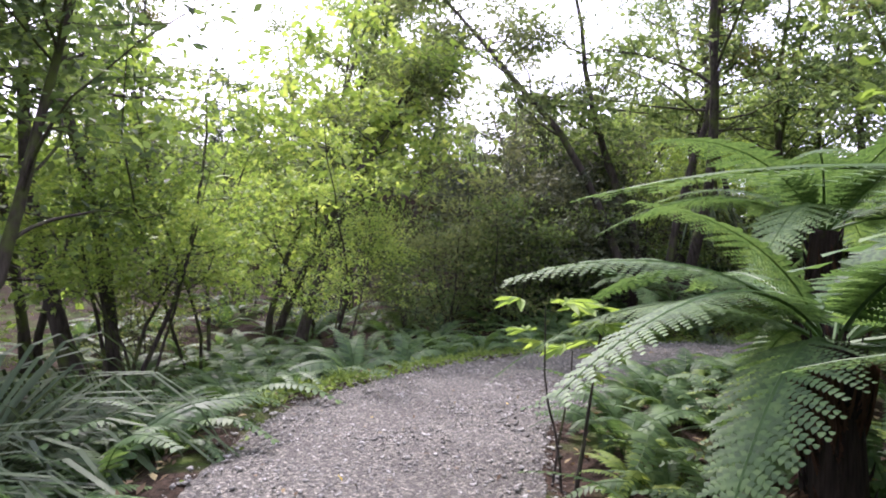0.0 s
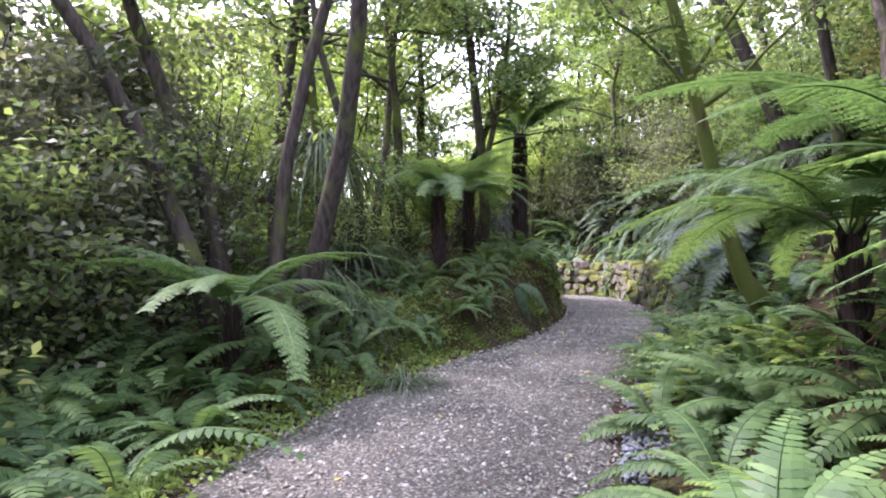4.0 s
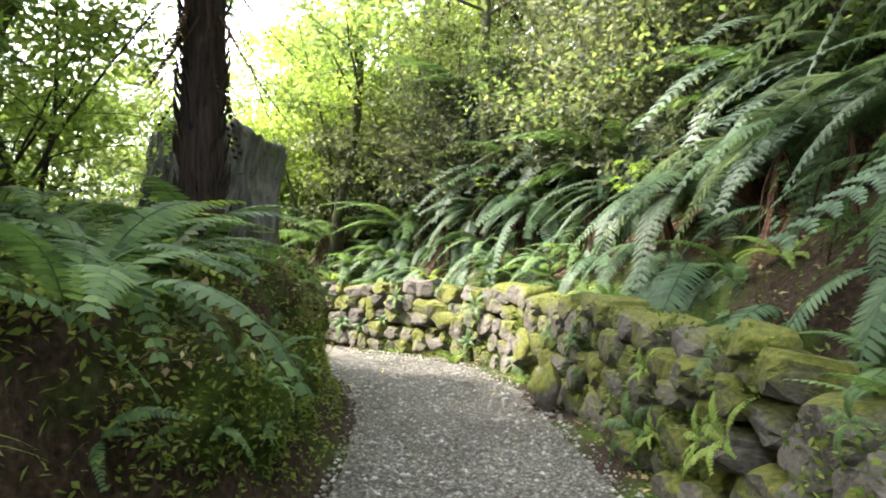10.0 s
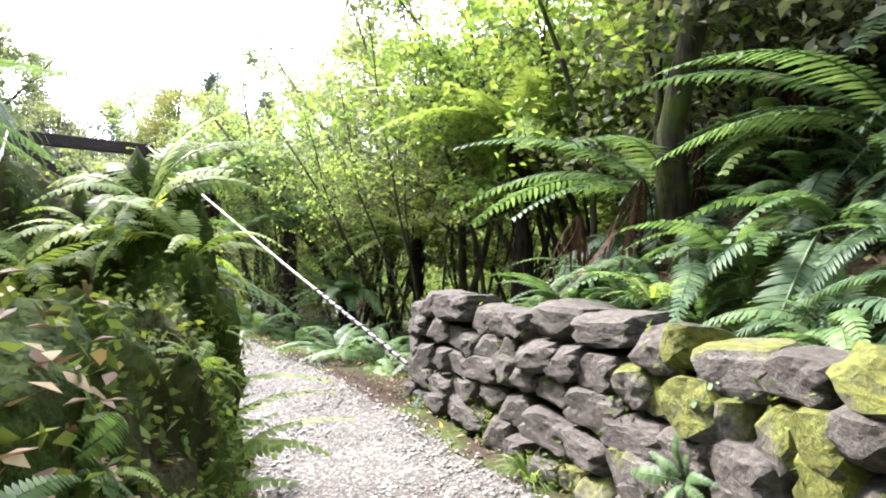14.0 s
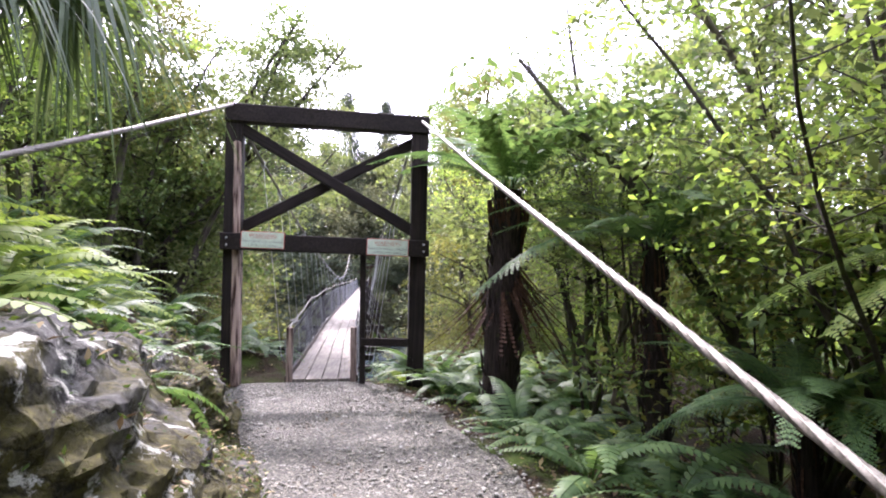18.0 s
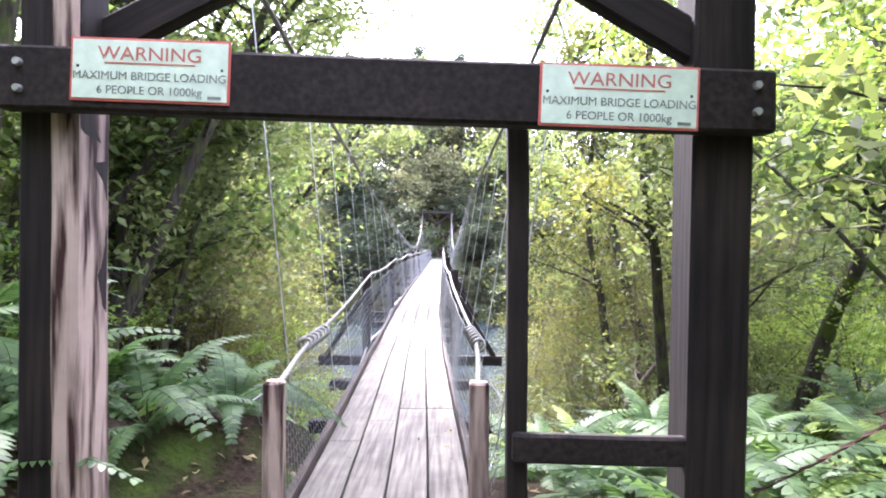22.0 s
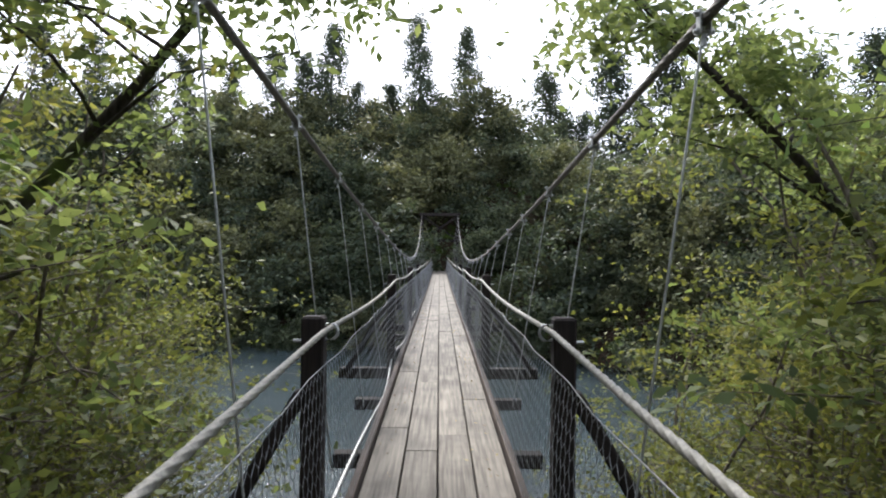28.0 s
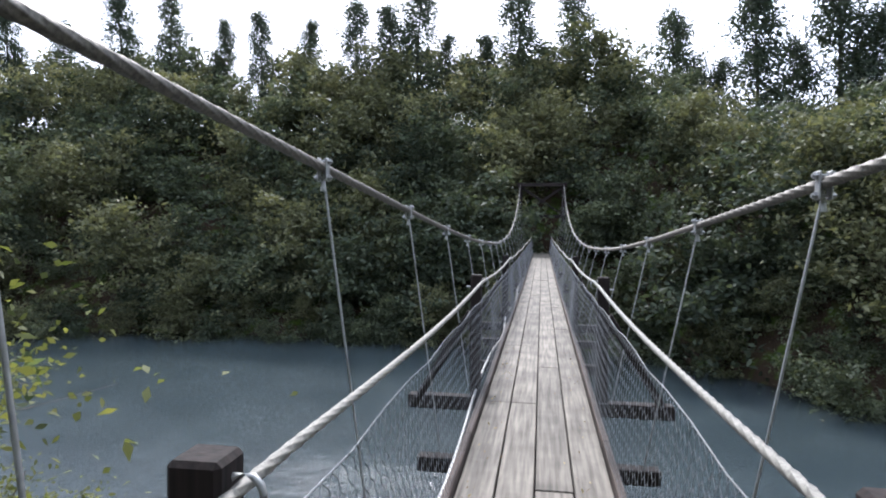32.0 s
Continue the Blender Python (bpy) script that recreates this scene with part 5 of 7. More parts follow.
sprinkle(rng, T_BUSH[3:], 16, (12, 22.4, 32, 47), lambda x, y, e, s: e > 3.5, (0.7, 1.3), 1.7, 0.1, [])
# canopy behind the wall's slope and over the left bank, in sunlit leaf colour
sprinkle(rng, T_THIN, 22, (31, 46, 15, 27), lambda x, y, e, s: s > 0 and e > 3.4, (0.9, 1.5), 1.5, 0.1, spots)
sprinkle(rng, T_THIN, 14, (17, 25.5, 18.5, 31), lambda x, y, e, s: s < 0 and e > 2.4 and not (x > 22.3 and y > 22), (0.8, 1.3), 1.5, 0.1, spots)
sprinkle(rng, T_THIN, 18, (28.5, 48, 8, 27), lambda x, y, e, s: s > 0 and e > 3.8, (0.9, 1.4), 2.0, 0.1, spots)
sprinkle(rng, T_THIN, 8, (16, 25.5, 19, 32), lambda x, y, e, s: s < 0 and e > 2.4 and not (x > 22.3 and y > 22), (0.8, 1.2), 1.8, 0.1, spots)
for x, y, sc in [(24.0, 10.6, 1.0), (26.6, 12.4, 1.1), (28.6, 14.4, 1.0), (30.2, 16.6, 1.1), (30.8, 19.6, 1.0), (31.2, 21.8, 1.1), (32.6, 17.4, 1.2), (27.8, 11.2, 1.2), (25.2, 8.8, 1.1), (21.2, 9.0, 1.0)]:
    place(TREE_FERN[4], x, y, 91 * x, sc, gz(x, y) - 1.0 * sc)
# left of the path's start, over the hollow
sprinkle(rng, T_THIN + T_GREY[:1], 20, (-14, 14, 9, 36), lambda x, y, e, s: s < 0 and e > 3.5 and not (x > 20 and y > 28) and not hollow(x, y), (0.8, 1.15), 2.0, 0.1, spots)
sprinkle(rng, T_BROAD + T_TALL, 24, (-14, 24, 4, 40), lambda x, y, e, s: s < 0 and e > 5.5 and not (22 < x and y > 20) and not hollow(x, y), (0.9, 1.25), 2.6, 0.1, spots)
# up the slope to the right
sprinkle(rng, T_BROAD + T_TALL, 26, (4, 46, -6, 27), lambda x, y, e, s: s > 0 and e > 4.2, (0.85, 1.2), 2.4, 0.1, spots)
# behind the start
sprinkle(rng, T_BROAD + T_GREY, 10, (-14, 16, -16, 2), lambda x, y, e, s: e > 3, (0.9, 1.2), 2.6, 0.1, spots)
# between path and river
sprinkle(rng, T_GREY + T_BROAD[:2], 16, (32, 58, 27, 46), lambda x, y, e, s: e > 2.6, (0.8, 1.1), 2.2, 0.1, spots)
sprinkle(rng, T_OLIVE + T_GREY, 14, (34, 62, 44, 53), lambda x, y, e, s: True, (0.7, 1.0), 2.2, 0.1, spots)
sprinkle(rng, T_GREY + T_BROAD, 18, (2, 21.6, 35, 47), lambda x, y, e, s: e > 2.5, (0.8, 1.15), 2.1, 0.1, spots)
sprinkle(rng, T_OLIVE, 8, (4, 21.5, 46, 53), lambda x, y, e, s: True, (0.7, 0.95), 2.2, 0.1, spots)
# the left bank by the gate
sprinkle(rng, T_THIN + T_GREY, 8, (14, 24.2, 22, 34), lambda x, y, e, s: s < 0 and e > 2.6 and not (x > 22.3), (0.7, 1.0), 2.0, 0.1, spots)
# low bushes
sprinkle(rng, T_BUSH, 26, (-10, 26, 8, 34), lambda x, y, e, s: s < 0 and e > 2.6, (0.45, 0.9), 1.6, 0.1, spots)
sprinkle(rng, T_BUSH, 26, (31, 56, 28, 52), lambda x, y, e, s: e > 3 and x > 31 + 0.1 * (y - 28), (0.5, 1.0), 1.8, 0.1, spots)
sprinkle(rng, T_BUSH, 18, (4, 22.4, 37, 52), lambda x, y, e, s: e > 3, (0.5, 1.0), 1.8, 0.1, spots)
sprinkle(rng, T_BUSH, 16, (6, 46, 0, 22), lambda x, y, e, s: s > 0 and e > 3.6, (0.45, 0.8), 1.8, 0.1, spots)
# distant forest that closes the view
sprinkle(rng, T_FAR, 46, (-34, 18, 16, 52), lambda x, y, e, s: s < 0 and e > 15 and not hollow(x, y), (0.9, 1.5), 3.2, 0.3, spots, 3, into=FAR_FOREST)
sprinkle(rng, T_FAR, 40, (8, 75, -30, 30), lambda x, y, e, s: s > 0 and e > 9, (0.8, 1.4), 3.2, 0.3, spots, 3, into=FAR_FOREST)
sprinkle(rng, T_FAR, 14, (-34, 10, -34, 0), lambda x, y, e, s: e > 9, (0.9, 1.4), 3.2, 0.3, spots, 3, into=FAR_FOREST)
# the far bank
far_spots = []
sprinkle(rng, T_FAR, 150, (-16, 70, 67, 94), lambda x, y, e, s: far_shore(x) - 0.3 < y < far_shore(x) + 6.5 and not (25.0 < x < 28.9 and y < 96), (0.34, 0.6), 1.1, 0.3, [], 4, into=FAR_FOREST)
sprinkle(rng, T_FAR, 120, (-12, 66, 70, 102), lambda x, y, e, s: y > far_shore(x) + 0.8 and not (24.2 < x < 29.8 and y < 95.5), (0.65, 1.05), 2.0, 0.3, far_spots, 4, into=FAR_FOREST)
sprinkle(rng, T_FAR, 70, (-60, 110, 70, 112), lambda x, y, e, s: y > far_shore(x) + 0.8 and not (24.2 < x < 29.8 and y < 96), (0.55, 1.05), 2.1, 0.3, far_spots, 4, into=FAR_FOREST)
sprinkle(rng2, T_FAR, 60, (-24, 60, 95, 108), lambda x, y, e, s: y > far_shore(x) + 5 and not (24.2 < x < 29.8 and y < 97), (0.7, 1.1), 2.2, 0.3, [], 4, into=FAR_FOREST)
for x, y, top, k in [(24.8, 104, 24.2, 0), (29.3, 104, 23.2, 0), (26.9, 106, 16.5, 1), (22.2, 105, 18.0, 1), (16.5, 104, 23.2, 1), (14.2, 103, 20.0, 1), (18.8, 106, 18.5, 2), (11.0, 104, 21.0, 2), (36.9, 104, 18.8, 2), (34.2, 106, 14.0, 2), (43.3, 104, 21.2, 1), (41.4, 106, 15.5, 2), (49.2, 104, 24.0, 0), (46.6, 106, 17.0, 2),
                     (52.4, 103, 19.0, 2), (56, 102, 22.0, 1), (61, 101, 20.0, 2), (67, 101, 22.0, 1), (73, 101, 20.0, 2), (6.8, 104, 19.5, 1), (2.4, 104, 20.4, 1), (-1.0, 104, 20.0, 0), (-6.2, 104, 22.4, 2), (-11.2, 104, 23.4, 1), (-16, 103, 20.0, 2), (-22, 103, 22.0, 1), (8.6, 107, 16.5, 2), (-3.6, 107, 16.0, 2), (32.0, 108, 15.0, 1), (39.4, 107, 15.0, 1)]:
    own = T_CONIF[k].scale.z if T_CONIF[k].name in USED else 1.0
    place(T_CONIF[k], x, y, 57.0 * k + 31 * x, (top - gz(x, y)) / 14.0 / own)

# -- ferns --
rh = np.random.default_rng(88)
for k in range(34):
    i = int(np.interp(k, [0, 33], [int(np.argmin(np.hypot(PC[:, 0] - 18.4, PC[:, 1] - 12.9))), int(np.argmin(np.hypot(PC[:, 0] - 27.6, PC[:, 1] - 19.0)))]))
    out = np.array([PDIR[i, 1], -PDIR[i, 0]])
    e = (1.9, 2.9, 2.3, 3.6)[k % 4] + rh.uniform(-0.25, 0.3)
    q = PC[i] + out * (PW[i] + e)
    face = math.degrees(math.atan2(-out[1], -out[0])) + rh.uniform(-60, 60)
    if k % 4 in (0, 2) and k > 4:
        place(HANGING[(k // 2) % 2], q[0], q[1], face, rh.uniform(0.75, 1.0), gz(*q) + 0.15)
    else:
        place(HANG_ONE[(k // 2) % 2], q[0], q[1], face, rh.uniform(0.85, 1.2), gz(*q) + 0.15, into=UNDERGROWTH)
    d = PC[i] + out * (PW[i] + e - 0.35)
    place(DEAD_FERN, d[0], d[1], rh.uniform(0, 360), rh.uniform(0.7, 1.0), gz(*d) + 0.55, into=UNDERGROWTH)
fs = []
sprinkle(rng2, FERN_ONE, 40, (5, 16, 1.5, 11), lambda x, y, e, s: s > 0 and 0.2 < e < 1.9, (0.75, 1.15), 0.42, 0.02, [], 12)
sprinkle(rng2, FERN_ONE, 50, (-1, 13, 0.5, 16), lambda x, y, e, s: s < 0 and 0.5 < e < 3.0, (0.9, 1.35), 0.5, 0.02, [], 12, into=UNDERGROWTH)
sprinkle(rng2, FERN_ONE + LIT_ONE[:1], 30, (23.0, 26.2, 33.6, 38.5), lambda x, y, e, s: e > 0.25, (0.8, 1.25), 0.45, 0.02, [], 12, into=UNDERGROWTH)
sprinkle(rng2, FERN_ONE + LIT_ONE[:1], 36, (28.1, 31.5, 33.4, 38.5), lambda x, y, e, s: e > 0.25, (0.8, 1.25), 0.45, 0.02, [], 12, into=UNDERGROWTH)
sprinkle(rng2, BLUE_ONE + FERN_ONE, 60, (26.5, 33, 14.5, 24.5), lambda x, y, e, s: s > 0 and 0.95 < e < 3.2, (0.7, 1.1), 0.4, 0.02, [], 16, into=UNDERGROWTH)
sprinkle(rng2, [DEAD_FERN], 20, (26, 33, 13.5, 23), lambda x, y, e, s: s > 0 and 1.4 < e < 3.4, (0.5, 0.8), 0.4, -0.7, [], 10, into=UNDERGROWTH)
sprinkle(rng2, FERN_ONE, 60, (-1.5, 5, 4.5, 13), lambda x, y, e, s: s < 0 and 1.6 < e < 4.5, (0.9, 1.4), 0.45, 0.02, [], 14, into=UNDERGROWTH)
sprinkle(rng2, FERN_ONE + LIT_ONE[:1], 30, (20.2, 24.6, 15.4, 19.2), lambda x, y, e, s: s < 0 and 0.9 < e < 2.6, (0.8, 1.25), 0.4, 0.02, [], 14, into=UNDERGROWTH)
# ferns over the left bank before the gate, in the sunlit frond colour
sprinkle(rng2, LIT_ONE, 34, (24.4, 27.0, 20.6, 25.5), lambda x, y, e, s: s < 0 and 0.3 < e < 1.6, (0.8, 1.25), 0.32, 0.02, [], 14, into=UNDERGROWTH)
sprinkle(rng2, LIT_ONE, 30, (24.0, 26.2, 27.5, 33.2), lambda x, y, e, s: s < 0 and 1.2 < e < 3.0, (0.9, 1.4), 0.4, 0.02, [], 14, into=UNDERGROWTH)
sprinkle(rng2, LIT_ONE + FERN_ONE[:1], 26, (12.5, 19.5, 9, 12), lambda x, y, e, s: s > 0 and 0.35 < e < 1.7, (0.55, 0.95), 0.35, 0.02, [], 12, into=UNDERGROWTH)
sprinkle(rng, FERN + FERN_BLUE[:1], 46, (11.5, 20, 13, 17), lambda x, y, e, s: s < 0 and 0.35 < e < 2.2, (0.6, 1.05), 0.45, 0.02, fs, 14)
sprinkle(rng, FERN, 50, (0, 13, 4, 20), lambda x, y, e, s: s < 0 and 0.3 < e < 2.6, (0.9, 1.4), 0.6, 0.02, fs, 12)
sprinkle(rng, FERN_FAR, 70, (-6, 14, 4, 26), lambda x, y, e, s: s < 0 and 2.2 < e < 9, (0.9, 1.6), 0.75, 0.02, fs, 12, into=UNDERGROWTH)
sprinkle(rng, FERN + FERN_LIT, 26, (5.5, 21, 3, 13), lambda x, y, e, s: s > 0 and 0.45 < e < 2.2, (0.7, 1.15), 0.6, 0.02, fs, 12)
sprinkle(rng, FERN_FAR + LIT_FAR, 50, (5.5, 21, -6, 12), lambda x, y, e, s: s > 0 and 1.6 < e < 8, (0.9, 1.5), 0.75, 0.02, fs, 12, into=UNDERGROWTH)
sprinkle(rng, FERN_ONE + BLUE_ONE[:1], 26, (12, 21.5, 13, 20), lambda x, y, e, s: s < 0 and 0.8 < e < 2.4, (0.7, 1.1), 0.7, 0.02, fs, 12, into=UNDERGROWTH)
sprinkle(rng, FERN_FAR + BLUE_FAR[:1], 70, (10, 26, 14, 26), lambda x, y, e, s: s < 0 and 2.0 < e < 8, (0.8, 1.5), 0.75, 0.02, fs, 12, into=UNDERGROWTH)
sprinkle(rng, BLUE_ONE, 70, (19, 34, 9, 26), lambda x, y, e, s: s > 0 and 1.3 < e < 2.9, (0.85, 1.3), 0.45, 0.02, fs, 16, into=UNDERGROWTH)
sprinkle(rng, BLUE_FAR + BLUE_FAR + LIT_FAR, 250, (17, 36, 6, 26), lambda x, y, e, s: s > 0 and 2.4 < e < 7.5, (1.0, 1.6), 0.5, 0.02, fs, 16, into=UNDERGROWTH)
sprinkle(rng, FERN + FERN_LIT, 26, (20, 33, 10, 25), lambda x, y, e, s: s > 0 and 0.95 < e < 2.2, (0.5, 0.9), 0.5, 0.02, fs, 16)
sprinkle(rng, FERN_LIT, 34, (24.2, 27.2, 19.5, 28), lambda x, y, e, s: s < 0 and 0.45 < e < 2.0, (0.6, 1.1), 0.4, 0.02, fs, 18)
sprinkle(rng, FERN_LIT + FERN, 34, (22, 27, 20, 34), lambda x, y, e, s: s < 0 and 0.8 < e < 2.8, (0.6, 1.1), 0.5, 0.02, fs, 14)
sprinkle(rng, FERN + FERN_LIT[:1], 26, (22.8, 26.1, 28.5, 34.6), lambda x, y, e, s: s < 0 and 0.5 < e < 3.2, (0.7, 1.15), 0.5, 0.02, fs, 14)
sprinkle(rng, LIT_FAR + FERN_FAR, 40, (17, 26, 20, 34), lambda x, y, e, s: s < 0 and 2.6 < e < 8, (0.9, 1.5), 0.7, 0.02, fs, 14, into=UNDERGROWTH)
sprinkle(rng, FERN_ONE, 34, (28.5, 33, 26, 36), lambda x, y, e, s: 0.4 < e < 2.5, (0.8, 1.3), 0.55, 0.02, fs, 10, into=UNDERGROWTH)
sprinkle(rng, FERN_FAR, 60, (29, 42, 27, 46), lambda x, y, e, s: e > 2.0, (0.9, 1.5), 0.8, 0.02, fs, 10, into=UNDERGROWTH)
sprinkle(rng, FERN + FERN_LIT, 16, (22.5, 26.0, 34.5, 39), lambda x, y, e, s: e > 0.3, (0.8, 1.3), 0.65, 0.02, fs, 10)
sprinkle(rng, FERN_FAR, 40, (10, 24.5, 35, 48), lambda x, y, e, s: e > 0.3, (0.9, 1.5), 0.8, 0.02, fs, 10, into=UNDERGROWTH)
sprinkle(rng, FERN_ONE + BLUE_ONE, 40, (20.5, 31, 12, 25), lambda x, y, e, s: s > 0 and 0.75 < e < 1.5, (0.5, 0.85), 0.45, 0.02, fs, 16, into=UNDERGROWTH)
for x, y, z, sc in [(26.35, 21.5, 1.5, 0.8), (26.5, 22.4, 1.25, 0.85), (26.5, 23.1, 0.8, 0.9), (26.5, 23.8, 0.5, 0.8), (26.2, 22.8, 1.6, 0.9), (26.55, 21.9, 0.8, 0.7), (26.1, 21.0, 1.6, 0.7)]:
    place(FERN_LIT[0], x, y, 83 * y, sc, z, 0, 14)
sprinkle(rng, FERN_FAR, 60, (13, 30, 8, 22), lambda x, y, e, s: s > 0 and 0.7 < e < 3.2, (0.5, 0.95), 0.38, 0.02, fs, 16, into=UNDERGROWTH)
place(GRASS_TUFT, 29.75, 22.3, 0, 1.3)
place(GRASS_TUFT, 29.95, 22.0, 60, 1.1)
sprinkle(rng, [GRASS_TUFT], 50, (3, 29, 3, 30), lambda x, y, e, s: 0.05 < e < 0.5, (0.5, 1.0), 0.4, 0.02, None, 10)
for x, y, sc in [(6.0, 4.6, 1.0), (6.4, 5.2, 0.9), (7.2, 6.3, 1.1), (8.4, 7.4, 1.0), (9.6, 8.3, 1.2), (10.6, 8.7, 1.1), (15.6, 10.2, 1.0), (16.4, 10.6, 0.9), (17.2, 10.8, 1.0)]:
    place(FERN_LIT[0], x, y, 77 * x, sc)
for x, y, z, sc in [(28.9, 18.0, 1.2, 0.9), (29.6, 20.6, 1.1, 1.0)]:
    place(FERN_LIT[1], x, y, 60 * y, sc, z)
for x, y, sc in [(5.55, 4.75, 1.0), (18.6, 11.1, 0.7), (29.3, 16.9, 0.8), (26.6, 14.0, 0.8)]:
    place(SAPLING, x, y, 50 * x, sc)

# ---- the timber gate at the bridge ----
GY = 34.02
gate = empty("timber_gate")
gate.matrix_basis = pose(0, 0, 0)
tagged(gate, "dark timber portal frame with cross braces and two signs", "gate")


def timber(name, a, b, w, d, mat, parent, label="", bevel=0.012, roll=0.0):
    """A timber from a to b, w wide and d deep."""
    a, b = Vector(a), Vector(b)
    bm = beam_bm((w, d, (b - a).length), bevel, 0.006, 8)
    ob = part(name, bm, mat, parent, label)
    q = (b - a).to_track_quat("Z", "Y").to_matrix().to_4x4()
    ob.matrix_basis = Matrix.Translation((a + b) / 2) @ q @ pose(0, 0, 0, 0, 0, roll)
    return ob


LX, RX, MX, TOP = 25.96, 28.62, 27.80, 3.90
timber("post", (LX - 0.03, GY, -0.5), (LX, GY, TOP - 0.02), 0.22, 0.24, DARK_TIMBER, gate)
timber("post", (RX - 0.06, GY, -0.7), (RX + 0.02, GY, TOP - 0.12), 0.22, 0.24, DARK_TIMBER, gate)
bm = beam_bm((0.11, 0.262, TOP - 0.4), 0.02, 0.009, 26)
part("weathered_face", bm, SPLIT_TIMBER, gate, "pale split and cracked timber face").location = (LX + 0.052, GY, TOP / 2 - 0.2)
timber("top_beam", (LX - 0.13, GY - 0.03, TOP + 0.02), (RX + 0.15, GY - 0.03, TOP - 0.10), 0.23, 0.26, DARK_TIMBER_X, gate)
timber("mid_beam", (LX - 0.16, GY - 0.17, 2.06), (RX + 0.14, GY - 0.17, 1.97), 0.10, 0.24, DARK_TIMBER_X, gate)
timber("brace", (LX + 0.06, GY - 0.02, TOP - 0.18), (RX - 0.06, GY - 0.02, 2.22), 0.09, 0.16, DARK_TIMBER, gate)
timber("brace", (LX + 0.06, GY + 0.09, 2.26), (RX - 0.06, GY + 0.09, TOP - 0.32), 0.09, 0.16, DARK_TIMBER, gate)
timber("side_post", (MX + 0.005, GY, -0.4), (MX + 0.005, GY, 1.95), 0.085, 0.09, DARK_TIMBER, gate)
timber("side_rail", (MX - 0.02, GY - 0.075, 0.62), (RX, GY - 0.075, 0.60), 0.05, 0.12, DARK_TIMBER_X, gate)
for x, z in ((LX - 0.06, 2.06), (RX + 0.06, 1.98)):
    for dz in (-0.05, 0.05):
        bm = bmesh.new()
        bmesh.ops.create_cone(bm, cap_ends=True, segments=8, radius1=0.018, radius2=0.014, depth=0.03, matrix=pose(0, 0, 0, 90, 0, 0))
        part("bolt", bm, STEEL, gate).matrix_basis = pose(x, GY - 0.225, z + dz)


def text_mesh(body, size, mat, squeeze=1.0):
    c = bpy.data.curves.new("lettering", "FONT")
    c.body, c.size, c.align_x, c.align_y, c.extrude = body, size, "CENTER", "CENTER", 0.0008
    tmp = bpy.data.objects.new("lettering", c)
    scene.collection.objects.link(tmp)
    me = bpy.data.meshes.new_from_object(tmp.evaluated_get(bpy.context.evaluated_depsgraph_get()))
    bpy.data.objects.remove(tmp)
    me.transform(Matrix.Diagonal((squeeze, 1, 1, 1)))
    me.materials.clear(); me.materials.append(mat)
    return me


def sign(x, z, roll):
    """Pale sign board with red edge and raised lettering, fixed to the beam."""
    ob = empty("warning_sign")
    bm = beam_bm((0.60, 0.006, 0.238), 0.001)
    part("border", bm, SIGN_RED, ob, "red painted edge")
    bm = beam_bm((0.582, 0.006, 0.22), 0.001)
    part("face", bm, SIGN_GREEN, ob, "pale green weathered board").location = (0, -0.004, 0)
    for body, size, zz, mat, sq in (("WARNING", 0.072, 0.058, SIGN_INK_RED, 1.12), ("MAXIMUM BRIDGE LOADING", 0.044, -0.025, SIGN_INK, 1.0), ("6 PEOPLE OR 1000kg", 0.044, -0.078, SIGN_INK, 1.0)):
        t = put_part("lettering", text_mesh(body, size, mat, sq), ob)
        t.matrix_basis = pose(0, -0.0085, zz, 90, 0, 0)
    bm = beam_bm((0.34, 0.0015, 0.006), 0)
    part("underline", bm, SIGN_INK_RED, ob).location = (0, -0.008, 0.024)
    for sx in (-0.27, 0.27):
        bm = bmesh.new()
        bmesh.ops.create_cone(bm, cap_ends=True, segments=8, radius1=0.006, radius2=0.004, depth=0.004, matrix=pose(0, 0, 0, 90, 0, 0))
        part("screw", bm, BLACK_CLIP, ob).location = (sx, -0.009, 0.01)
    bm = beam_bm((0.05, 0.0015, 0.012), 0)
    part("maker_mark", bm, SIGN_INK, ob).location = (0.245, -0.008, -0.095)
    ob.matrix_basis = pose(x, GY - 0.225, z, 0, roll, 0)
    return tagged(ob, "pale green loading sign with red border on timber beam", "sign", "warning signs")


sign(26.40, 2.075, 2.0)
sign(28.16, 1.985, 2.0)


# ---- the suspension bridge ----
def bx(y):
    return float(np.interp(y, [33.5, 36, 40, 45, 52, 93], [27.22, 27.15, 27.02, 26.94, 26.93, 26.90]))


def bz(y):
    return float(np.interp(y, [33.5, 37, 41, 46, 52, 70, 82, 93.5], [0.05, -0.02, -0.06, 0.03, 0.10, 0.10, 0.2, 0.36]))


CABLE = ((34.02, 38, 42, 46.7, 50.4, 54.3, 58.5, 62, 67, 71, 76, 82, 88, 93.1), (3.90, 3.44, 3.00, 2.58, 2.25, 1.95, 1.64, 1.46, 1.35, 1.40, 1.62, 2.25, 3.35, 4.78))


def cable_z(y, sd):
    """The sag of the main cables, rounded off between the clamps."""
    even = -sd * float(np.interp(y, [36, 46, 60, 75], [0.0, 0.065, 0.065, 0.0]))
    return even + (float(sum(np.interp(y + d, *CABLE) for d in (-1.2, -0.4, 0.4, 1.2)) / 4) if 36 < y < 91 else float(np.interp(y, *CABLE)))


def cable_x(y, sd):
    half = float(np.interp(y, [34, 46, 52, 58, 64, 93], [1.33, 1.14, 1.14, 1.11, 1.10, 1.40]))
    mid = float(np.interp(y, [34, 46, 60, 93], [27.29, 26.98, 26.96, 26.9]))
    return mid + sd * half


bridge = empty("suspension_bridge")
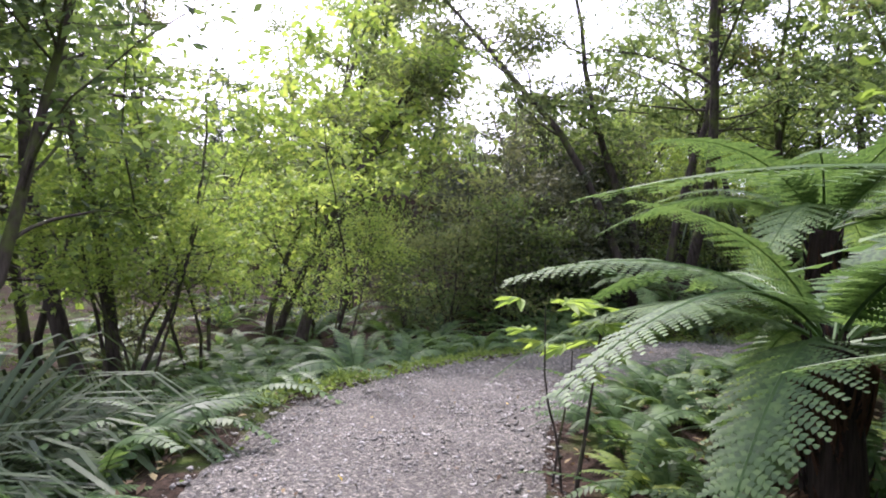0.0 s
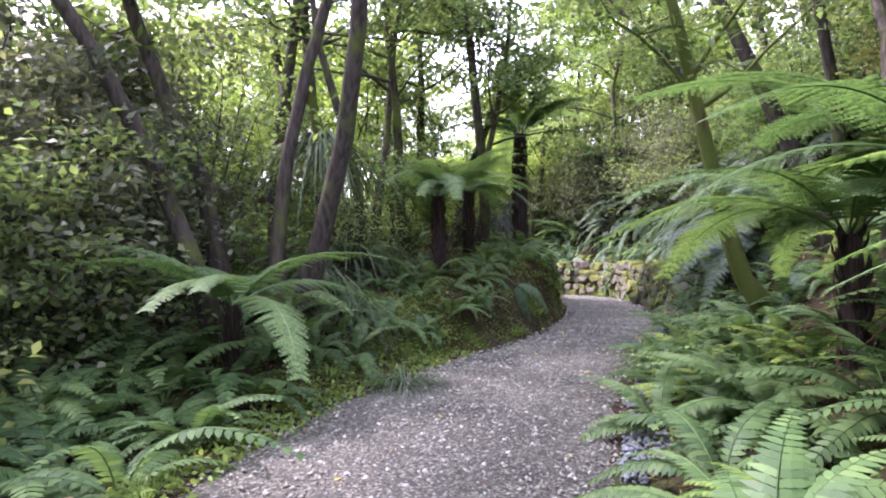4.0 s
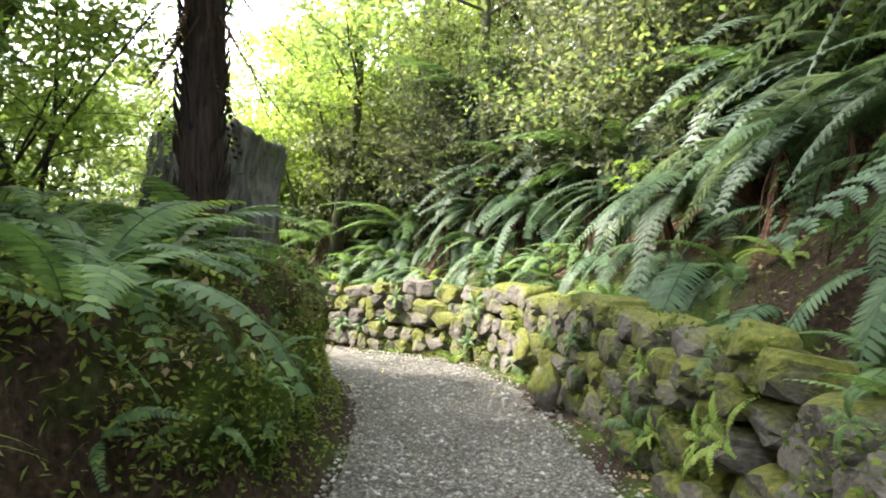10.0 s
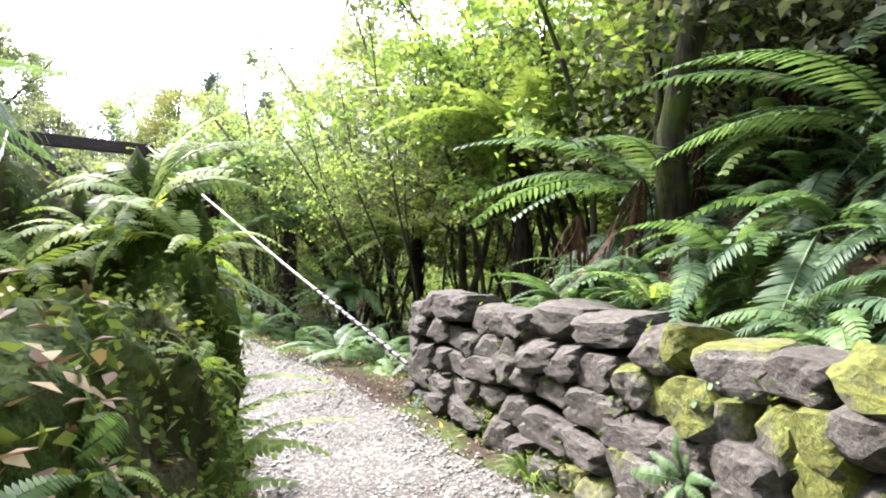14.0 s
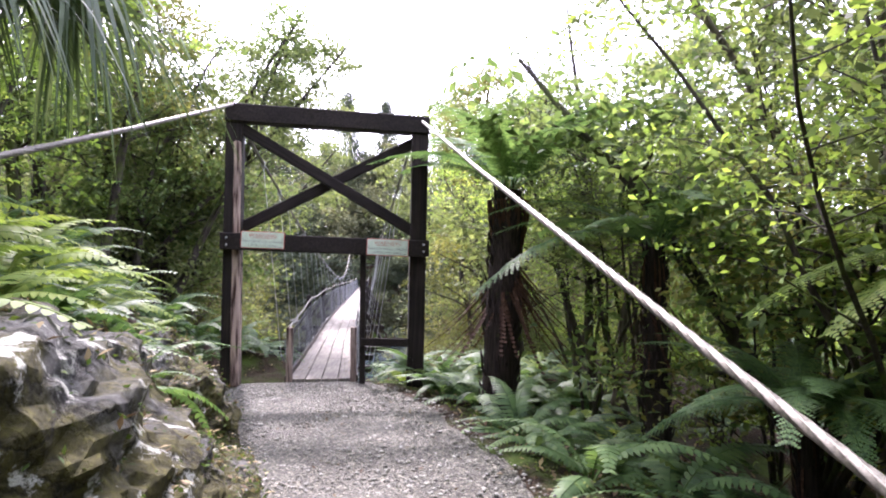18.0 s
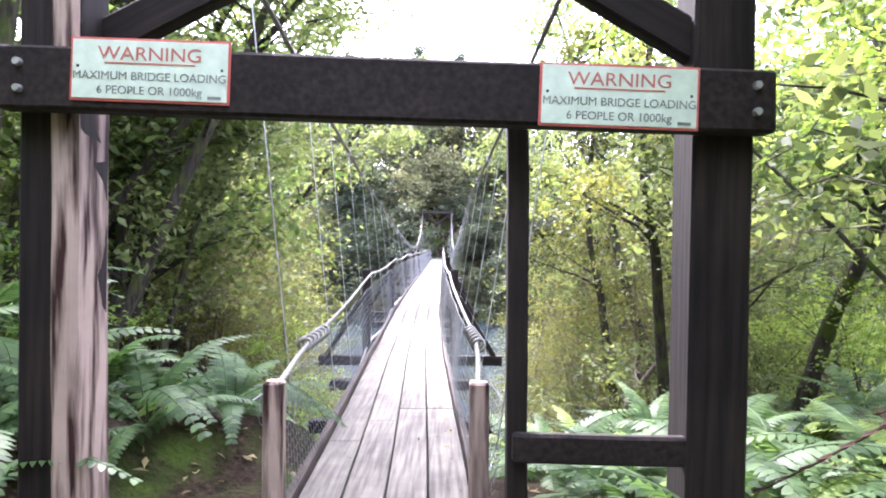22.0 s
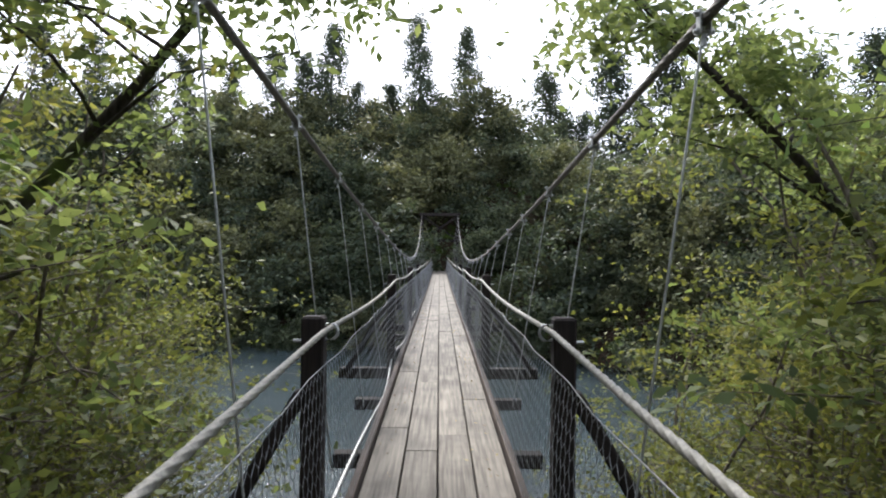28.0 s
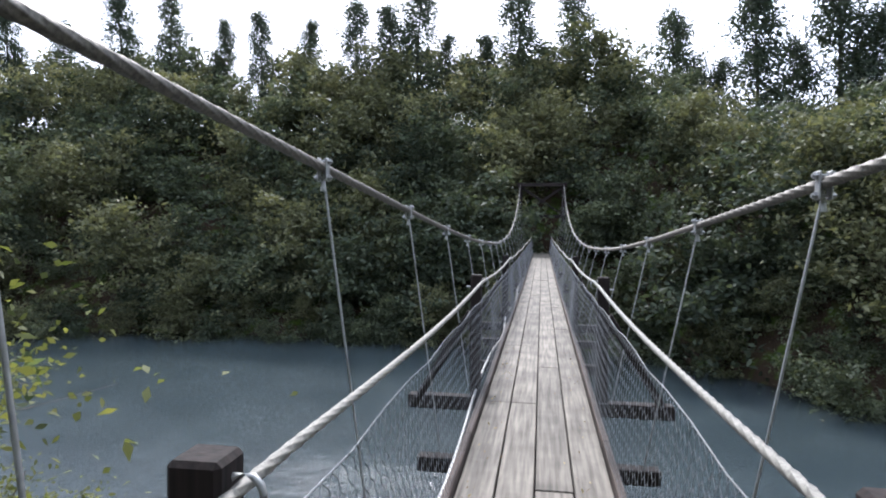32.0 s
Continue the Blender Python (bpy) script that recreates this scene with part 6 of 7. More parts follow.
tagged(bridge, "long narrow timber and wire rope suspension footbridge over a river", "bridge")
Y0, Y1, DW = 34.3, 93.4, 0.97
# planks: four across, in lengths, with open joints
rngb = np.random.default_rng(9)
pw = DW / 4
plank_ends = []
for lane in range(4):
    y = Y0 + rngb.uniform(0, 0.02)
    first = True
    while y < Y1 - 0.3:
        ln = rngb.uniform(1.2, 3.0) if first else rngb.choice([2.4, 3.0, 3.6])
        first = False
        ye = min(y + ln, Y1)
        bm = beam_bm((pw - 0.012, ye - y - 0.008, 0.05), 0.005, 0.0, 6)
        ym = (y + ye) / 2
        for v in bm.verts:
            yy = ym + v.co.y
            v.co.x += bx(yy) - bx(ym) + rngb.uniform(-0.001, 0.001)
            v.co.z += bz(yy) - bz(ym)
        ob = part("plank", bm, DECK_WOOD, bridge)
        ob.location = (bx(ym) + (lane - 1.5) * pw, ym, bz(ym) - 0.025 + rngb.uniform(-0.003, 0.004))
        y = ye
# kerbs along both edges
for sd in (-1, 1):
    y = Y0
    while y < Y1 - 0.2:
        ye = min(y + 3.6, Y1)
        bm = beam_bm((0.05, ye - y - 0.01, 0.10), 0.006, 0.0, 8)
        ym = (y + ye) / 2
        for v in bm.verts:
            v.co.x += bx(ym + v.co.y) - bx(ym)
            v.co.z += bz(ym + v.co.y) - bz(ym)
        part("kerb", bm, KERB_WOOD, bridge).location = (bx(ym) + sd * (DW / 2 + 0.03), ym, bz(ym) + 0.005)
        y = ye
# cross beams with hangers
y = 35.5
hang = []
while y < 92.5:
    if len(hang) % 6:
        bm = beam_bm((1.72 if len(hang) % 6 == 2 else 1.86, 0.13, 0.12), 0.008, 0.004, 6)
        part("cross_beam", bm, DARK_TIMBER_X, bridge).location = (bx(y), y, bz(y) - 0.24)
    for sd in (-1, 1):
        n_ = len(hang) // 2
        hang.append((36.6 + 1.88 * n_ + 0.01 * n_**2 - (0.4 if sd > 0 and n_ > 8 else 0.1) + (0.3 if sd < 0 and n_ == 1 else 0), sd))
    y += 1.867
for q in (-0.23, 0.0, 0.23):
    ys = np.linspace(Y0, Y1, 40)
    V = [(bx(v) + q + dx, v, bz(v) + dz) for v in ys for dx, dz in ((-0.04, -0.056), (0.04, -0.056), (0.04, -0.18), (-0.04, -0.18))]
    F = [(4 * k + j, 4 * k + (j + 1) % 4, 4 * k + 4 + (j + 1) % 4, 4 * k + 4 + j) for k in range(39) for j in range(4)]
    put_part("stringer", mesh_of("stringer", V, F, DARK_TIMBER), bridge)
# main cables
CABLE_YS = np.linspace(GY, 93.1, 90)
for sd in (-1, 1):
    P = [(cable_x(v, sd), v, cable_z(v, sd)) for v in CABLE_YS]
    put_part("main_cable", rope_pile(P, 0.025, 6, 8.0, 5, 0.05).mesh("main_cable", WIRE_ROPE, True), bridge)


def clamp_mesh():
    """A bulldog clamp: two bowed plates, bolts with nuts and an eye below."""
    bm = bmesh.new()
    for sx in (-0.03, 0.03):
        r = bmesh.ops.create_cube(bm, size=1, matrix=Matrix.Translation((sx, 0, 0)) @ Matrix.Diagonal((0.012, 0.07, 0.16, 1)))
        bmesh.ops.bevel(bm, geom=list({e for v in r["verts"] for e in v.link_edges}), offset=0.004, segments=1, affect="EDGES")
    for zz in (-0.055, 0.055):
        bmesh.ops.create_cone(bm, cap_ends=True, segments=6, radius1=0.012, radius2=0.012, depth=0.13, matrix=pose(0, 0, zz, 0, 90, 0))
        for sx in (-0.045, 0.045):
            bmesh.ops.create_cone(bm, cap_ends=True, segments=6, radius1=0.022, radius2=0.022, depth=0.018, matrix=pose(sx, 0, zz, 0, 90, 0))
    bmesh.ops.create_cone(bm, cap_ends=True, segments=8, radius1=0.022, radius2=0.012, depth=0.07, matrix=pose(0, 0, -0.11))
    return bm_mesh("clamp", bm, STEEL)


CLAMP = clamp_mesh()
for y, sd in [h for h in hang if h[0] < 92]:
    top = Vector((cable_x(y, sd), y, cable_z(y, sd) - 0.03))
    foot = Vector((bx(y) + sd * 0.80, y, bz(y) - 0.20))
    h = put_part("hanger", Pile().add(*tube([top, (top + foot) / 2, foot], [0.0065] * 3, 6)).mesh("hanger", STEEL, True), bridge)
    c = put_part("clamp", CLAMP, h)
    c.matrix_basis = Matrix.Translation(top + Vector((0, 0, 0.02))) @ Matrix.Diagonal((0.75, 0.75, 0.75, 1))

# posts that hold the handrail, each with a raking strut on a long cross beam
POST_YS = [41.1, 46.7, 52.3, 57.9, 63.5]
RAIL_H, RAIL_OFF = 1.06, 0.60
for y in POST_YS:
    for sd in (-1, 1):
        x = bx(y) + sd * (RAIL_OFF + 0.07)
        p = timber("rail_post", (x, y + 0.03, bz(y) - 0.3), (x, y + 0.03, bz(y) + 1.13), 0.12, 0.12, DARK_TIMBER, bridge, "dark square timber post with weathered top")
        s = timber("strut", (bx(y) + sd * 1.28, y, bz(y) - 0.20), (x + sd * 0.06, y + 0.03, bz(y) + 0.72), 0.10, 0.08, DARK_TIMBER, bridge)
        pile = Pile()
        a = np.linspace(0, 2 * np.pi, 13)
        pile.add(*tube([(-sd * 0.085 + 0.045 * math.cos(t), 0.0, 1.05 + 0.045 * math.sin(t)) for t in a], np.full(13, 0.009), 5))
        e = put_part("eye_bolt", pile.mesh("eye_bolt", STEEL, True), bridge)
        e.location = (x, y + 0.03, bz(y))
        bm = bmesh.new()
        bmesh.ops.create_cone(bm, cap_ends=True, segments=6, radius1=0.010, radius2=0.010, depth=0.06, matrix=pose(0, 0, 0, 0, 90, 0))
        part("bolt", bm, STEEL, bridge).location = (x + sd * 0.08, y + 0.03, bz(y) + 1.0)
    bm = beam_bm((2.8, 0.14, 0.15), 0.008, 0.004, 6)
    part("outrigger_beam", bm, DARK_TIMBER_X, bridge).location = (bx(y), y + 0.02, bz(y) - 0.26)

# handrail ropes, the wire under them and the netting
rail_ys = np.linspace(36.2, 93.0, 115)
for sd in (-1, 1):
    pts = [(bx(34.35) + sd * 0.47, 34.35, bz(34.35) + 0.72), (bx(35.2) + sd * 0.54, 35.2, bz(35.2) + 0.74)]
    pts += [(bx(v) + sd * RAIL_OFF, v, bz(v) + float(np.interp(v, [36, 38.2, 41], [0.76, 0.90, RAIL_H])) - 0.05 * abs(math.sin((v - 41.1) * math.pi / 5.6))) for v in rail_ys]
    put_part("handrail_rope", rope_pile(pts, 0.017, 5, 11.0, 4, 0.045).mesh("handrail_rope", ROPE_PALE, True), bridge)
    pts = [(bx(v) + sd * (RAIL_OFF - 0.01), v, bz(v) + float(np.interp(v, [34.4, 36, 38.2, 41], [0.66, 0.66, 0.76, 0.90])) - 0.03 * math.sin(v * 2.1) ** 2) for v in np.linspace(34.4, 93.0, 120)]
    put_part("net_wire", Pile().add(*tube(pts, np.full(120, 0.004), 4)).mesh("net_wire", NET_WIRE, True), bridge)
    # wound end splices
    pile = Pile()
    for q in range(6):
        yy = 35.6 + q * 0.16
        c = np.array([bx(yy) + sd * 0.575, yy, bz(yy) + 0.76])
        a = np.linspace(0, 2 * np.pi, 9)
        pile = Pile().add(*tube([c + np.array([0.042 * math.cos(t), 0.02 * math.sin(t * 2), 0.042 * math.sin(t)]) for t in a], np.full(9, 0.013), 5))
        put_part("rope_splice", pile.mesh("rope_splice", ROPE_PALE, True), bridge, "wound rope end")
    # end post and its mesh
    x = bx(34.3) + sd * 0.47
    timber("end_post", (x, 34.32, -0.3), (x, 34.32, 0.80), 0.09, 0.09, SPLIT_TIMBER, bridge, "grey weathered end post")
    # netting: hexagonal twist, one wire after another
    cw, ch = 0.085, 0.075
    rows_n = 12
    ys = np.arange(34.45, 93.0, cw)
    V, F, nv = [], [], 0
    top_h, low_h = 0.90, 0.03
    hh = np.linspace(low_h, top_h, rows_n + 1)

    def net_pt(yv, hv):
        q = (hv - low_h) / (top_h - low_h)
        hv = low_h + (hv - low_h) * np.interp(yv, [34.4, 36, 38.2, 41], [0.72, 0.72, 0.84, 1.0])
        off = 0.50 + 0.09 * q + 0.03 * np.sin(yv * 1.3 + sd) * np.sin(np.pi * q)
        return np.stack([np.interp(yv, [33.5, 36, 40, 45, 52, 93], [27.22, 27.15, 27.02, 26.94, 26.93, 26.90]) + sd * off, yv, np.interp(yv, [33.5, 37, 41, 46, 52, 70, 82, 93.5], [0.05, -0.02, -0.06, 0.03, 0.10, 0.10, 0.2, 0.36]) + hv], -1)

    segs = []
    for r_ in range(rows_n):
        sh = cw / 2 if r_ % 2 else 0
        for d_ in (-1, 1):
            a_ = net_pt(ys + sh, np.full(len(ys), hh[r_] + 0.018))
            b_ = net_pt(ys + sh + d_ * cw / 2, np.full(len(ys), hh[r_ + 1] - 0.018))
            segs.append((a_, b_))
        segs.append((net_pt(ys + sh, np.full(len(ys), hh[r_] - 0.018)), net_pt(ys + sh, np.full(len(ys), hh[r_] + 0.018))))
    A_, B_ = np.concatenate([s[0] for s in segs]), np.concatenate([s[1] for s in segs])
    t_ = B_ - A_
    t_ /= np.linalg.norm(t_, axis=1)[:, None]
    u_ = np.array([1.0, 0, 0]) - t_ * t_[:, :1]; u_ /= np.linalg.norm(u_, axis=1)[:, None]
    w_ = np.cross(t_, u_)
    rr = 0.0017
    ring = [u_ * rr, (-0.5 * u_ + 0.866 * w_) * rr, (-0.5 * u_ - 0.866 * w_) * rr]
    V = np.stack([A_ + q for q in ring] + [B_ + q for q in ring], 1).reshape(-1, 3)
    b6 = np.arange(len(A_)) * 6
    F = np.concatenate([np.stack([b6 + j, b6 + (j + 1) % 3, b6 + 3 + (j + 1) % 3, b6 + 3 + j], 1) for j in range(3)])
    tagged(put_part("netting", quad_mesh("netting", V, F, NET_WIRE), bridge, "sagging hexagonal galvanised wire netting"), kind="stuff")

# a pale conduit slung beside the deck
pts = [(bx(v) - 0.63 - 0.04 * math.sin(v * 1.1), v, bz(v) - 0.09 + 0.03 * math.sin(v * 1.7)) for v in np.linspace(38.5, 74, 90)]
put_part("conduit", Pile().add(*tube(pts, np.full(90, 0.016), 6)).mesh("conduit", STEEL, True), bridge, "pale pipe slung along the deck")

# far tower
for sd in (-1, 1):
    timber("far_tower_post", (26.9 + sd * 1.40, 93.15, -1.0), (26.9 + sd * 1.40, 93.15, 4.85), 0.24, 0.24, DARK_TIMBER, bridge)
    timber("far_tower_brace", (26.9 - sd * 1.35, 93.13, 2.8), (26.9 + sd * 1.35, 93.13, 4.6), 0.09, 0.14, DARK_TIMBER, bridge)
timber("far_tower_beam", (25.3, 93.05, 4.75), (28.5, 93.05, 4.75), 0.2, 0.22, DARK_TIMBER_X, bridge)
timber("far_tower_beam", (25.3, 93.0, 2.7), (28.5, 93.0, 2.7), 0.1, 0.2, DARK_TIMBER_X, bridge)

# stay ropes from the gate down to the ground behind
for nm, a, b in (("stay_rope", (RX + 0.03, GY - 0.02, TOP - 0.0), (29.42, 23.7, 0.24)), ("stay_rope", (LX - 0.02, GY - 0.02, TOP + 0.16), (25.45, 24.6, 1.0))):
    st = empty(nm)
    put_part("rope", rope_pile([a, (Vector(a) * 0.65 + Vector(b) * 0.35) - Vector((0, 0, 0.05)), (Vector(a) * 0.3 + Vector(b) * 0.7) - Vector((0, 0, 0.05)), b], 0.023, 6, 8.0, 5, 0.04).mesh("rope", WIRE_ROPE, True), st)
    A, B = np.array(a), np.array(b)
    for q in range(13):
        f = 0.80 + 0.0155 * q
        c = A + (B - A) * f - np.array([0, 0, 0.05 * min(1.0, (1 - f) / 0.3)])
        bm = bmesh.new()
        bmesh.ops.create_cone(bm, cap_ends=True, segments=8, radius1=0.036, radius2=0.036, depth=0.03)
        cl = part("rope_clip", bm, BLACK_CLIP, st)
        cl.matrix_basis = Matrix.Translation(c) @ Vector(B - A).to_track_quat("Z", "Y").to_matrix().to_4x4()
    tagged(st, "thick galvanised wire stay rope with black clips", "cable", "stay ropes")

# ---- stone wall, rocks, stump ----
def stone_mesh(seed, mat, boxy=0.5, cuts=2, lims=(0.27, 0.42), smooth=True):
    """An irregular quarried stone about 1 unit across."""
    rngs = np.random.default_rng(seed)
    bm = bmesh.new()
    bmesh.ops.create_icosphere(bm, subdivisions=cuts, radius=0.5)
    ax = rngs.normal(size=(11, 3)); ax /= np.linalg.norm(ax, axis=1)[:, None]
    lim = rngs.uniform(*lims, 11)
    for v in bm.verts:
        c = np.array(v.co)
        m = np.abs(c).max()
        c = c * (1 - boxy) + c / m * 0.45 * boxy
        for a, h in zip(ax, lim):
            d = c @ a
            if d > h:
                c = c - a * (d - h) * 0.95
        o = Vector((seed, 0, 0))
        c += np.array(noise.noise_vector(Vector(c * 3.0) + o)) * 0.035 + np.array(noise.noise_vector(Vector(c * 9.0) + o)) * 0.018
        v.co = c
    return bm_mesh("stone", bm, mat, smooth)


STONES_DRY = [stone_mesh(300 + k, STONE_DRY, 0.99, 3, (0.45, 0.66), False) for k in range(8)]
STONES_MOSSY = [stone_mesh(310 + k, STONE_MOSSY, 0.97, 3, (0.41, 0.62), False) for k in range(6)]
WALL_LINE = resample([(20.3, 12.15), (22.5, 13.0), (25.2, 14.45), (26.8, 15.6), (27.75, 16.9), (28.3, 18.5), (28.9, 20.5), (29.35, 22.4), (29.75, 24.1)], 90)
WL = np.r_[0, np.cumsum(np.linalg.norm(np.diff(WALL_LINE, axis=0), axis=1))]
wall = tagged(empty("wall_stone"), "dry stone retaining wall with bright moss along the path", "wall", kind="structure")
rngw = np.random.default_rng(77)
# a dark earth core behind the stones
core_v, core_f = [], []
for k in range(90):
    d = WALL_LINE[min(k + 1, 89)] - WALL_LINE[max(k - 1, 0)]
    d /= np.linalg.norm(d)
    nrm = np.array([d[1], -d[0]])
    zb = float(np.interp(WALL_LINE[k][1], [17, 20, 24], [0, -0.08, -0.22]))
    hgt = float(np.interp(WL[k], [0, 1.2, 2.6, 4, WL[-1] - 1, WL[-1]], [0.45, 0.8, 0.95, 1.0, 1.1, 1.0]))
    for off, z in ((0.16, zb - 0.2), (0.28, zb + hgt * 0.96), (0.62, zb + hgt * 0.90)):
        p = WALL_LINE[k] + nrm * off
        core_v.append((p[0], p[1], z))
for k in range(89):
    for j in range(2):
        core_f.append((3 * k + j, 3 * k + j + 1, 3 * k + 3 + j + 1, 3 * k + 3 + j))
put_part("earth_core", mesh_of("earth_core", core_v, core_f, SOIL, True), wall)
courses = 5
rise = [0.0, 0.22, 0.42, 0.60, 0.76, 0.90, 1.0]
for c in range(courses):
    s = rngw.uniform(0, 0.2)
    while s < WL[-1] - 0.12:
        far = s / WL[-1]
        dry = far > 0.72 - 0.10 * rngw.uniform(-1, 1)
        ln = rngw.uniform(0.26, 0.62) if dry else rngw.uniform(0.20, 0.48)
        i = int(np.clip(np.searchsorted(WL, s + ln / 2), 1, 88))
        d = WALL_LINE[i + 1] - WALL_LINE[i - 1]
        d /= np.linalg.norm(d)
        nrm = np.array([d[1], -d[0]])
        hgt = float(np.interp(WL[i], [0, 1.2, 2.6, 4, WL[-1] - 1, WL[-1]], [0.7, 0.98, 1.08, 1.1, 1.2, 1.12]))
        ch = hgt / courses
        zb = float(np.interp(WALL_LINE[i][1], [17, 20, 24], [0, -0.08, -0.22]))
        p = WALL_LINE[i] + nrm * (0.06 + 0.025 * c + rngw.uniform(-0.03, 0.05))
        me = (STONES_DRY if dry else STONES_MOSSY)[rngw.integers(8 if dry else 6)]
        tw = 0.45 if dry else 1.0
        ob = put_part("stone", me, wall)
        ob.matrix_basis = pose(p[0], p[1], zb + ch * (c + 0.5) + 0.05 * math.sin(s * 2.3 + c) + rngw.uniform(-0.035, 0.035), tw * rngw.uniform(-12, 12), tw * rngw.uniform(-14, 14), math.degrees(math.atan2(d[1], d[0])) + rngw.uniform(-10, 10)) @ Matrix.Diagonal((ln * 1.1, 0.46 * rngw.uniform(0.85, 1.3), ch * (rngw.uniform(0.95, 1.3) if dry else rngw.uniform(0.95, 1.6)), 1))
        s += ln * rngw.uniform(0.93, 1.02)

# loose boulders by the wall and on the bank
BOULDER = [stone_mesh(330 + k, STONE_MOSSY if k < 2 else STONE_DRY, 0.62, 3) for k in range(4)]
for me, x, y, z, sx, sy, sz, rz in [(0, 24.75, 14.62, 0.25, 0.55, 0.45, 0.62, 20), (2, 21.5, 12.05, 1.12, 0.75, 0.5, 0.22, 30), (2, 21.1, 12.0, 0.86, 0.45, 0.4, 0.34, 70), (1, 22.1, 12.75, 1.05, 0.4, 0.4, 0.3, 10), (3, 20.7, 11.85, 0.62, 0.5, 0.42, 0.32, 110), (1, 26.2, 15.3, 0.35, 0.5, 0.4, 0.6, 40), (3, 20.2, 11.9, 0.32, 0.5, 0.4, 0.34, 200), (2, 20.9, 12.15, 0.36, 0.55, 0.4, 0.36, 160)]:
    ob = new("boulder", BOULDER[me])
    ob.matrix_basis = pose(x, y, z, 6, -8, rz) @ Matrix.Diagonal((sx, sy, sz, 1))
    tagged(ob, "mossy boulder set in the wall foot" if me < 2 else "flat grey rock slab lying on the bank", "rock", "loose rocks")

# rock outcrop left of the path before the gate
def outcrop(seed, sx, sy, sz, mat):
    bm = bmesh.new()
    bmesh.ops.create_icosphere(bm, subdivisions=6, radius=1.0)
    for v in bm.verts:
        c = v.co.copy()
        o = Vector((seed, seed * 0.7, 0))
        n1 = noise.noise(c * 1.3 + o)
        q = c.z * 3.2 + 1.4 * noise.noise(c * 0.9 + o)
        ledge = abs((q - math.floor(q)) - 0.5)
        ridge = noise.ridged_multi_fractal(Vector((c.x * 1.6, c.y * 1.6, c.z * 3.4)) + o, 0.9, 2.1, 6, 1.0, 2.0)
        v.co = Vector((c.x * sx, c.y * sy, c.z * sz)) * (0.84 + 0.22 * n1 + 0.12 * ledge + 0.10 * ridge + 0.045 * noise.noise(c * 9.0 + o) + 0.026 * noise.noise(c * 24.0 + o))
    return bm_mesh("rock_outcrop", bm, mat, False)


for x, y, z, sx, sy, sz, rz in [(25.7, 27.2, 0.25, 1.5, 2.9, 1.32, 8), (26.1, 24.9, -0.15, 1.1, 1.4, 0.85, -10), (26.75, 23.1, -0.25, 0.5, 0.9, 0.4, 20), (25.2, 30.2, 0.1, 1.0, 1.5, 1.1, 0), (26.2, 28.9, -0.15, 0.75, 1.5, 0.8, 5), (25.8, 31.0, -0.1, 0.85, 1.4, 0.9, 12), (26.5, 29.6, -0.3, 0.6, 1.3, 0.55, 6), (25.3, 32.6, 0.1, 0.7, 0.9, 0.8, 20)]:
    ob = new("rock_outcrop", outcrop(x, sx, sy, sz, ROCK))
    ob.matrix_basis = pose(x, y, z, 0, 0, rz)
    tagged(ob, "layered grey rock with pale lichen beside the path", "rock", "rock outcrops")

# the mossy bank's overhang and the great rotten stump on it
def lump(name, seed, sx, sy, sz, mat, amp=0.25):
    bm = bmesh.new()
    bmesh.ops.create_icosphere(bm, subdivisions=5, radius=1.0)
    for v in bm.verts:
        c = v.co.copy()
        k = 1 + amp * noise.noise(c * 1.5 + Vector((seed, 1, 0))) + amp * 0.5 * noise.noise(c * 4 + Vector((seed, 0, 3))) + amp * 0.22 * noise.noise(c * 11)
        m = max(abs(c.x), abs(c.y), abs(c.z))
        b = c * 0.55 + c / m * 0.36
        v.co = Vector((b.x * sx, b.y * sy, b.z * sz)) * k
    return bm_mesh(name, bm, mat, True)


def stump_mesh():
    """A broken, hollow-topped stump with buttressed, furrowed sides."""
    V, F, n, m = [], [], 96, 44
    for k in range(m):
        h = k / (m - 1)
        for j in range(n):
            a = 2 * math.pi * j / n
            d = Vector((math.cos(a), math.sin(a), 0))
            fur = 0.09 * abs(math.sin(4.5 * a + 1.5 * noise.noise(d * 2))) + 0.07 * noise.noise(Vector((d.x * 9, d.y * 9, h * 3))) + 0.16 * noise.noise(Vector((d.x * 2, d.y * 2, h * 2.5 + 3))) + 0.05 * noise.noise(Vector((d.x * 22, d.y * 22, h * 16)))
            top = 1.0 + 0.30 * noise.noise(d * 1.9 + Vector((4, 0, 0))) + 0.12 * noise.noise(d * 8)
            r = 0.76 * (0.70 + 0.30 * min(h / 0.5, 1.0) + 0.13 * math.sin(h * 7.5 + 1.2 * d.x)) * (0.92 + fur)
            if h > 0.8:
                r *= 1 - (h - 0.8) * 3.2
            z = -1.3 + (top + 1.3) * min(h / 0.8, 1.0) - (0.55 * max(h - 0.85, 0) / 0.15 if h > 0.85 else 0)
            V.append((d.x * r, d.y * r, z))
    F = [(k * n + j, k * n + (j + 1) % n, (k + 1) * n + (j + 1) % n, (k + 1) * n + j) for k in range(m - 1) for j in range(n)]
    return mesh_of("stump", V, F, STUMP, True)


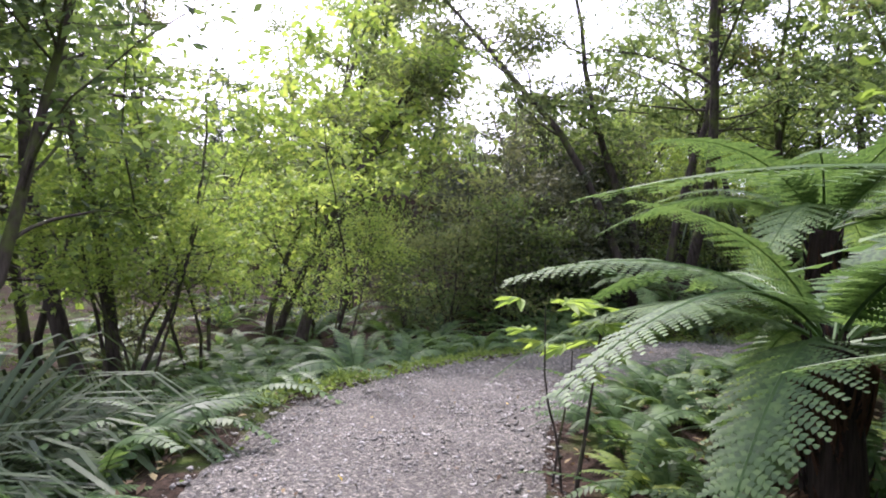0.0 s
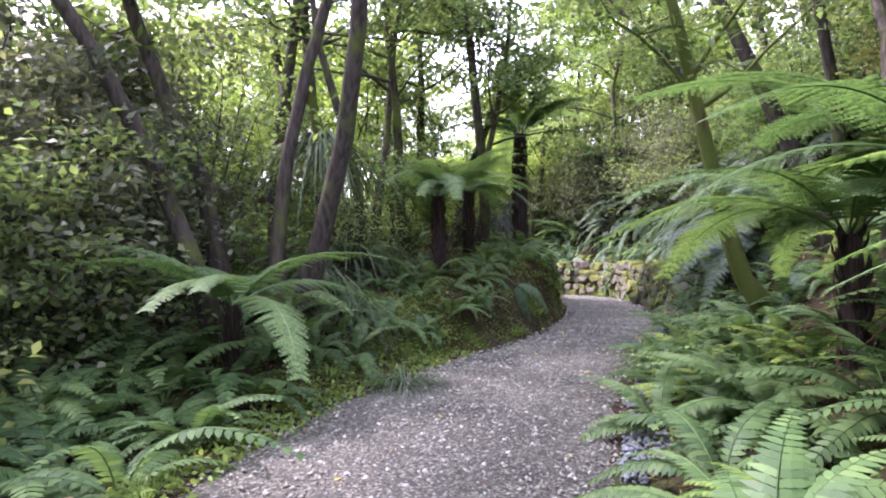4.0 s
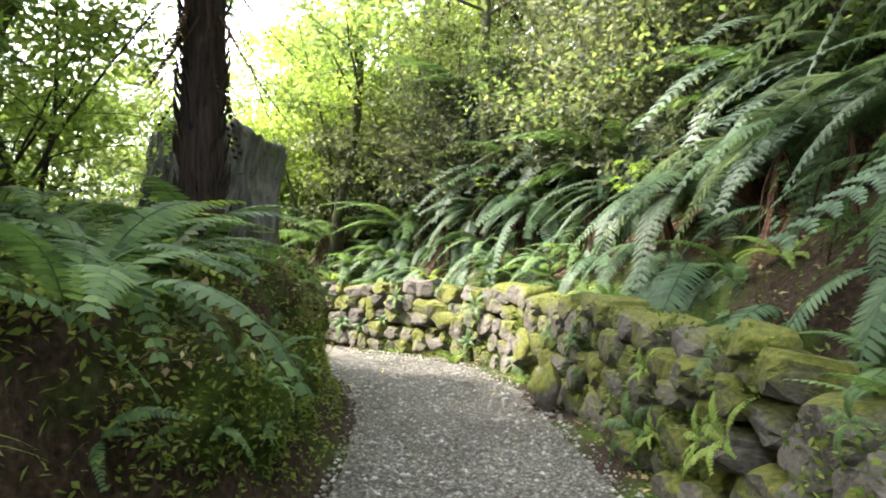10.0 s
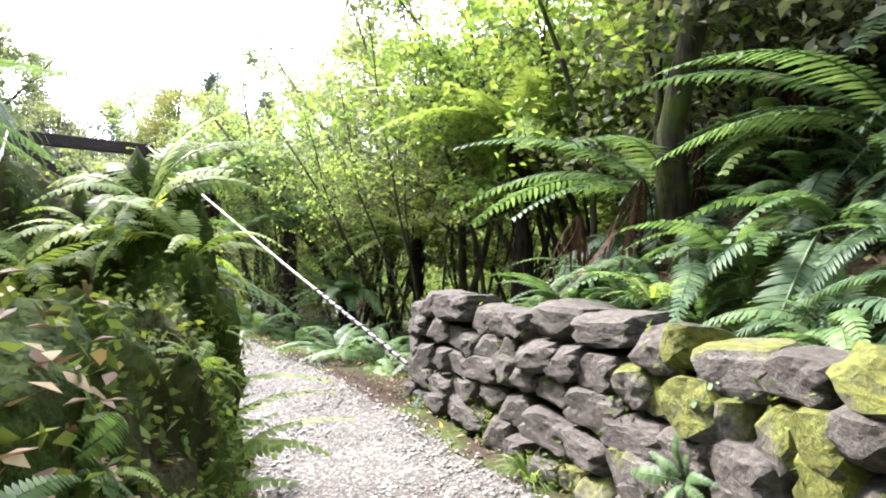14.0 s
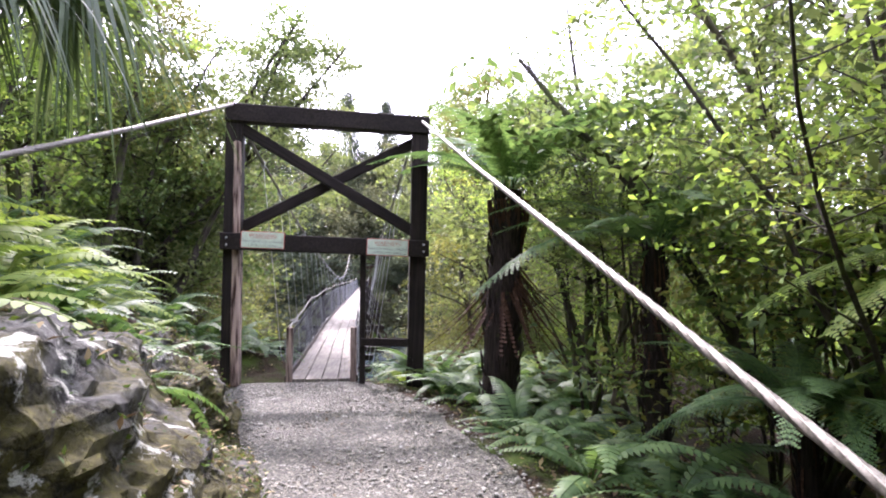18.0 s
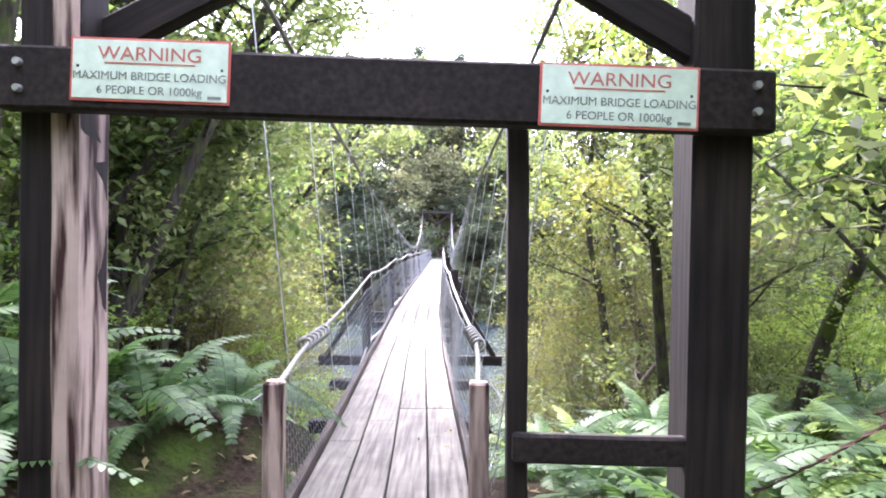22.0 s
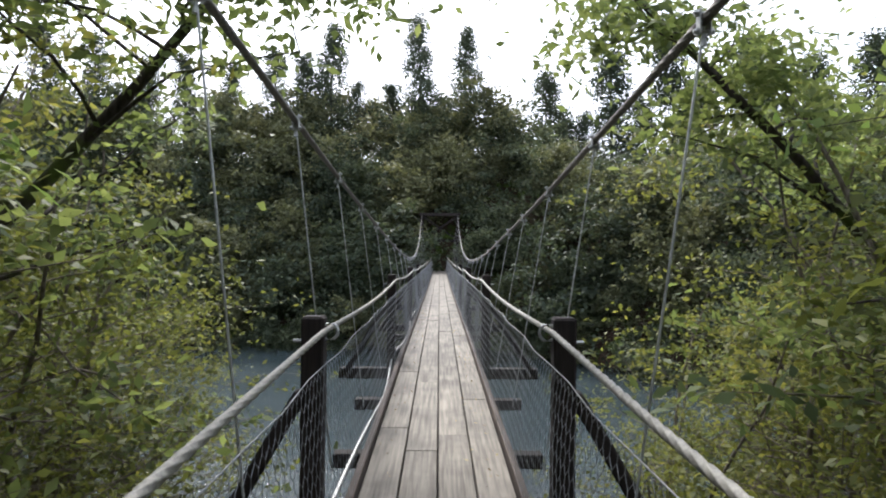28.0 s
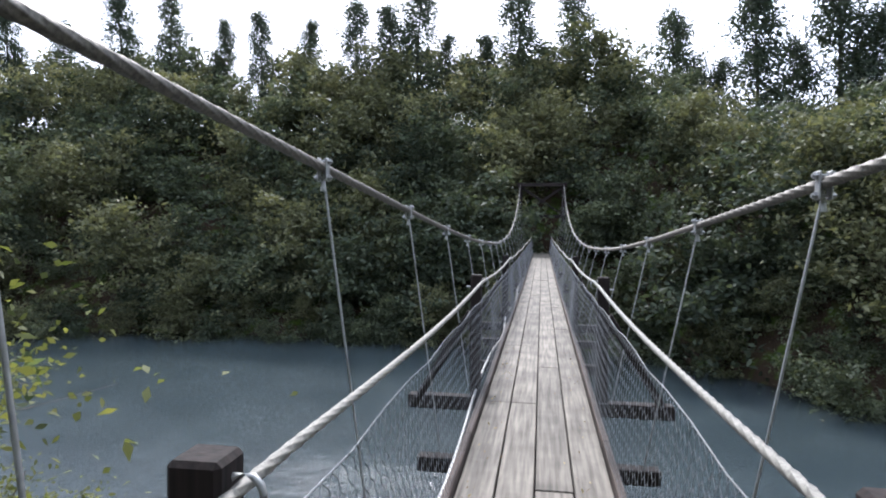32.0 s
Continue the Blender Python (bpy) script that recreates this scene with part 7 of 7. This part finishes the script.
stump = new("stump", stump_mesh())
stump.matrix_basis = pose(24.4, 18.85, 2.0, 3, 6, 30) @ Matrix.Diagonal((1.2, 1.16, 1.04, 1))
tagged(stump, "huge dark rotten tree stump on the bank", "stump")
for x, y, z, sx, sy, sz, rz in [(20.7, 15.5, 0.6, 1.0, 0.42, 0.64, 20), (22.2, 16.35, 0.68, 1.2, 0.55, 0.72, 27), (23.8, 17.4, 0.66, 1.1, 0.6, 0.90, 38), (25.05, 18.55, 0.6, 1.0, 0.6, 1.02, 52), (25.9, 20.05, 0.45, 0.85, 0.5, 1.05, 68), (26.2, 21.9, 0.5, 1.35, 0.62, 1.5, 86)]:
    ob = new("moss_mound", lump("moss_mound", x, sx, sy, sz, MOSS_BANK, 0.34 if y < 21 else 0.5))
    ob.matrix_basis = pose(x, y, z, 0, 0, rz)
    tagged(ob, "steep mossy earth bank edge above the path", "bank", "mossy banks")


# ---- gravel, river stones, litter, moss: too many to count ----
def pebbles(name, seed, C, size, mat, label, category):
    rngp = np.random.default_rng(seed)
    n = len(C)
    base = np.array([[1, 0, 0], [-1, 0, 0], [0, 1, 0], [0, -1, 0], [0, 0, 0.6], [0, 0, -0.6]], float)
    fac = np.array([[0, 2, 4], [2, 1, 4], [1, 3, 4], [3, 0, 4], [2, 0, 5], [1, 2, 5], [3, 1, 5], [0, 3, 5]])
    B = base[None] * rngp.uniform(0.6, 1.3, (n, 6, 1))
    a = rngp.uniform(0, 2 * np.pi, n)
    ca_, sa_ = np.cos(a)[:, None], np.sin(a)[:, None]
    X, Y = B[..., 0] * ca_ - B[..., 1] * sa_, B[..., 0] * sa_ + B[..., 1] * ca_
    S = (size[0] + (size[1] - size[0]) * rngp.uniform(0, 1, n) ** 2.5)[:, None] * 0.5
    V = np.stack([C[:, :1] + X * S, C[:, 1:2] + Y * S, C[:, 2:] + B[..., 2] * S], -1).reshape(-1, 3)
    F = (np.arange(n)[:, None, None] * 6 + fac[None]).reshape(-1, 3)
    ob = new(name, quad_mesh(name, V, F, mat))
    return tagged(ob, label, category, kind="stuff")


def on_path(rngp, n, q0=-1.0, q1=1.0, k0=8, k1=169):
    k = rngp.uniform(k0, k1 - 1, n)
    i = k.astype(int)
    f = (k - i)[:, None]
    q = rngp.uniform(q0, q1, n)[:, None]
    L = PL[i] * (1 - f) + PL[i + 1] * f
    R = PR[i] * (1 - f) + PR[i + 1] * f
    return np.concatenate([0.5 * (L + R) + 0.5 * (R - L) * q, np.zeros((n, 1))], 1)


rngp = np.random.default_rng(21)
C = on_path(rngp, 44000)
C[:, 2] = np.interp(C[:, 1], [17, 20, 24, 29, 33.5], [0, -0.08, -0.22, -0.10, 0.0]) + 0.014
pebbles("gravel", 1, C, (0.014, 0.062), PEBBLE, "loose grey gravel chips on the path", "gravel")
kk = [int(np.argmin(np.hypot(PC[:, 0] - a, PC[:, 1] - b))) for a, b in ((9.2, 10.2), (20.2, 13.6))]
C = on_path(rngp, 2600, 1.0, 1.28, kk[0], kk[1])
C[:, 2] = height(C[:, 0], C[:, 1]) + rngp.uniform(0.0, 0.03, len(C)) + 0.01
pebbles("river_stones", 2, C, (0.04, 0.10), COBBLE, "blue-grey river stones in the drain beside the path", "stones")


def cover(ob, n, seed, reach=0.02):
    """Places on a thing's skin, weighted to its upward and outward sides."""
    rc = np.random.default_rng(seed)
    me = ob.data
    V = np.empty(len(me.vertices) * 3); me.vertices.foreach_get("co", V)
    N = np.empty(len(me.vertices) * 3); me.vertex_normals.foreach_get("vector", N)
    M = np.array(ob.matrix_basis)
    W = V.reshape(-1, 3) @ M[:3, :3].T + M[:3, 3]
    i = rc.integers(0, len(W), n)
    patch = np.sin(W[i, 0] * 3.1) * np.cos(W[i, 1] * 2.7 + 1) + 0.6 * np.sin(W[i, 2] * 6.0 + W[i, 0] * 2)
    i = i[patch > -0.85]
    return W[i] + rc.normal(size=(len(i), 3)) * 0.03 + N.reshape(-1, 3)[i] * reach


def litter(name, seed, C, ln, mat, label, up=3.0):
    rl = np.random.default_rng(seed)
    V, F = leaf_cloud(rl, C, ln, ln * 0.5, up)
    return tagged(new(name, quad_mesh(name, V, F, mat)), label, "leaves" if mat is not MOSS_LEAF else "moss", kind="stuff")


C = on_path(rngp, 900, -1.05, 1.05)
C[:, 2] = np.interp(C[:, 1], [17, 20, 24, 29, 33.5], [0, -0.08, -0.22, -0.10, 0.0]) + 0.022
litter("leaf_litter", 3, C, 0.055, LITTER, "small brown and pale fallen leaves on the gravel")
C = on_path(rngp, 70, -1.0, 1.05)
C[:, 2] = np.interp(C[:, 1], [17, 20, 24, 29, 33.5], [0, -0.08, -0.22, -0.10, 0.0]) + 0.024
litter("yellow_leaves", 4, C, 0.08, YELLOW_LEAF, "scattered yellow fallen leaves")


def beside(rngq, n, box, test):
    x, y = rngq.uniform(box[0], box[1], n), rngq.uniform(box[2], box[3], n)
    e, s, _ = lie(x, y)
    m = test(x, y, e, s)
    return np.stack([x[m], y[m], height(x[m], y[m])], 1)


C = beside(rngp, 60000, (0, 34, 2, 36), lambda x, y, e, s: (e > 0.05) & (e < 4))
C[:, 2] += rngp.uniform(0, 0.05, len(C))
litter("forest_litter", 5, C[:14000], 0.085, LITTER, "brown leaf litter over the forest floor")
C = beside(rngp, 90000, (9, 33, 8, 33), lambda x, y, e, s: (e > 0.02) & (e < 2.2))
C[:, 2] += rngp.uniform(0, 0.09, len(C))
litter("moss_growth", 6, C[:26000], 0.045, MOSS_LEAF, "moss and small creeping leaves on the bank", 1.0)
C = beside(rngp, 300000, (11, 25, 12.5, 21), lambda x, y, e, s: (s < 0) & (e > 0.0) & (e < 1.9) & (np.sin(x * 2.9) * np.cos(y * 3.3) + 0.7 * np.sin(x * 6.1 + y * 4.2) > -0.35))
C[:, 2] += rngp.uniform(0, 0.10, len(C))
litter("bank_creeper", 12, C[:24000], 0.055, MOSS_LEAF, "small bright creeping plants and moss on the earth bank", 0.8)
C = beside(rngp, 60000, (3, 15, 4, 15), lambda x, y, e, s: (s < 0) & (e > -0.2) & (e < 0.42) & ((y > 7.6) | (np.sin(x * 5.0) * np.sin(y * 4.0) > 0.55)))
C[:, 2] = np.maximum(C[:, 2], -0.05) + rngp.uniform(0, 0.07, len(C))
litter("verge_grass", 7, C[:14000], 0.075, GRASS, "short bright green grass along the path edge", 0.2)
# creeping moss over the wall's stones and the bank's mounds
si = rngp.integers(1, 89, 16000)
hz = rngp.uniform(0, 1.12, 16000) ** 1.4
tq = si / 89.0
keep = (np.sin(si * 0.9 + 5 * hz) + np.sin(si * 0.37 - 9 * hz) > 0.15) & ((rngp.uniform(0, 1, 16000) > np.clip((tq - 0.5) * 2.2, 0, 0.86)) | (hz < 0.3))
d_ = WALL_LINE[np.clip(si + 1, 0, 89)] - WALL_LINE[si - 1]
d_ /= np.linalg.norm(d_, axis=1)[:, None]
nr = np.stack([d_[:, 1], -d_[:, 0]], 1)
pp = WALL_LINE[si] + nr * (0.13 * hz - 0.14 + rngp.uniform(-0.03, 0.05, 16000))[:, None] + d_ * rngp.uniform(-0.1, 0.1, (16000, 1))
C = np.column_stack([pp, hz + np.interp(pp[:, 1], [17, 20, 24], [0, -0.08, -0.22])])[keep]
litter("wall_moss", 8, C, 0.05, MOSS_LEAF, "moss and small ferns creeping over the wall stones", 0.3)

# ferns and small plants rooted in the bank's faces and between the wall's stones
rf = np.random.default_rng(61)
BANK_FERNS = tagged(empty("bank_ferns"), "small ferns rooted in the mossy bank and wall", "ferns", kind="stuff")
for ob, n, kinds, sc in [(o, 34 if o.location.y > 21 else 16, LIT_ONE if o.location.y > 19.5 else FERN_ONE, (0.4, 0.8) if o.location.y > 21 else (0.16, 0.36)) for o in bpy.data.objects if o.name.startswith("moss_mound")]:
    M = ob.matrix_basis
    vs = [v for v in ob.data.vertices if v.normal.z > -0.15 and (M @ v.co).z > 0.25]
    for _ in range(n):
        v = vs[int(rf.integers(len(vs)))]
        nn = (M.to_3x3() @ v.normal + Vector((0, 0, 0.7))).normalized()
        k = float(rf.uniform(*sc))
        stuff_copy(kinds[int(rf.integers(len(kinds)))], Matrix.Translation(M @ v.co) @ nn.to_track_quat("Z", "Y").to_matrix().to_4x4() @ pose(0, 0, -0.02, 0, 0, float(rf.uniform(0, 360))) @ Matrix.Diagonal((k, k, k, 1)), BANK_FERNS)
for _ in range(24):
    i = int(rf.integers(3, 66))
    d = WALL_LINE[i + 1] - WALL_LINE[i - 1]
    nrm = np.array([d[1], -d[0]]) / np.linalg.norm(d)
    p = WALL_LINE[i] - nrm * 0.08
    k = float(rf.uniform(0.16, 0.42))
    nn = Vector((-nrm[0], -nrm[1], 0.7)).normalized()
    stuff_copy((FERN_ONE + LIT_ONE)[int(rf.integers(5))], Matrix.Translation((p[0], p[1], float(rf.uniform(0.1, 1.0)))) @ nn.to_track_quat("Z", "Y").to_matrix().to_4x4() @ Matrix.Diagonal((k, k, k, 1)), BANK_FERNS)

mounds = [o for o in bpy.data.objects if o.name.startswith("moss_mound")]
C = np.concatenate([cover(o, 13000, 40 + k, 0.0) for k, o in enumerate(mounds)])
litter("bank_moss", 9, C, 0.042, MOSS_LEAF, "thick moss and creeping leaves on the bank face", 0.3)

C = np.concatenate([cover(o, 7000, 90 + k, 0.02) for k, o in enumerate(mounds[:4])])
litter("bank_litter", 19, C[C[:, 2] > 1.02], 0.055, LITTER, "brown fallen leaves along the top of the bank")
litter("stump_moss", 17, cover(stump, 9000, 66, 0.01), 0.036, MOSS_LEAF, "dark moss and small creepers over the rotten stump", 0.3)
outs = [o for o in bpy.data.objects if o.name.startswith("rock_outcrop")]
C = np.concatenate([cover(o, 5200, 70 + k, 0.0) for k, o in enumerate(outs)])
litter("rock_moss", 14, C, 0.04, MOSS_LEAF, "moss and dry creeping stems over the layered rock", 0.4)
litter("rock_litter", 15, C[::3] + np.array([0.0, 0.0, 0.012]), 0.06, LITTER, "brown leaves caught on the layered rock")

# small leaves blown along the deck's edges
yd = rngp.uniform(34.4, 60, 420)
sg = np.sign(rngp.uniform(-1, 1, 420)) * np.clip(0.43 - np.abs(rngp.normal(size=420)) * 0.10, 0, 0.43)
C = np.stack([np.interp(yd, [33.5, 36, 40, 45, 52, 93], [27.22, 27.15, 27.02, 26.94, 26.93, 26.90]) + sg, yd, np.interp(yd, [33.5, 37, 41, 46, 52, 70], [0.05, -0.02, -0.06, 0.03, 0.10, 0.10]) + 0.008], 1)
litter("deck_litter", 11, C, 0.035, LITTER, "small brown leaves along the edges of the deck")

# patterns that were only copied from are taken away again
for ob in T_FAR + FERN_FAR + BLUE_FAR + LIT_FAR + FERN_ONE + LIT_ONE + BLUE_ONE + FERN_BLUE + FERN + FERN_LIT + T_BUSH + T_TALL + T_STEMS + T_CONIF + T_DARK + T_BACK + T_MOSS + HANGING + HANG_ONE + TREE_FERN + [DEAD_FERN]:
    if ob.name not in USED:
        for c in list(ob.children):
            bpy.data.objects.remove(c)
        bpy.data.objects.remove(ob)
